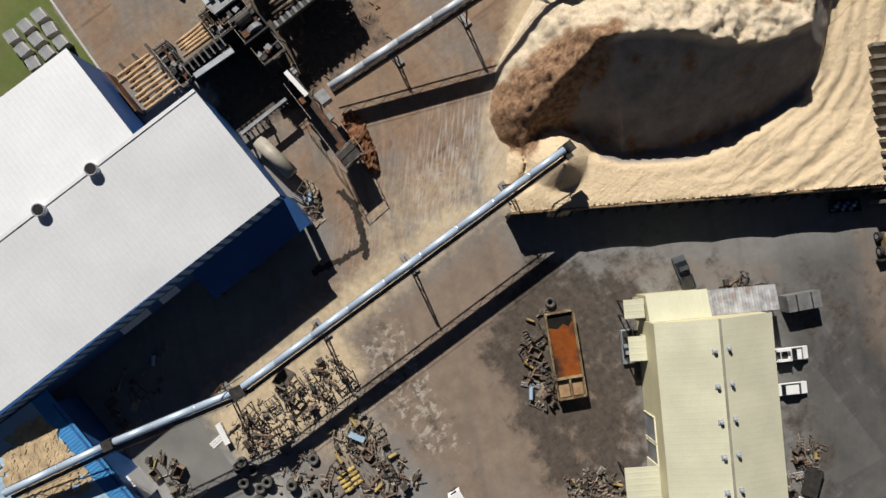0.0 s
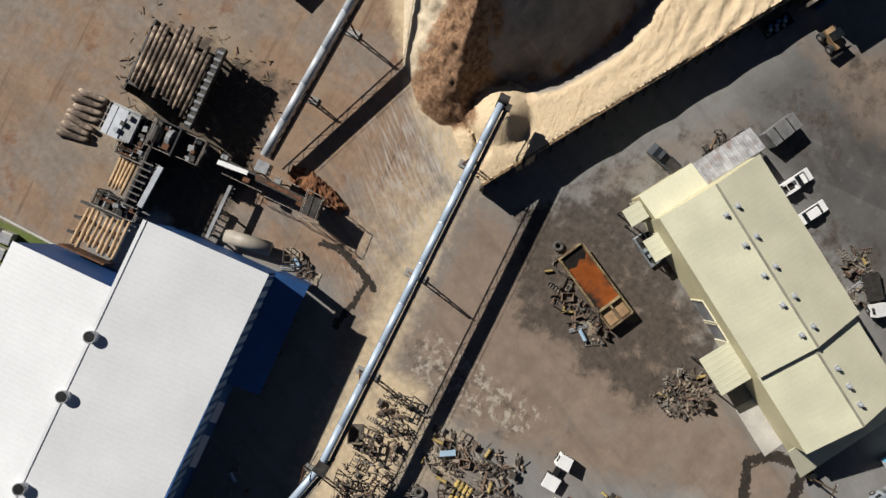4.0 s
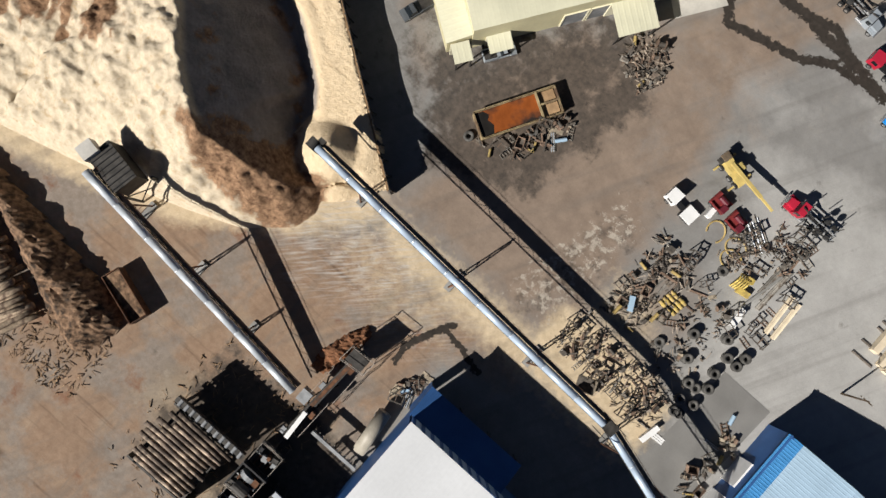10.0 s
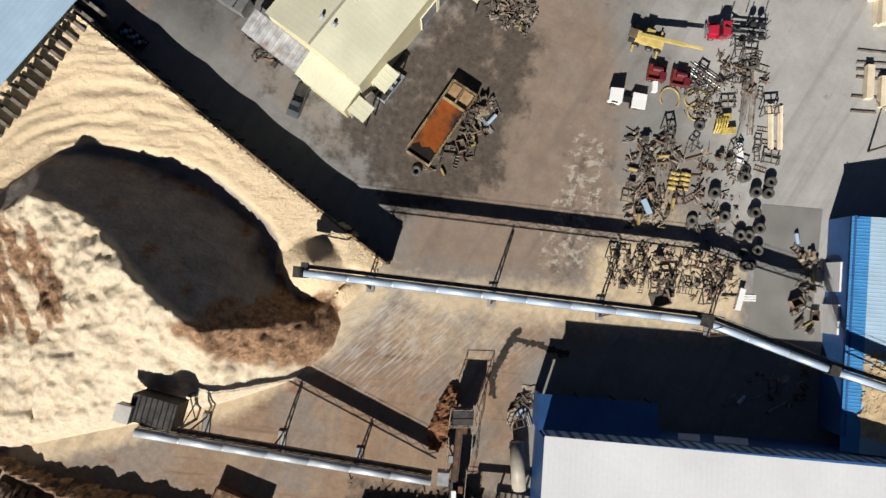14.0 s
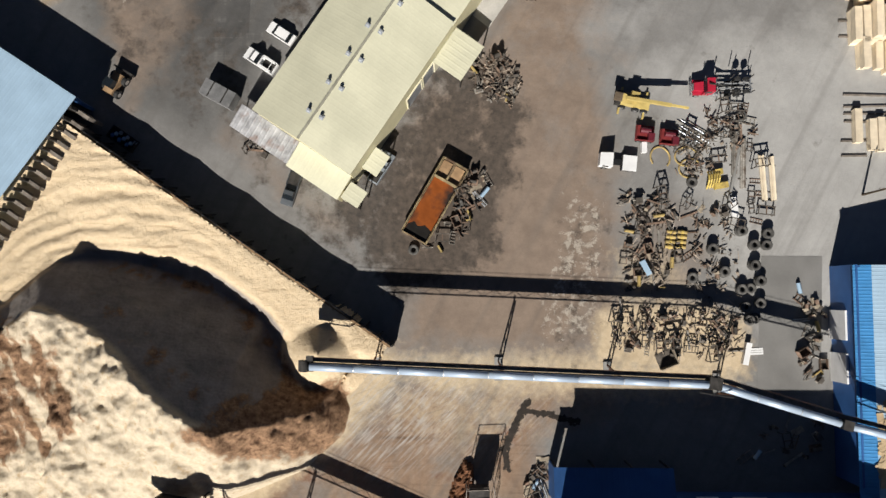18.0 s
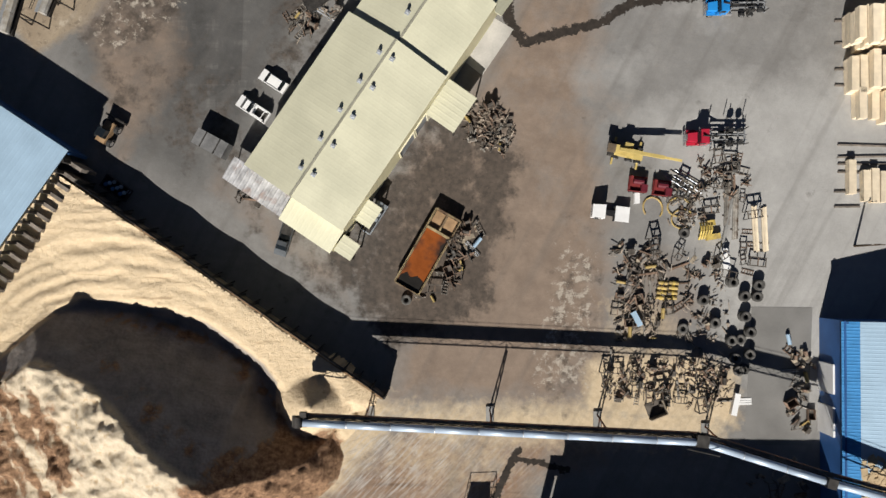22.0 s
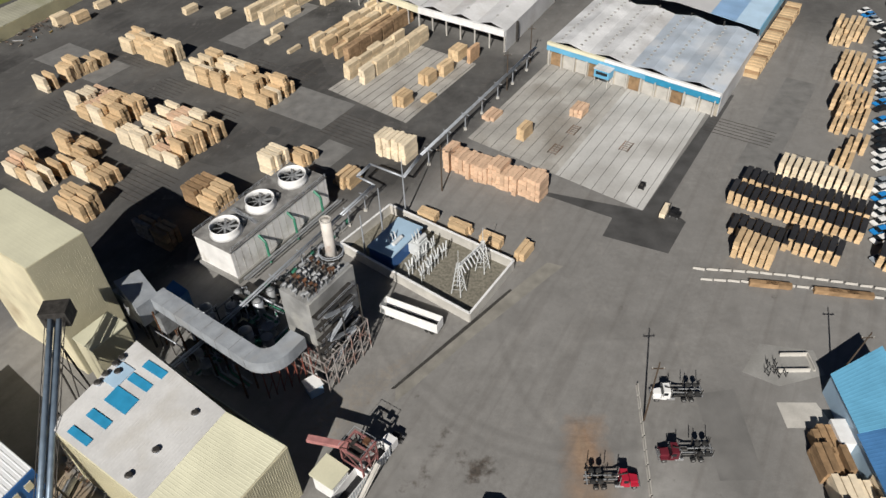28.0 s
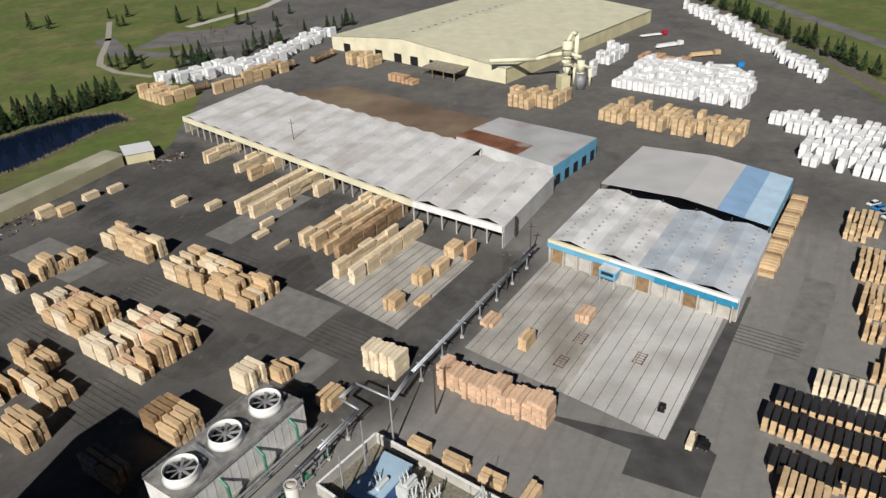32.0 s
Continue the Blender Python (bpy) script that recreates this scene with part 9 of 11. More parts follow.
part("carrier", Geo().box(0.6, 0, 0.8, 5.2, 1.5, 0.45), YELLOW, crane)
part("turret", Geo().box(-0.6, 0, 1.25, 2.2, 1.5, 1.0), YELLOW, crane)
part("counterweight", Geo().box(-2.0, 0, 1.3, 0.9, 2.2, 1.0), STEEL, crane)
cc = part("cabin", Geo().box(0.5, 0.9, 1.25, 1.3, 0.8, 1.4), YELLOW, crane)
part("window", Geo().box(1.17, 0.9, 1.8, 0.05, 0.65, 0.7), GLASS, cc)
part("engine_cover", Geo().box(-2.1, 0, 2.25, 1.3, 1.3, 0.4), SCRAP_BROWN, crane)
bm_ = part("boom", Geo().beam((-0.8, 0, 2.6), (6.0, 0, 3.6), 0.5, 0.55), YELLOW, crane)
part("boom_tip", Geo().beam((6.0, 0, 3.6), (8.6, 0, 3.95), 0.32, 0.35), YELLOW, bm_)
part("outrigger", Geo().box(-1.4, 0, 0.5, 0.3, 4.4, 0.3).box(2.6, 0, 0.5, 0.3, 4.4, 0.3), YELLOW, crane)
wheel_set(crane, (-1.0, 1.2, 2.6), 1.0, 0.6)


def car(name, paint, label, L=4.7, W=1.85, pickup=False):
    c = thing(name, 0, 0, 0, 0, label, "car", "parked cars")
    h = 0.95 if pickup else 0.85
    prof = [(-L / 2, 0.35), (L / 2, 0.35), (L / 2, 0.7), (L / 2 - 0.9, h), (-L / 2 + 0.1, h), (-L / 2, 0.75)]
    n = len(prof)
    g = Geo().add([(x, -W / 2, z) for x, z in prof] + [(x, W / 2, z) for x, z in prof], [tuple(range(n)), tuple(range(n, 2 * n))[::-1]] + [(i, n + i, n + (i + 1) % n, (i + 1) % n) for i in range(n)])
    body = part("body", g, paint, c)
    x0, x1 = (0.1, L / 2 - 1.2) if pickup else (-L / 2 + 0.5, L / 2 - 1.3)
    top = 1.75 if pickup else 1.45
    part("cabin", Geo().add([(x0, -W * 0.45, h), (x1 + 0.3, -W * 0.45, h), (x1 + 0.3, W * 0.45, h), (x0, W * 0.45, h), (x0 + 0.35, -W * 0.38, top), (x1 - 0.4, -W * 0.38, top), (x1 - 0.4, W * 0.38, top), (x0 + 0.35, W * 0.38, top)], ((4, 5, 6, 7), (0, 1, 5, 4), (1, 2, 6, 5), (2, 3, 7, 6), (3, 0, 4, 7))), GLASS, body)
    part("roof_panel", Geo().box((x0 + x1) / 2, 0, top - 0.02, x1 - x0 - 0.8, W * 0.78, 0.06), paint, body)
    if pickup:
        part("load_bed", Geo().box(-L / 2 + 1.2, 0, 0.96, 2.0, W - 0.3, 0.02), STEEL, body)
        for s in (-1, 1):
            part("bed_side", Geo().box(-L / 2 + 1.2, s * (W / 2 - 0.06), 0.9, 2.3, 0.12, 0.4), paint, body)
    wheel_set(c, (L / 2 - 0.9, -L / 2 + 0.9), W / 2 - 0.12, 0.34, 0.22)
    return c


car("sedan", WHITE, "white saloon car parked by the workshop").matrix_basis = pose(-27.0, 39.7, 0, 0, 0, 147)
p1 = car("pickup_truck", WHITE, "white pickup with tools on its load bed", 5.6, 2.0, True)
p1.matrix_basis = pose(-30.2, 35.2, 0, 0, 0, 147)
part("tool_rack", Geo().box(-1.4, -0.8, 1.2, 2.2, 0.35, 0.5).box(-1.4, 0.8, 1.2, 2.2, 0.35, 0.5).box(-0.5, 0, 1.9, 0.1, 1.9, 0.1).box(-2.2, 0, 1.9, 0.1, 1.9, 0.1), WHITE, p1)
car("pickup_truck", mat("dark_grey_paint", (0.10, 0.11, 0.12), 0.35, 0.3), "dark grey pickup truck beside the retaining wall", 5.6, 2.0, True).matrix_basis = pose(-24.8, 14.5, 0, 0, 0, 252)
car("pickup_truck", SILVER, "silver pickup parked under the lean-to", 5.4, 1.9, True).matrix_basis = pose(-10.6, 17.9, 0, 0, 0, 58)
random.seed(9)
paints = [WHITE, TRUCK_BLUE, SILVER, WHITE, BLACK, WHITE, BLACK, SILVER, MAROON]
protos = [car("sedan", p, "parked saloon car by the east fence") for p in paints]
for i, pr in enumerate(protos):
    pr.matrix_basis = pose(150.0, 274 - 3.2 * i, 0, 0, 0, 200)
for i in range(34):
    y = 250 - 3.1 * i
    if i % 9 == 5:
        continue
    copy_thing(random.choice(protos), pose(145.2 - 0.44 * (250 - y), y, 0, 0, 0, 200 + random.uniform(-4, 4)))
bt = thing("box_trailer", 1.9, 68.4, 0, -33.5, "short white box trailer behind the workshop", "trailer")
part("box", Geo().box(0, 0, 1.1, 8.0, 2.6, 2.5), WHITE, bt)
part("skirt", Geo().box(0, -1.32, 0.9, 8.0, 0.06, 1.4), SKY_BLUE, bt)
wheel_set(bt, (-3.0, -1.9), 1.1)
cw = thing("covered_wagon", 6.9, 78.6, 0, 61.5, "long white covered trailer with a ridged roof and grey straps", "trailer")
part("body", Geo().box(0, 0, 0.8, 17.2, 5.0, 2.9), WHITE, cw)
part("roof", Geo().ribs((-8.7, -2.7, 3.7), (8.7, -2.7, 3.7), (8.7, 0, 4.5), (-8.7, 0, 4.5), 4.3, 0.04).ribs((-8.7, 2.7, 3.7), (8.7, 2.7, 3.7), (8.7, 0, 4.5), (-8.7, 0, 4.5), 4.3, 0.04), WHITE, cw)
for x in (-4.6, 0.4, 4.6):
    part("strap", Geo().beam((x, -2.75, 3.78), (x, 0, 4.6), 0.5, 0.06).beam((x, 2.75, 3.78), (x, 0, 4.6), 0.5, 0.06), GREY_STEEL, cw)
wheel_set(cw, (-6.6, -5.4, 6.0), 2.3)
gbx = thing("box_container", -36.4, 29.4, 0, -28, "grey dented steel container beside the workshop", "container")
part("box", Geo().box(0, 0, 0.2, 5.4, 2.6, 2.5), mat("dull_grey_container", (0.20, 0.20, 0.20), 0.6, var=0.25), gbx)
part("lid_bar", Geo().box(-1.2, 0, 2.7, 0.2, 2.6, 0.1).box(1.2, 0, 2.7, 0.2, 2.6, 0.1), STEEL, gbx)
dz = thing("bulldozer", -53.4, 31.2, 0, 60, "dusty brown loader parked in the shade by the chip shed", "loader")
part("body", Geo().box(0, 0, 0.7, 3.6, 1.6, 1.2), LUMBER_OLD, dz)
part("cabin", Geo().box(-0.3, 0, 1.9, 1.4, 1.4, 1.3), GLASS, dz)
part("blade", Geo().box(2.6, 0, 0.2, 0.3, 3.4, 1.2), STEEL, dz)
wheel_set(dz, (-1.2, 1.2), 1.1, 0.75, 0.6)
bn = open_box("drum_bin", -52.0, 22.4, 0 - 34, 4.6, 2.2, 1.2, STEEL, "open bin of crushed blue drums in the wall's shade")
for i in range(9):
    part("drum", Geo().tube((-1.9 + 0.47 * i, -0.6 + 0.55 * (i % 3), 0.35), (-1.6 + 0.47 * i, -0.3 + 0.5 * (i % 3), 1.0 + 0.2 * (i % 2)), 0.3, 10), (BLUE_ROOF, PALE_BLUE, SILVER)[i % 3], bn)
# chip truck under its loading tower by the mill
ld = thing("chip_bin", -16.4, 93.4, 0, 57, "cream-roofed white ribbed chip bin beside the mill", "bin")
part("body", Geo().prism([(-2.0, -2.2), (2.0, -2.2), (2.0, 2.2), (-2.0, 2.2)], 0.4, 4.8), WHITE, ld)
for i in range(9):
    part("rib", Geo().box(-1.8 + 0.45 * i, -2.26, 0.4, 0.14, 0.12, 4.3), WHITE, ld)
part("roof", Geo().prism([(-2.3, -2.5), (2.3, -2.5), (2.3, 2.5), (-2.3, 2.5)], 4.8, [5.0, 5.0, 5.5, 5.5]), CREAM_ROOF, ld)
MAROON_STEEL = mat("faded_maroon_steel", (0.30, 0.13, 0.125), 0.65, var=0.25, scale=0.8, col2=(0.16, 0.09, 0.08))
lt_ = thing("loading_tower", -11.6, 96.6, 0, 57, "faded maroon steel loading tower with a long pink boom", "loader")
for i in (-2.0, 0.0, 2.0):
    for j in (-2.2, 2.2):
        part("column", Geo().box(i, j, 0, 0.24, 0.24, 8.0), MAROON_STEEL, lt_)
    part("cross_beam", Geo().beam((i, -2.2, 7.9), (i, 2.2, 7.9), 0.3).beam((i, -2.2, 4.4), (i, 2.2, 4.4), 0.22).beam((i, -2.2, 4.5), (i, 2.2, 7.8), 0.14), MAROON_STEEL, lt_)
for j in (-2.2, 2.2):
    part("side_beam", Geo().beam((-2.2, j, 7.9), (2.2, j, 7.9), 0.3).beam((-2.2, j, 4.4), (2.2, j, 4.4), 0.22).beam((-2.0, j, 0.4), (2.0, j, 4.3), 0.12).beam((2.0, j, 4.5), (-2.0, j, 7.8), 0.12), MAROON_STEEL, lt_)
part("hopper", Geo().box(-0.4, 0.2, 5.2, 2.2, 2.4, 1.8), STEEL, lt_)
part("drive_unit", Geo().box(1.2, -1.0, 8.0, 1.1, 0.9, 0.8), RUST, lt_)
part("screw_motor", Geo().tube((-1.0, 0.8, 8.3), (0.6, 0.8, 8.3), 0.35, 9), STEEL, lt_)
part("handrail", Geo().beam((-2.2, -2.3, 9.0), (2.2, -2.3, 9.0), 0.06).beam((-2.2, 2.3, 9.0), (2.2, 2.3, 9.0), 0.06).beam((2.2, -2.3, 9.0), (2.2, 2.3, 9.0), 0.06), GALV, lt_)
boom_ = part("boom", Geo().beam((-0.8, 1.6, 7.4), (-3.8, 8.0, 8.4), 1.1, 0.9), mat("faded_pink_steel", (0.44, 0.20, 0.19), 0.6, var=0.2), lt_, "faded pink enclosed boom")
part("stair", Geo().beam((-6.0, -3.5, 0.2), (0.6, -3.5, 4.4), 0.9, 0.18).beam((-6.0, -3.95, 1.2), (0.6, -3.95, 5.4), 0.07).beam((-6.0, -3.05, 1.2), (0.6, -3.05, 5.4), 0.07), PALE_CONC, lt_, "pale access stair with handrails")
ctk = thing("chip_truck", -10.6, 95.4, 0, 57, "white-cabbed chip truck with two ribbed open trailers under the tower", "truck")
for x0_, x1_ in ((-7.8, -1.2), (-0.2, 5.2)):
    tb = part("trailer_box", Geo().box((x0_ + x1_) / 2, -1.25, 1.0, x1_ - x0_, 0.1, 2.6).box((x0_ + x1_) / 2, 1.25, 1.0, x1_ - x0_, 0.1, 2.6).box(x0_, 0, 1.0, 0.1, 2.6, 2.6).box(x1_, 0, 1.0, 0.1, 2.6, 2.6), WHITE, ctk, "white ribbed open trailer")
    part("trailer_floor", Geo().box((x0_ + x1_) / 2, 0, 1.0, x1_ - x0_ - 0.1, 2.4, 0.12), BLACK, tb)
    for i in range(int((x1_ - x0_) / 0.6)):
        part("rib", Geo().box(x0_ + 0.3 + 0.6 * i, -1.34, 1.0, 0.12, 0.1, 2.5).box(x0_ + 0.3 + 0.6 * i, 1.34, 1.0, 0.12, 0.1, 2.5), SILVER, tb)
part("chassis", Geo().box(0.6, 0, 0.7, 16.5, 0.9, 0.28), BLACK, ctk)
cabt = part("cab", Geo().prism([(5.8, -1.15), (7.6, -1.1), (7.6, 1.1), (5.8, 1.15)], 0.8, [2.9, 2.8, 2.8, 2.9]), WHITE, ctk)
part("windscreen", Geo().box(7.62, 0, 1.9, 0.08, 1.9, 0.75), GLASS, cabt)
part("hood", Geo().prism([(7.6, -0.8), (9.3, -0.75), (9.3, 0.75), (7.6, 0.8)], 0.8, [1.95, 1.7, 1.7, 1.95]), BLACK, ctk)
part("bumper", Geo().box(9.45, 0, 0.45, 0.25, 2.3, 0.4), CHROME, ctk)
wheel_set(ctk, (-6.8, -5.6, 1.2, 3.6, 8.5), 1.05)
yf = thing("forklift", 11.0, 55.3, 0, 250, "small yellow forklift parked at the workshop door", "forklift")
part("body", Geo().box(-0.4, 0, 0.4, 1.9, 1.1, 0.8), YELLOW, yf)
part("counterweight", Geo().box(-1.4, 0, 0.4, 0.5, 1.1, 1.0), BLACK, yf)
part("guard", Geo().box(-0.3, 0, 2.0, 1.1, 1.0, 0.06).box(-0.8, 0.45, 1.2, 0.07, 0.07, 0.8).box(-0.8, -0.45, 1.2, 0.07, 0.07, 0.8).box(0.2, 0.45, 1.2, 0.07, 0.07, 0.8).box(0.2, -0.45, 1.2, 0.07, 0.07, 0.8), BLACK, yf)
part("mast", Geo().box(0.7, -0.35, 0.2, 0.1, 0.1, 2.2).box(0.7, 0.35, 0.2, 0.1, 0.1, 2.2).box(1.2, -0.3, 0.1, 1.0, 0.12, 0.06).box(1.2, 0.3, 0.1, 1.0, 0.12, 0.06), STEEL, yf)
wheel_set(yf, (-1.2, 0.3), 0.5, 0.32, 0.22)
hutp = thing("small_shed", -22.6, 113.6, 0, 35, "small white and blue hut by the boiler", "shed")
part("wall", Geo().box(0, 0, 0, 2.8, 2.8, 2.6), PALE_BLUE, hutp)
part("roof", Geo().box(0, 0, 2.6, 3.2, 3.2, 0.2), WHITE, hutp)
fl = thing("forklift", 57.4, 164.4, 0, 150, "dark forklift carrying a pale pack of lumber", "forklift")
part("body", Geo().box(-1.0, 0, 0.5, 2.6, 1.6, 1.0), BLACK, fl)
part("mast", Geo().box(0.6, -0.5, 0.3, 0.15, 0.15, 3.2).box(0.6, 0.5, 0.3, 0.15, 0.15, 3.2), STEEL, fl)
part("guard", Geo().box(-0.9, 0, 2.3, 1.6, 1.4, 0.1).box(-1.6, 0.6, 1.4, 0.1, 0.1, 0.9).box(-1.6, -0.6, 1.4, 0.1, 0.1, 0.9), BLACK, fl)
part("load", Geo().box(1.6, 0, 0.4, 1.4, 4.8, 1.2), LUMBER_PALE, fl)
wheel_set(fl, (-1.8, 0.0), 0.8, 0.4, 0.3)
tg = thing("tow_tractor", 52.6, 175.6, 0, 60, "small black tow tractor on the concrete apron", "tractor")
part("body", Geo().box(0, 0, 0.4, 2.4, 1.3, 0.8), BLACK, tg)
part("seat", Geo().box(-0.6, 0, 1.2, 0.6, 0.7, 0.5), STEEL, tg)
wheel_set(tg, (-0.7, 0.7), 0.65, 0.35, 0.25)
for k, (x, y, c_) in enumerate(((135.5, 518, RED), (138.0, 490, WHITE), (152, 467, LUMBER), (156, 443, TRUCK_BLUE))):
    t = thing("lorry", x, y, 0, (18, 22, 12, -10)[k], "long flatbed lorry waiting in the shipping yard", "lorry", "lorries in the shipping yard")
    part("trailer", Geo().box(-2, 0, 1.0, 15, 2.5, 0.4).box(-2, 0, 1.4, 13, 2.3, 1.3 if k in (1, 2) else 0.3), WRAP if k != 2 else LUMBER, t)
    part("cab", Geo().box(8.0, 0, 0.7, 3.2, 2.4, 2.5), c_, t)
    wheel_set(t, (8.5, 4.5, -7, -8.2), 1.1)


# ---- scrap yard ----
SCR_RUST = mat("dull_rusty_scrap", (0.27, 0.185, 0.135), 0.9, 0.05, var=0.35, scale=1.2, col2=(0.07, 0.055, 0.045), rnd=0.4)
SCR_GREY = mat("dull_grey_scrap", (0.36, 0.335, 0.295), 0.7, 0.2, var=0.3, scale=1.0, col2=(0.12, 0.085, 0.06), rnd=0.4)
SCR_DARK = mat("greasy_dark_scrap", (0.15, 0.13, 0.11), 0.7, 0.2, var=0.35, scale=1.0, rnd=0.4)
SCR_TAN = mat("weathered_scrap_wood", (0.38, 0.32, 0.24), 0.9, var=0.25, scale=1.0, rnd=0.3)
SCR_YEL = mat("faded_yellow_scrap", (0.46, 0.34, 0.13), 0.7, var=0.25, scale=1.0, col2=(0.20, 0.14, 0.08), patch=0.4, rnd=0.25)


def scrap_protos():
    """Kinds of scrap: a name, a label and parts, each a mesh."""
    out = []
    rr = random.Random(2)

    def add(name, label, n, *parts):
        out.extend([(name, label, [(pn, geo.mesh(pn, m_)) for pn, geo, m_ in parts])] * n)

    def bx(*a):
        return Geo().box(*a)

    def tb(*a):
        return Geo().tube(*a)

    for m_ in (SCR_RUST, SCR_GREY):
        add("steel_ladder", "rusty ladder-like steel frame lying in the scrap", 1, ("side_rail", bx(0, -0.45, 0, 2.6, 0.1, 0.16), m_), ("side_rail", bx(0, 0.45, 0, 2.6, 0.1, 0.16), m_), *[("rung", bx(-1.1 + 0.55 * i, 0, 0.03, 0.09, 0.82, 0.1), m_) for i in range(5)])
        add("steel_girder", "dull steel girder lying on the ground", 1, ("flange", bx(0, 0, 0.18, 2.8, 0.26, 0.05), m_), ("flange", bx(0, 0, 0, 2.8, 0.26, 0.05), m_), ("web", bx(0, 0, 0.05, 2.8, 0.05, 0.13), m_))
        add("old_motor", "discarded machine base with a dark motor", 1, ("base", bx(0, 0, 0, 1.5, 0.9, 0.22), m_), ("motor", tb((-0.5, 0.1, 0.5), (0.5, 0.1, 0.5), 0.28, 10), SCR_DARK), ("terminal_box", bx(0.1, -0.3, 0.22, 0.35, 0.25, 0.4), m_))
        add("scrap_heap", "low heap of bent bars and machine scrap", 2, *[("bar", Geo().beam((rr.uniform(-1.1, -0.2), rr.uniform(-0.8, 0.8), rr.uniform(0.05, 0.3)), (rr.uniform(0.2, 1.1), rr.uniform(-0.8, 0.8), rr.uniform(0.1, 0.6)), rr.uniform(0.06, 0.16)), rr.choice((m_, SCR_DARK, SCR_RUST))) for i in range(5)], ("lump", bx(0.1, 0, 0, 0.8, 0.6, 0.3, 0.5), SCR_DARK))
        add("scrap_pile", "pile of dark machine scrap on the ground", 1, *[("block", bx(rr.uniform(-0.8, 0.8), rr.uniform(-0.6, 0.6), 0, rr.uniform(0.3, 1.0), rr.uniform(0.2, 0.5), rr.uniform(0.15, 0.6), rr.uniform(0, 3.1)), rr.choice((m_, SCR_DARK, SCR_TAN))) for i in range(5)])
    for s_ in (SCR_GREY, SCR_TAN):
        add("scrap_heap", "low heap of bent bars and machine scrap", 2, *[("bar", Geo().beam((rr.uniform(-1.1, -0.2), rr.uniform(-0.8, 0.8), rr.uniform(0.05, 0.3)), (rr.uniform(0.2, 1.1), rr.uniform(-0.8, 0.8), rr.uniform(0.1, 0.6)), rr.uniform(0.06, 0.2)), rr.choice((s_, SCR_DARK, SCR_RUST))) for i in range(6)])
    for hh in (0.55, 1.15):
        add("machine_stand", "dark steel machine frame standing on short legs", 2, *[("rail", bx(0, yy, hh, 2.2, 0.12, 0.14), SCR_DARK) for yy in (-0.55, 0.55)], *[("crossbar", bx(xx, 0, hh, 0.12, 1.0, 0.12), SCR_DARK if xx else SCR_RUST) for xx in (-1.0, 0, 1.0)], *[("leg", bx(xx, yy, 0, 0.12, 0.12, hh), SCR_DARK) for xx in (-1.0, 1.0) for yy in (-0.55, 0.55)])
    add("steel_pipe", "grey steel pipe lying on the ground", 1, ("pipe", tb((-1.6, 0, 0.18), (1.6, 0, 0.18), 0.18, 10, None, False), SCR_GREY), ("flange", tb((-1.65, 0, 0.18), (-1.58, 0, 0.18), 0.26, 10), SCR_RUST))
    add("spare_roller", "faded yellow conveyor roller on its axle", 1, ("drum", tb((-0.7, 0, 0.25), (0.7, 0, 0.25), 0.24, 10), SCR_YEL), ("axle", tb((-0.95, 0, 0.25), (0.95, 0, 0.25), 0.08, 6), SCR_DARK))
    add("cable_drum", "rusty winding drum standing among scrap", 1, ("core", tb((-0.5, 0, 0.6), (0.5, 0, 0.6), 0.35, 10), SCR_DARK), ("disc", tb((-0.6, 0, 0.6), (-0.5, 0, 0.6), 0.6, 12), SCR_RUST), ("disc", tb((0.5, 0, 0.6), (0.6, 0, 0.6), 0.6, 12), SCR_RUST))
    add("spare_gearbox", "dark greasy gearbox on a steel base", 2, ("housing", bx(0, 0, 0.15, 0.9, 0.7, 0.6), SCR_DARK), ("base", bx(0, 0, 0, 1.2, 0.9, 0.15), SCR_GREY), ("shaft", tb((-0.8, 0.1, 0.5), (0.8, 0.1, 0.5), 0.1, 8), SCR_GREY))
    add("steel_crate", "open steel crate with small scrap inside", 1, ("floor", bx(0, 0, 0, 1.5, 1.1, 0.08), SCR_DARK), ("side", bx(0, 0.52, 0.08, 1.5, 0.06, 0.6), SCR_RUST), ("side", bx(0, -0.52, 0.08, 1.5, 0.06, 0.6), SCR_RUST), ("end", bx(0.72, 0, 0.08, 0.06, 0.98, 0.6), SCR_RUST), ("end", bx(-0.72, 0, 0.08, 0.06, 0.98, 0.6), SCR_RUST))
    add("plywood_sheet", "weathered plywood sheet lying on the ground", 1, ("sheet", bx(0, 0, 0, 1.8, 0.9, 0.06), SCR_TAN), ("offcut", bx(0.3, 0.1, 0.06, 1.0, 0.6, 0.05, 0.3), SCR_TAN))
    add("lifting_boom", "faded yellow loader boom lying on the ground", 1, ("beam", bx(0, 0, 0, 2.2, 0.32, 0.3), SCR_YEL), ("arm", bx(-0.9, 0.45, 0, 0.28, 0.9, 0.3), SCR_YEL), ("pin", tb((0.9, -0.3, 0.3), (0.9, 0.3, 0.3), 0.12, 8), SCR_DARK))
    add("gas_cylinder", "small faded blue steel cylinder lying down", 1, ("shell", tb((-0.8, 0, 0.28), (0.8, 0, 0.28), 0.28, 12), PALE_BLUE), ("neck", tb((0.8, 0, 0.28), (1.0, 0, 0.28), 0.12, 8), SCR_DARK))
    add("pipe_bundle", "bundle of bright steel pipes", 1, *[("pipe", tb((-2.0, -0.36 + 0.24 * i, 0.1), (2.0, -0.36 + 0.24 * i + 0.08, 0.1), 0.1, 8), GALV if i % 2 else SCR_GREY) for i in range(4)])
    return out


SCRAP = scrap_protos()
random.seed(42)


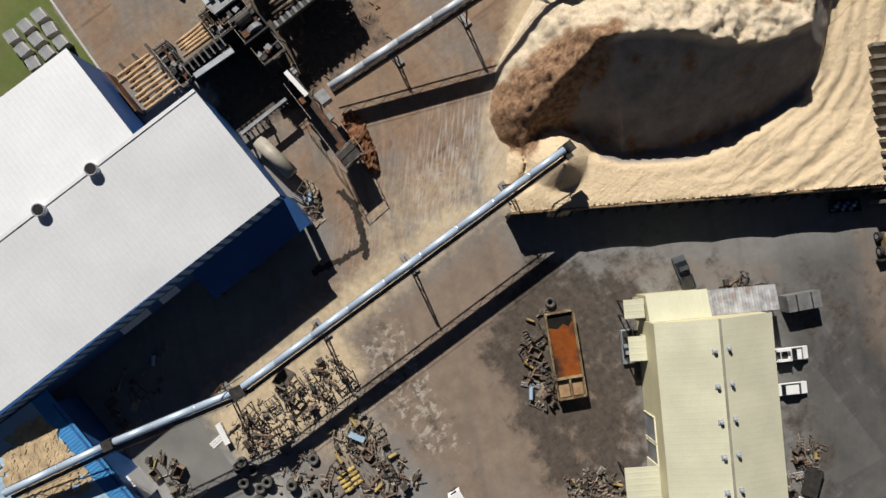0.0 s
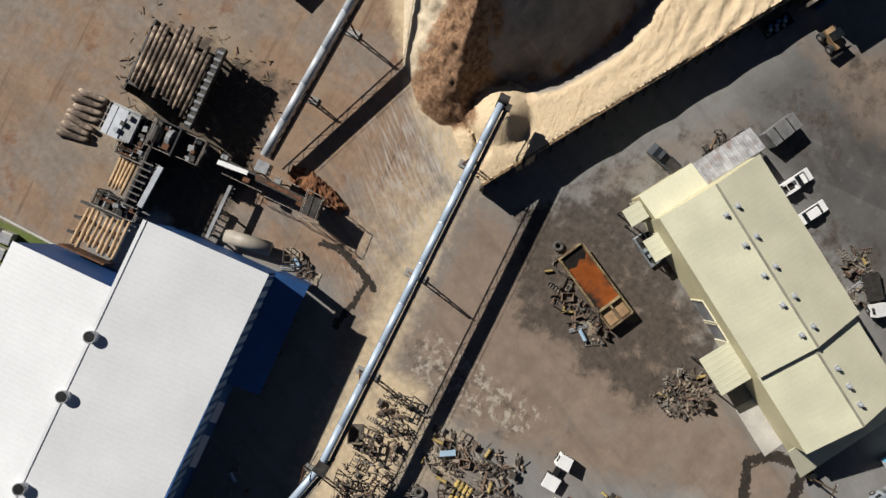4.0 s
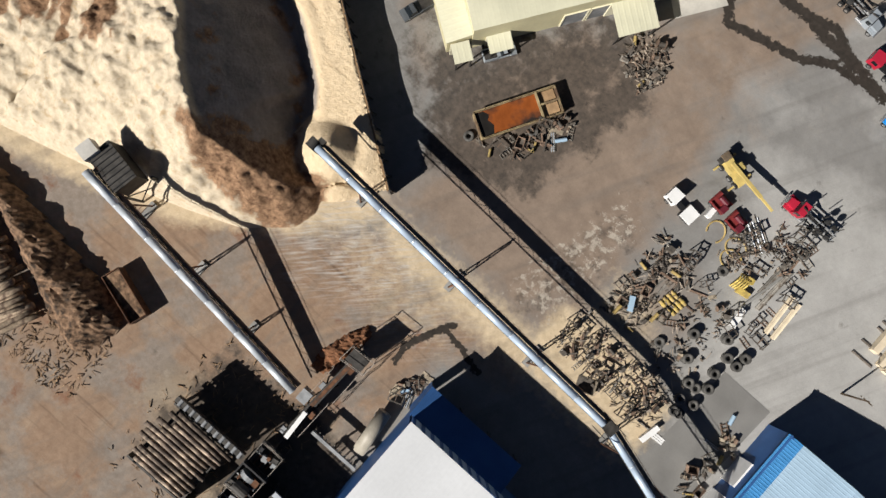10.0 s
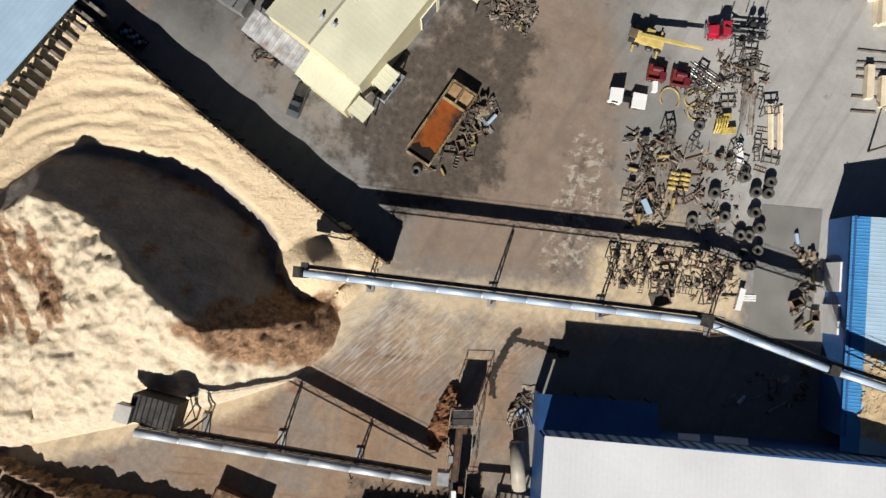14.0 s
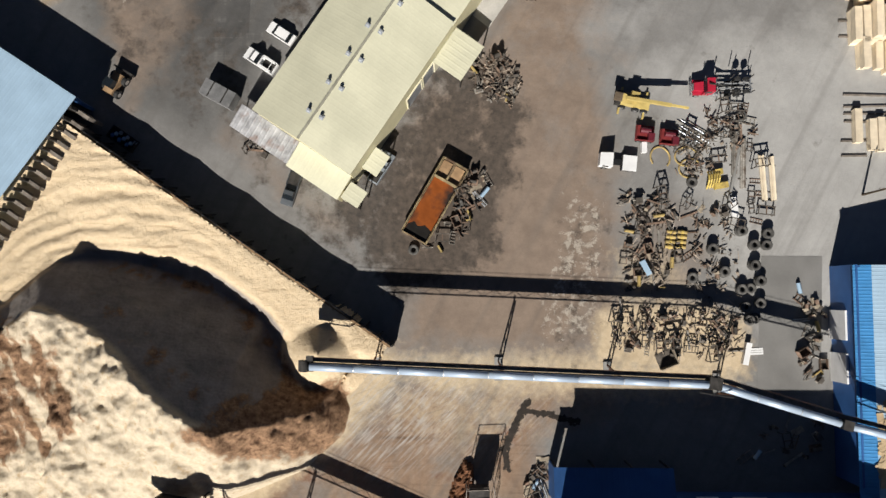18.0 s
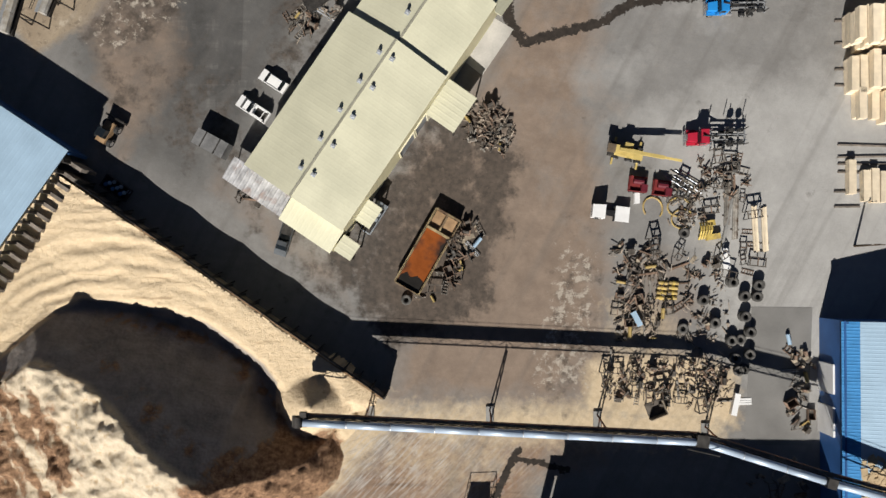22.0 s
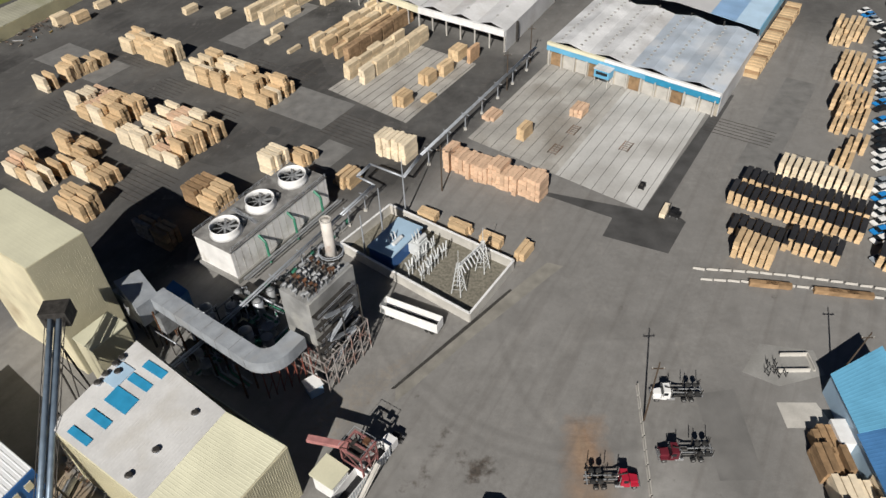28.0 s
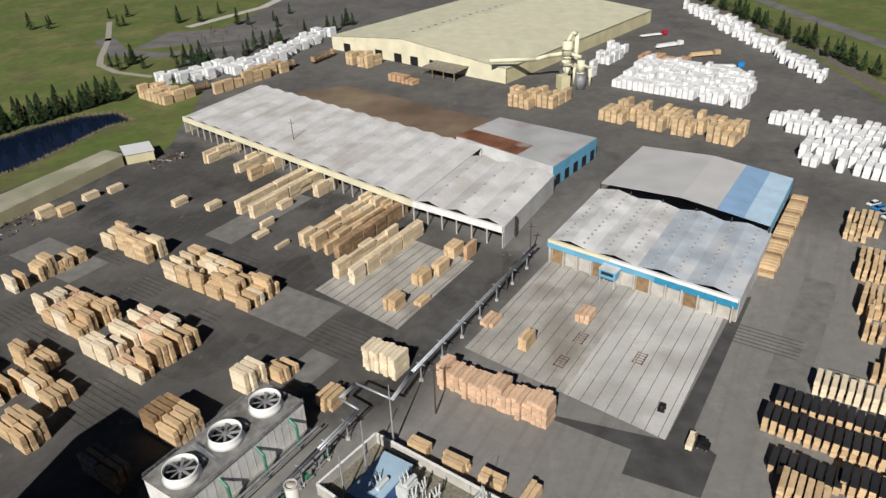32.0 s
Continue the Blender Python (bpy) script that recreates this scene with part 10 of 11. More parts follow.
def strew(poly, n, group, sorts=None, dense=1.5, deg=None):
    xs, ys_ = [p[0] for p in poly], [p[1] for p in poly]
    put = []
    tries = 0
    while len(put) < n and tries < n * 60:
        tries += 1
        x, y = random.uniform(min(xs), max(xs)), random.uniform(min(ys_), max(ys_))
        if not inside(np.array(x), np.array(y), poly) or any(math.hypot(x - a, y - b) < dense for a, b in put):
            continue
        put.append((x, y))
        nm, label, meshes = random.choice(SCRAP if not sorts else [s for s in SCRAP if s[0] in sorts])
        a = random.uniform(0, 360) if deg is None else deg + random.choice((0, 90)) + random.uniform(-14, 14)
        s = random.uniform(0.65, 1.25)
        t = thing(nm, x, y, 0, a, label, "scrap", group)
        t.scale = (s, s, s * random.uniform(1.0, 1.7))
        for pn, me_ in meshes:
            new(pn, me_).parent = t


DARKS = ("machine_stand", "steel_ladder", "scrap_heap", "scrap_pile", "old_motor", "spare_gearbox", "steel_crate", "steel_girder")
strew([(27.8, 14.0), (33.6, 14.0), (36.4, 10), (36.4, 3), (33, -2), (28, -1)], 40, "scrap rows", DARKS + ("spare_roller", "plywood_sheet"), dense=1.25, deg=0)
strew([(25.4, -3.2), (35, -4.2), (45.2, -5.5), (46.2, -11.4), (37, -11.4), (26, -10.6)], 40, "scrap heaps", DARKS + ("plywood_sheet",), dense=1.35, deg=0)
strew([(37.2, 8), (41.6, 8), (42.5, -2), (38, -2.6)], 7, "scrap rows", dense=1.7)
strew([(37.4, 12.6), (44.6, 12.8), (45.6, 8.6), (38, 9)], 10, "scrap rows", dense=1.5)
strew([(41, 28.2), (48.8, 28.4), (49, 21.2), (45, 22), (40.5, 25.4)], 22, "scrap rows", ("machine_stand", "steel_ladder", "scrap_heap", "steel_girder"), dense=1.5, deg=0)
strew([(35, 22.5), (41.5, 23.4), (43.4, 19), (38, 17)], 12, "scrap rows", ("scrap_heap", "machine_stand", "cable_drum", "scrap_pile"), dense=1.4)
strew([(47.4, 19), (50.6, 19), (50.2, 9.6), (47.6, 9.6)], 7, "scrap rows", ("machine_stand", "steel_ladder"), dense=1.8, deg=0)
strew([(3.6, 36), (8.4, 36.9), (11.8, 32.4), (10.4, 28.0), (4.0, 30.4)], 26, "scrap by the workshop", dense=1.0)
strew([(-5.0, 5.2), (1.0, 5.0), (6.8, 15.6), (5.2, 18.2), (3.6, 17.0), (-2.0, 5.6)], 26, "parts beside the tank", dense=0.95)
strew([(-45, 70), (-39.3, 79), (-35, 72), (-37.5, 62), (-42, 66)], 42, "scrap by the mill", dense=1.2)
strew([(-53, 82), (-44, 84), (-38, 76), (-46, 74)], 26, "scrap by the mill", dense=1.3)
strew([(-33, 77), (-28, 77), (-27, 72), (-32, 70)], 12, "scrap by the mill", dense=1.3, sorts=("steel_ladder", "scrap_heap", "steel_crate"))
strew([(-26, 50), (-18, 56), (-16, 52), (-23, 46)], 20, "scrap behind the workshop", dense=1.1)
strew([(55, 0), (59, -4), (59, -16), (55.5, -14)], 20, "scrap by the blue shed", dense=1.0)
strew([(12.4, -33.5), (12.4, -30.6), (15.2, -27.4), (15.9, -29.6), (14.4, -32.6)], 13, "parts by the hall", dense=0.9)
strew([(44, -28), (58, -27), (58, -19), (50, -22)], 16, "machines in the hall's shade", dense=1.6)
strew([(-32.5, 25.5), (-28.6, 19.5), (-30, 18.5), (-34.5, 25)], 9, "parts by the lean-to", dense=1.0)
strew([(-57, 103), (-64, 108), (-66, 98), (-60, 92)], 24, "steelwork by the mill", dense=1.3)
strew([(-160, 268), (-146, 292), (-136, 286), (-150, 258)], 30, "scrap by the side shed", dense=2.4)
strew([(-122, 330), (-112, 342), (-108, 336), (-118, 322)], 22, "scrap by the side shed", dense=1.8)
LOOSE = mat("mixed_loose_scrap", (0.32, 0.265, 0.21), 0.8, 0.1, var=0.3, scale=1.5, rnd=0.75, isl=True)
bits = Geo()
for poly, n in (([(27.8, 14.0), (33.6, 14.0), (36.4, 10), (36.4, 3), (33, -2), (28, -1)], 210), ([(25.8, -3.5), (40, -3.5), (45, -6), (46.5, -11.4), (38, -11.4), (26, -10.5)], 260), ([(35, 22.5), (41.5, 26), (48, 27), (45, 20), (40, 16), (36, 17)], 170), ([(3.6, 36), (8.4, 36.9), (11.8, 32.4), (10.4, 28.0), (4.0, 30.4)], 240), ([(-45, 70), (-39.3, 79), (-35, 72), (-37.5, 62), (-42, 66)], 300), ([(-53, 82), (-44, 84), (-38, 76), (-46, 74)], 220), ([(38, 12), (44, 12.5), (46, 4), (46, -4), (40, -4), (39, 4)], 140), ([(-26, 50), (-18, 56), (-16, 52), (-23, 46)], 140)):
    xs, ys_ = [p[0] for p in poly], [p[1] for p in poly]
    for i in range(n):
        x, y = random.uniform(min(xs), max(xs)), random.uniform(min(ys_), max(ys_))
        if not inside(np.array(x), np.array(y), poly):
            continue
        if i % 3:
            a, L = random.uniform(0, 6.28), random.uniform(0.3, 1.5)
            z = random.uniform(0.05, 0.5)
            bits.beam((x, y, z), (x + L * math.cos(a), y + L * math.sin(a), z + random.uniform(-0.04, 0.5)), random.uniform(0.05, 0.14))
        else:
            bits.box(x, y, 0, random.uniform(0.15, 0.6), random.uniform(0.12, 0.45), random.uniform(0.08, 0.5), random.uniform(0, 3))
solid("loose_scrap", bits, LOOSE, "small rusty, grey and pale scraps scattered among the machine parts", "scrap", kind="stuff")
DUSTY_RUBBER = mat("dusty_rubber", (0.115, 0.11, 0.102), 0.85, var=0.3, scale=1.5, rnd=0.25)
TYRE = Geo().ring(0, 0, 0, 0.85, 0.36, 0.62, 18).mesh("tyre", DUSTY_RUBBER, True)
for x, y, k in ((41.7, 5.3, 2), (43.3, 1.6, 2), (48.2, 5.9, 2), (50.1, 5.9, 2), (50.3, 7.7, 2), (46.2, 8.1, 2), (48.1, 2.7, 2), (49.0, 0.3, 2), (46.0, -1.0, 2), (48.9, -3.2, 2), (46.6, -3.8, 2), (50.3, 7.8, 2), (46.8, 26.6, 1), (38.6, 0.7, 1), (47.6, -1.0, 1), (38.8, 15.8, 1), (47.3, -5.8, 1), (48.2, -5.7, 1), (1.6, 12.2, 1), (-5.4, 4.8, 1)):
    for i in range(k):
        ob = new("tyre", TYRE)
        ob.matrix_basis = pose(x + random.uniform(-0.1, 0.1), y + random.uniform(-0.1, 0.1), 0.63 * i, 0, 0, random.uniform(0, 90))
        tagged(ob, "large worn loader tyre lying flat in the scrap yard", "tyre", "loader tyres")
hoop = Geo()
HN = 24
hoop.add([((1.75 + 0.14 * math.cos(b)) * math.cos(0.4 + i * 0.2), (1.5 + 0.14 * math.cos(b)) * math.sin(0.4 + i * 0.2), 0.16 + 0.14 * math.sin(b)) for i in range(HN) for b in (0, 1.05, 2.09, 3.14, 4.19, 5.24)], [(i * 6 + j, i * 6 + (j + 1) % 6, i * 6 + 6 + (j + 1) % 6, i * 6 + 6 + j) for i in range(HN - 1) for j in range(6)])
HOOP = hoop.mesh("hose_coil", SCR_YEL)
for x, y in ((33.8, 19.8), (38.5, 18.1), (37.9, 20.0)):
    ob = new("hose_coil", HOOP)
    ob.matrix_basis = pose(x, y, 0, 0, 0, random.uniform(0, 360))
    tagged(ob, "yellow bent steel hoop lying on the asphalt", "scrap", "yellow hoops")
for x, y, L in ((46.9, 18.8, 8.0), (50.0, 16.6, 7.6), (51.5, 16.4, 7.0), (45.6, 21, 8)):
    t = thing("plank_stack", x, y, 0, random.uniform(-4, 4), "long planks stacked beside the scrap rows", "planks", "plank piles")
    m_ = LUMBER_PALE if x > 49 else SCR_GREY
    for k in range(3):
        part("plank", Geo().box(-0.3 + 0.3 * k, 0.1 * k, 0.15, 0.28, L, 0.2 + 0.1 * (k % 2)), m_, t)
    for k in (-0.3, 0.3):
        part("bearer", Geo().box(0, L * k, 0, 1.4, 0.12, 0.15), WOOD_GREY, t)

BRIGHT_YEL = mat("worn_yellow_paint", (0.62, 0.46, 0.12), 0.6, var=0.25, scale=1.0, col2=(0.30, 0.22, 0.10), patch=0.35)
# machine parts with a look of their own among the scrap
for i in range(4):
    for k in range(2):
        x, y = 35.3 + 1.75 * k - 0.1 * i, 7.9 - 0.78 * i
        t = thing("spare_roller", x, y, 0, -6, "chunky yellow conveyor roller lying in a row", "roller", "yellow rollers")
        part("drum", Geo().tube((-0.75, 0, 0.32), (0.75, 0, 0.32), 0.3, 12), SCR_YEL, t)
        part("band", Geo().tube((-0.2, 0, 0.32), (0.2, 0, 0.32), 0.36, 12), BRIGHT_YEL, t)
        part("axle", Geo().tube((-0.86, 0, 0.32), (0.86, 0, 0.32), 0.1, 6), SCR_DARK, t)
claw = thing("log_grapple", 42.1, 16.3, 0, 10, "big yellow log grapple with curved tines lying open", "grapple")
part("head", Geo().box(0.9, -1.2, 0.2, 2.2, 0.9, 0.8).box(0.9, 1.0, 0.2, 1.2, 0.9, 0.9), BRIGHT_YEL, claw)
for k in range(5):
    g = Geo()
    q = [Vector((-1.3 + 0.42 * k + 0.5 * math.sin(1.3 * u), -1.3 + 2.6 * u, 0.3 + 1.1 * math.sin(2.6 * u))) for u in (0, 0.25, 0.5, 0.75, 1.0)]
    for a, b in zip(q, q[1:]):
        g.beam(a, b, 0.24, 0.2)
    part("tine", g, BRIGHT_YEL, claw)
for k in range(6):
    p0, p1 = Vector((36.5, 25.7, 0.14)), Vector((40.9, 23.0, 0.14))
    o = Vector((0.28, 0.34, 0)) * (k - 2.5) + Vector((0.4 * (k % 3), -0.3 * (k % 3), 0))
    solid("steel_pipe", Geo().tube(p0 + o, p1 + o, 0.1, 10, None, False), (GALV, SCR_GREY)[k % 2], "long bright steel pipe lying beside others", "pipe", "bright pipes")
solid("long_pipe", Geo().tube((46.6, 22.6, 0.25), (44.5, 12.5, 0.25), 0.25, 10), CONCRETE, "long pale grey pipe lying along the scrap rows", "pipe")
for x, y, a, L, W, H, m_, lab in ((45.2, 11.8, 4, 1.0, 3.2, 0.7, WHITE, "long white sheet-metal box among scrap"), (31.1, 21.3, 0, 0.75, 1.6, 0.9, WHITE, "small white cabinet standing by the hoops"), (31.1, 2.2, 28, 0.8, 2.4, 0.8, PALE_BLUE, "pale blue dented trough in the scrap"), (46.6, -11.1, -12, 0.8, 3.4, 0.9, WHITE, "white duct section lying at the pad's edge")):
    t = thing("metal_box", x, y, 0, a, lab, "box")
    part("body", Geo().box(0, 0, 0.06, L, W, H), m_, t)
    part("lid", Geo().box(0, 0, H + 0.06, L + 0.08, W + 0.08, 0.06), m_, t)
    part("bearer", Geo().box(0, -W * 0.35, 0, L, 0.12, 0.06).box(0, W * 0.35, 0, L, 0.12, 0.06), SCR_DARK, t)
for k in range(3):
    solid("white_panel", Geo().box(48.4, -10.4 - 0.36 * k, 0, 2.0, 0.3, 0.1 + 0.03 * k, 0.05), WHITE, "narrow white panel lying on the asphalt", "panel", "white panels")
up = thing("plywood_box", 34.2, -12.2, 0, 22, "open tan timber box beside the conveyor", "box")
part("panel", Geo().box(0, -1.0, 0, 2.9, 0.12, 1.5).box(1.4, 0.2, 0, 0.12, 2.2, 1.5), SCR_TAN, up)
part("floor", Geo().box(0, 0.2, 0, 2.7, 2.2, 0.1), SCR_DARK, up)

# racks of lumber along the east side
random.seed(15)
for x0, x1, y0, lev, s in ((65.6, 74, 82.4, 4, "pale"), (67, 75, 87.4, 3, "pale"), (65.8, 75, 60.2, 5, "pale"), (67, 73, 66.2, 3, "fresh"), (64, 75, 45.4, 5, "pale"), (64.2, 72, 38.4, 3, "pale"), (65.4, 66.6, 33.6, 2, "pale"), (68, 70.8, 33.4, 2, "pale"), (66.6, 70.5, 20.8, 1, "pale"), (64.4, 65.4, 22.0, 1, "pale"), (66.4, 72.0, 93.4, 3, "old"), (67.6, 72.0, 97.6, 2, "old"), (70.5, 73.4, 38.2, 4, "old")):
    n = max(1, round((x1 - x0) / 1.36))
    for i in range(n):
        stack(x0 + 0.6 + 1.36 * i, y0 + 2.7 + random.uniform(-0.3, 0.3), 90, max(1, lev - random.choice((0, 0, 1))), s, "lumber racks along the blue building")
bars = [(66.1, 75.1, y) for y in (76, 77.4, 78.8, 80.2, 81.8, 70.6, 72.0)] + [(62.8, 65.4, y) for y in (56.0, 58.6, 62.0, 64.6, 67.4, 46.4, 50.0, 42.2, 39.6)] + [(63.2, 71, y) for y in (28.2, 30.0, 25.6, 27.0)] + [(62.6, 66.6, y) for y in (20.2, 22.6)]
for x0, x1, y in bars:
    solid("bunk_beam", Geo().box((x0 + x1) / 2, y, 0, x1 - x0, 0.25, 0.3, random.uniform(-0.03, 0.03)), WOOD_GREY, "dark timber bunk lying on the asphalt", "bunk", "timber bunks")

# barriers, poles
def barrier_mesh(L):
    prof = [(-0.3, 0), (0.3, 0), (0.12, 0.35), (0.08, 0.8), (-0.08, 0.8), (-0.12, 0.35)]
    g = Geo().add([(x, y, z) for x in (-L / 2, L / 2) for y, z in prof], [tuple(range(6)), tuple(range(6, 12))[::-1]] + [(i, 6 + i, 6 + (i + 1) % 6, (i + 1) % 6) for i in range(6)])
    return g.mesh("barrier", PALE_CONC)


BAR = barrier_mesh(2.5)
for i in range(18):
    t = (i + 0.5) / 18
    ob = new("concrete_barrier", BAR)
    ob.matrix_basis = pose(39.7 - 4.6 * t, 114.2 - 52.0 * t, 0, 0, 0, 85)
    tagged(ob, "cream concrete barrier between the truck rows", "barrier", "barriers between trucks")
for k in range(2):
    for i in range(15):
        t = i / 14
        ob = new("concrete_barrier", BAR)
        ob.matrix_basis = pose(59.4 + 40 * t + k * 0.8, 145.6 - 8.0 * t - 3.4 * k + 1.2 * math.sin(3 * t), 0, 0, 0, -12 + random.uniform(-4, 4)) @ Matrix.Diagonal((1, 0.6, 0.65, 1))
        tagged(ob, "white concrete barrier along the yard road", "barrier", "barriers along the road")
for x, y in ((72, 140.0), (75, 139.6), (84.5, 137.6), (87.6, 137.0), (91, 136.4)):
    stack(x, y, -10, 1, "old", "old timbers by the road")


def pole(x, y, h, lean=0.0):
    p = thing("utility_pole", x, y, 0, 0, "dark wooden utility pole with a crossarm", "pole", "utility poles")
    part("shaft", Geo().tube((0, 0, 0), (lean, 0, h), 0.2, 8, 0.12), TRUNK, p)
    part("crossarm", Geo().box(lean * 0.9, 0, h * 0.9, 2.4, 0.15, 0.15), TRUNK, p)
    for s in (-1.0, 1.0):
        part("insulator", Geo().tube((lean * 0.9 + s, 0, h * 0.9 + 0.15), (lean * 0.9 + s, 0, h * 0.9 + 0.4), 0.08, 6), PALE_CONC, p)
    return p


pole(39.4, 106.2, 17.0)
pole(76.4, 113.8, 15.0, 2.0)
pole(-60.0, 331.0, 17.0)
pole(21.0, 226.0, 13.0)
pole(29.5, 243.0, 13.0)
pole(1.5, 176.0, 14.0)
pole(11.5, 56.0, 8.0)
pole(65.8, 14.0, 7.0)
# rails and bunks on the aprons
rails = Geo()
for i in range(17):
    a = Vector((8.5 + 42.5 * (i + 0.5) / 17, 200 - 33.5 * (i + 0.5) / 17, 0))
    b = a + Vector((27.3, 43.9, 0))
    rails.beam(a + Vector((0, 0, 0.04)), b + Vector((0, 0, 0.04)), 0.12, 0.06)
for i in range(11):
    a = Vector((-35 + 25.5 * (i + 0.5) / 11, 229 - 20.5 * (i + 0.5) / 11, 0))
    rails.beam(a + Vector((0, 0, 0.04)), a + Vector((21.8, 33.6, 0.04)), 0.16, 0.06)
solid("track_rails", rails, mat("dark_rail", (0.10, 0.095, 0.09), 0.6, var=0.3), "dark kiln rails set in the concrete aprons", "rails", kind="stuff")
grooves = Geo()
for x, y, n, L in ((-20, 196, 8, 17), (-44, 232, 6, 9), (-66, 205, 9, 10), (-86, 222, 9, 12), (-76, 172, 9, 16), (-104, 205, 9, 12), (-36, 176, 7, 9), (-60, 290, 12, 30), (-84, 305, 10, 26), (-14, 244, 5, 30), (-118, 214, 8, 10), (-100, 246, 8, 12), (-60, 236, 8, 9), (90, 192, 6, 18), (104, 176, 5, 14)):
    for i in range(n):
        ax, ay, _ = uv(x, y, 1.6 * i, 0)
        bx_, by_, _ = uv(x, y, 1.6 * i, L)
        grooves.beam((ax, ay, 0.03), (bx_, by_, 0.03), 0.18, 0.08)
solid("lumber_bunks", grooves, mat("worn_bunk_timber", (0.07, 0.062, 0.055), 0.9, var=0.3), "dark timber bunks in rows on the asphalt", "bunks", kind="stuff")
for k in range(9):
    x, y = 28.4 + (k % 3) * 2.6, -73 - (k // 3) * 2.6
    b = thing("crate", x, y, 0, random.uniform(-8, 8), "pale grey crate on the grass behind the hall", "crate", "grey crates behind the hall")
    part("box", Geo().box(0, 0, 0, 1.9, 1.7, 1.55), PALE_CONC, b)
    part("lid", Geo().box(0.1, 0, 1.55, 1.5, 1.8, 0.15), GREY_STEEL, b)
# sawdust blown onto the shed roof
sp = Geo()
random.seed(2)
for i in range(500):
    x, y = random.gauss(66, 2.6), random.gauss(-24, 2.6)
    if 62.6 < x < 71 and -31 < y < -16:
        sp.box(x, y, 7.55 + (x - 62.3) * 0.185, random.uniform(0.5, 1.6), random.uniform(0.5, 1.6), 0.06, random.uniform(0, 3))
solid("spilled_sawdust", sp, DUST_ON_ROOF, "pale sawdust spilled on the shed roof", "sawdust", kind="stuff")

# low kerb wall beside the grass, steel racks on the pale patch
solid("kerb_wall", Geo().beam((25.6, -81.0, 0.2), (26.9, -61.0, 0.2), 0.35, 0.7).beam((25.6, -81.0, 0.2), (18.0, -84.0, 0.2), 0.35, 0.7), PALE_CONC, "low pale kerb wall between dirt and grass", "wall", kind="structure")
for k, (x, y) in enumerate(((66.4, 118.4), (67.6, 116.0), (65.6, 116.6))):
    rk = thing("steel_rack", x, y, 0, 12 * k, "small black steel rack standing on the asphalt", "rack", "black steel racks")
    for i in (-0.7, 0.7):
        for j in (-0.5, 0.5):
            part("post", Geo().box(i, j, 0, 0.1, 0.1, 1.6), BLACK, rk)
        part("cross_bar", Geo().box(i, 0, 0.2, 0.08, 1.1, 0.08), BLACK, rk)
        part("top_bar", Geo().box(i, 0, 1.0, 0.08, 1.1, 0.08), BLACK, rk)
for x0, y0, L, a in ((68.9, 120.9, 5.4, 0), (74.3, 118.9, 4.0, 90), (70.3, 117.0, 6.2, 0)):
    ob = new("concrete_barrier", barrier_mesh(L))
    ob.matrix_basis = pose(x0 + (L / 2 if a == 0 and x0 < 70 else 0), y0, 0, 0, 0, a)
    tagged(ob, "cream concrete barrier round the wash pad", "barrier", "barriers round the pad")

for x, y in ((38.7, 202.8), (52.0, 194.1), (32.5, 193.5)):
    nm, label, meshes = SCRAP[0]
    t = thing("kiln_trolley", x, y, 0.03, 57, "low steel kiln trolley frame on the apron rails", "trolley", "kiln trolleys")
    t.scale = (1.9, 2.6, 1.0)
    for pn, me_ in meshes:
        new(pn, me_).parent = t

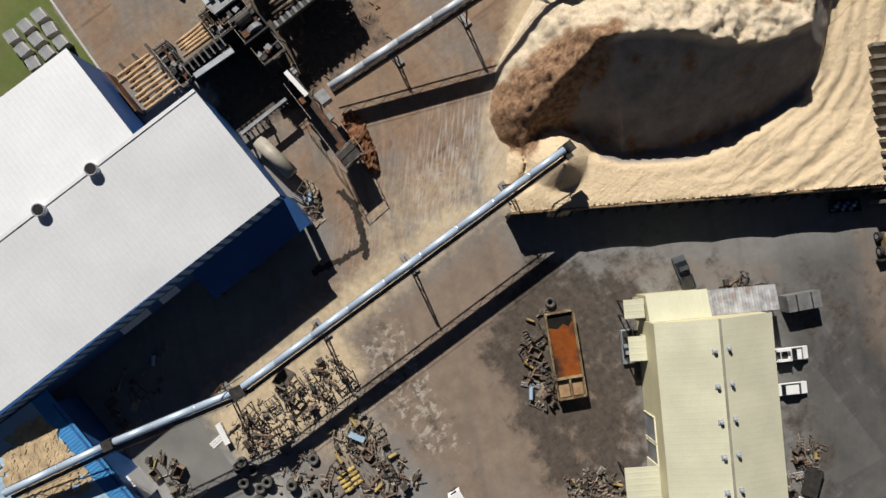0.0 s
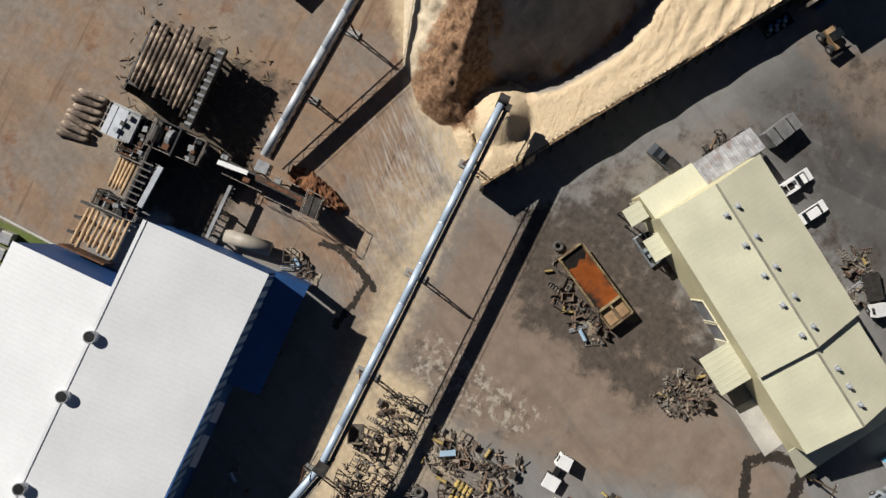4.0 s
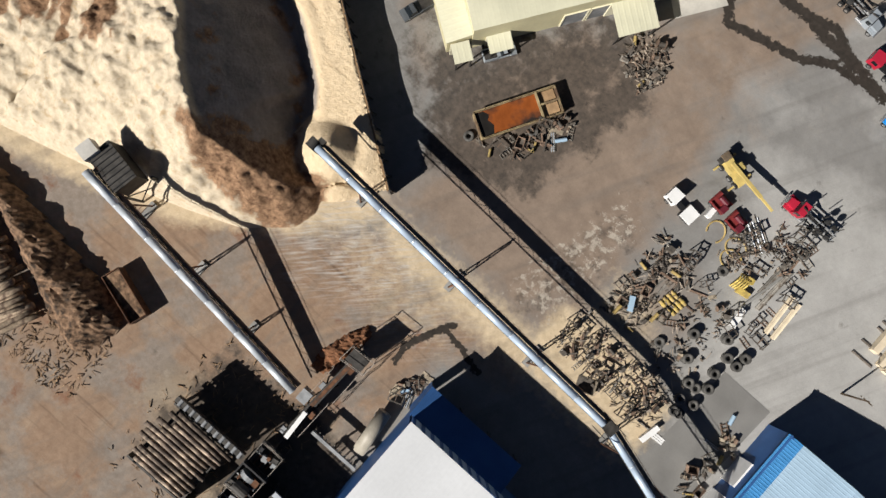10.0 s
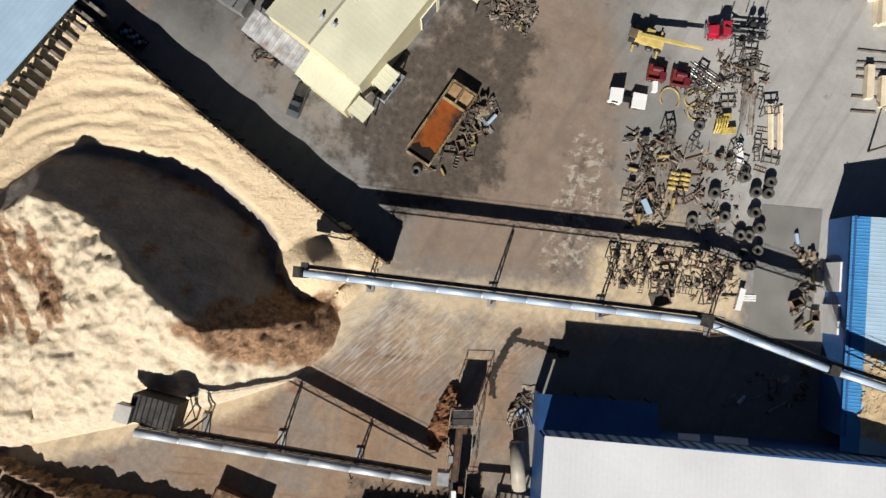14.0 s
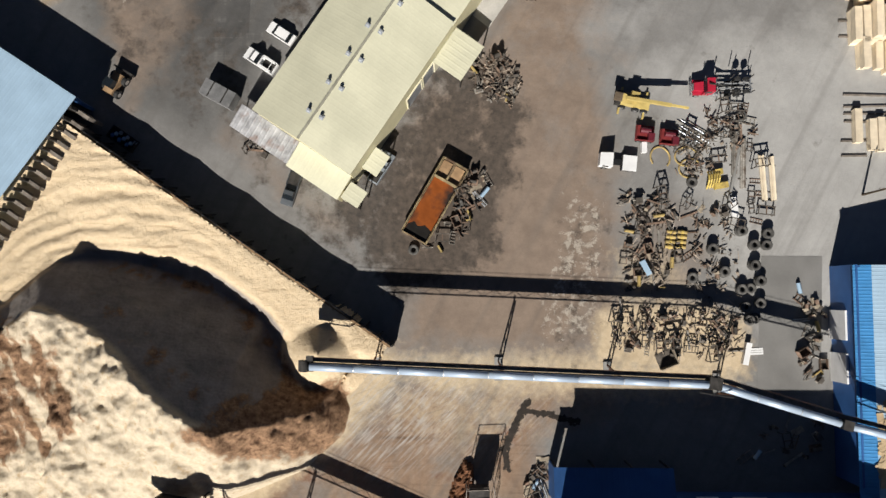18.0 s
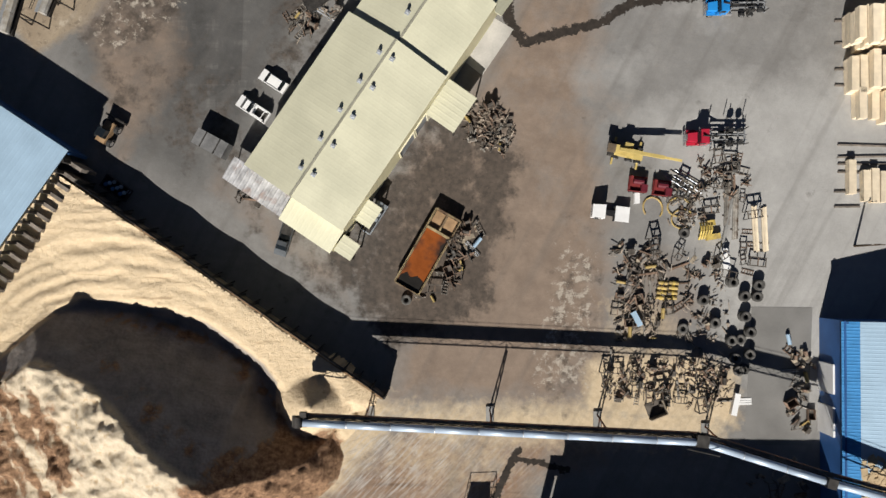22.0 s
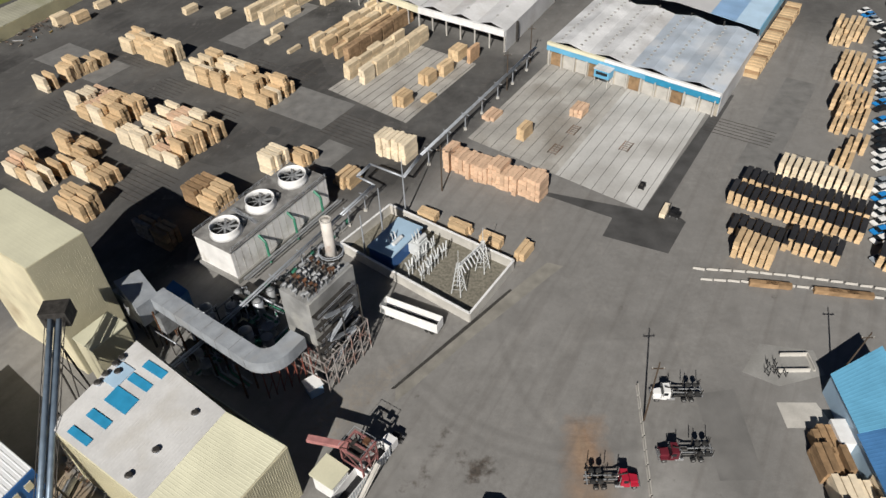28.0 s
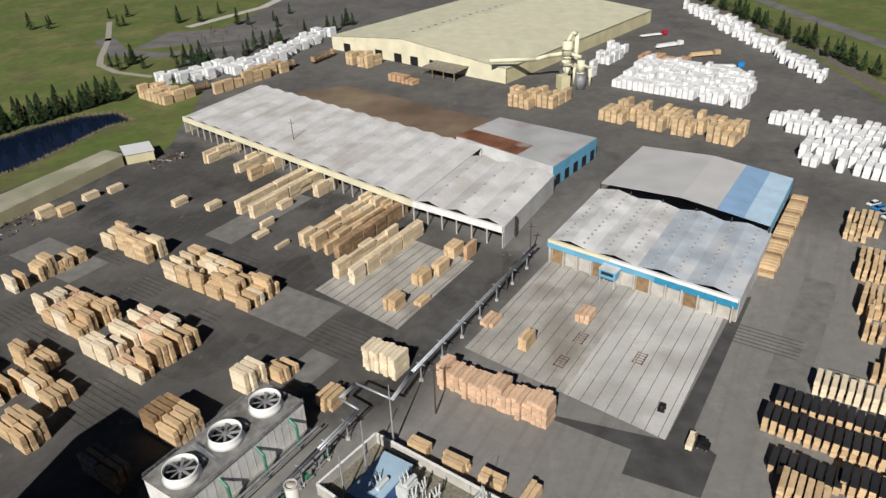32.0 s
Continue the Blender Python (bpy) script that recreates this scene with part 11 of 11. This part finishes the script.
# machines and hoppers laid up beside the mill
HOP = mat("faded_blue_white_hopper", (0.42, 0.54, 0.66), 0.6, var=0.2, scale=0.8, col2=(0.62, 0.64, 0.64), patch=0.5)
for x, y, a in ((-41.0, 68.3, 62), (-38.8, 70.2, 58)):
    hp = thing("feed_hopper", x, y, 0, a, "faded blue and white feed hopper laid on its side", "hopper", "hoppers beside the mill")
    part("chute", Geo().prism([(-2.6, -0.7), (0.4, -0.9), (0.4, 0.9), (-2.6, 0.7)], 0.3, [1.0, 1.7, 1.7, 1.0]), HOP, hp)
    part("bell", Geo().tube((0.4, 0, 0.95), (1.8, 0, 0.95), 0.8, 14, 0.95), HOP, hp, smooth=True)
    part("skid", Geo().box(-0.6, 0, 0, 4.0, 0.9, 0.3), SCR_DARK, hp)
for x, y, a, w in ((-29.4, 75.1, -20, 3.4), (-29.8, 70.2, 30, 2.6), (-33.3, 71.6, -25, 2.4), (-37.9, 76.8, 50, 3.0), (-39.2, 73.3, 20, 2.8), (-44.4, 84.0, 55, 3.2)):
    mc = thing("old_machine", x, y, 0, a, "discarded sawmill machine with rails and rollers", "machine", "machines beside the mill")
    for j in (-0.8, 0.8):
        part("frame_rail", Geo().box(0, j, 0.3, w, 0.18, 0.35), SCR_DARK, mc)
        for i in (-0.42, 0.42):
            part("leg", Geo().box(w * i, j, 0, 0.2, 0.2, 0.9), SCR_DARK, mc)
    for i in range(5):
        part("roller", Geo().tube((w * (i - 2) / 5.5, -0.7, 0.75), (w * (i - 2) / 5.5, 0.7, 0.75), 0.16, 8), SCR_GREY, mc)
    part("gear_case", Geo().box(w * 0.3, 0.3, 0.65, 0.8, 0.7, 0.8), (SCR_RUST, SCR_GREY, SCR_TAN)[int(w * 10) % 3], mc)
st_ = thing("steel_stair", label="pale yellow steel stair beside the covered conveyors", category="stair")
for o in (-0.6, 0.6):
    part("stringer", Geo().beam((-54.1 + o, 57.2, 0.2), (-52.9 + o, 63.8, 5.6), 0.12, 0.3), CREAM_WALL, st_)
    part("handrail", Geo().beam((-54.1 + o, 57.2, 1.2), (-52.9 + o, 63.8, 6.6), 0.07), CREAM_WALL, st_)
for i in range(16):
    t = (i + 0.5) / 16
    part("tread", Geo().box(-54.1 + 1.2 * t, 57.2 + 6.6 * t, 0.2 + 5.4 * t, 1.2, 0.3, 0.05), GALV, st_)
part("landing", Geo().box(-52.8, 64.6, 5.5, 1.6, 1.6, 0.1), STEEL, st_)
for i in (-0.7, 0.7):
    part("post", Geo().box(-52.8 + i, 65.2, 0, 0.14, 0.14, 5.5), STEEL, st_)
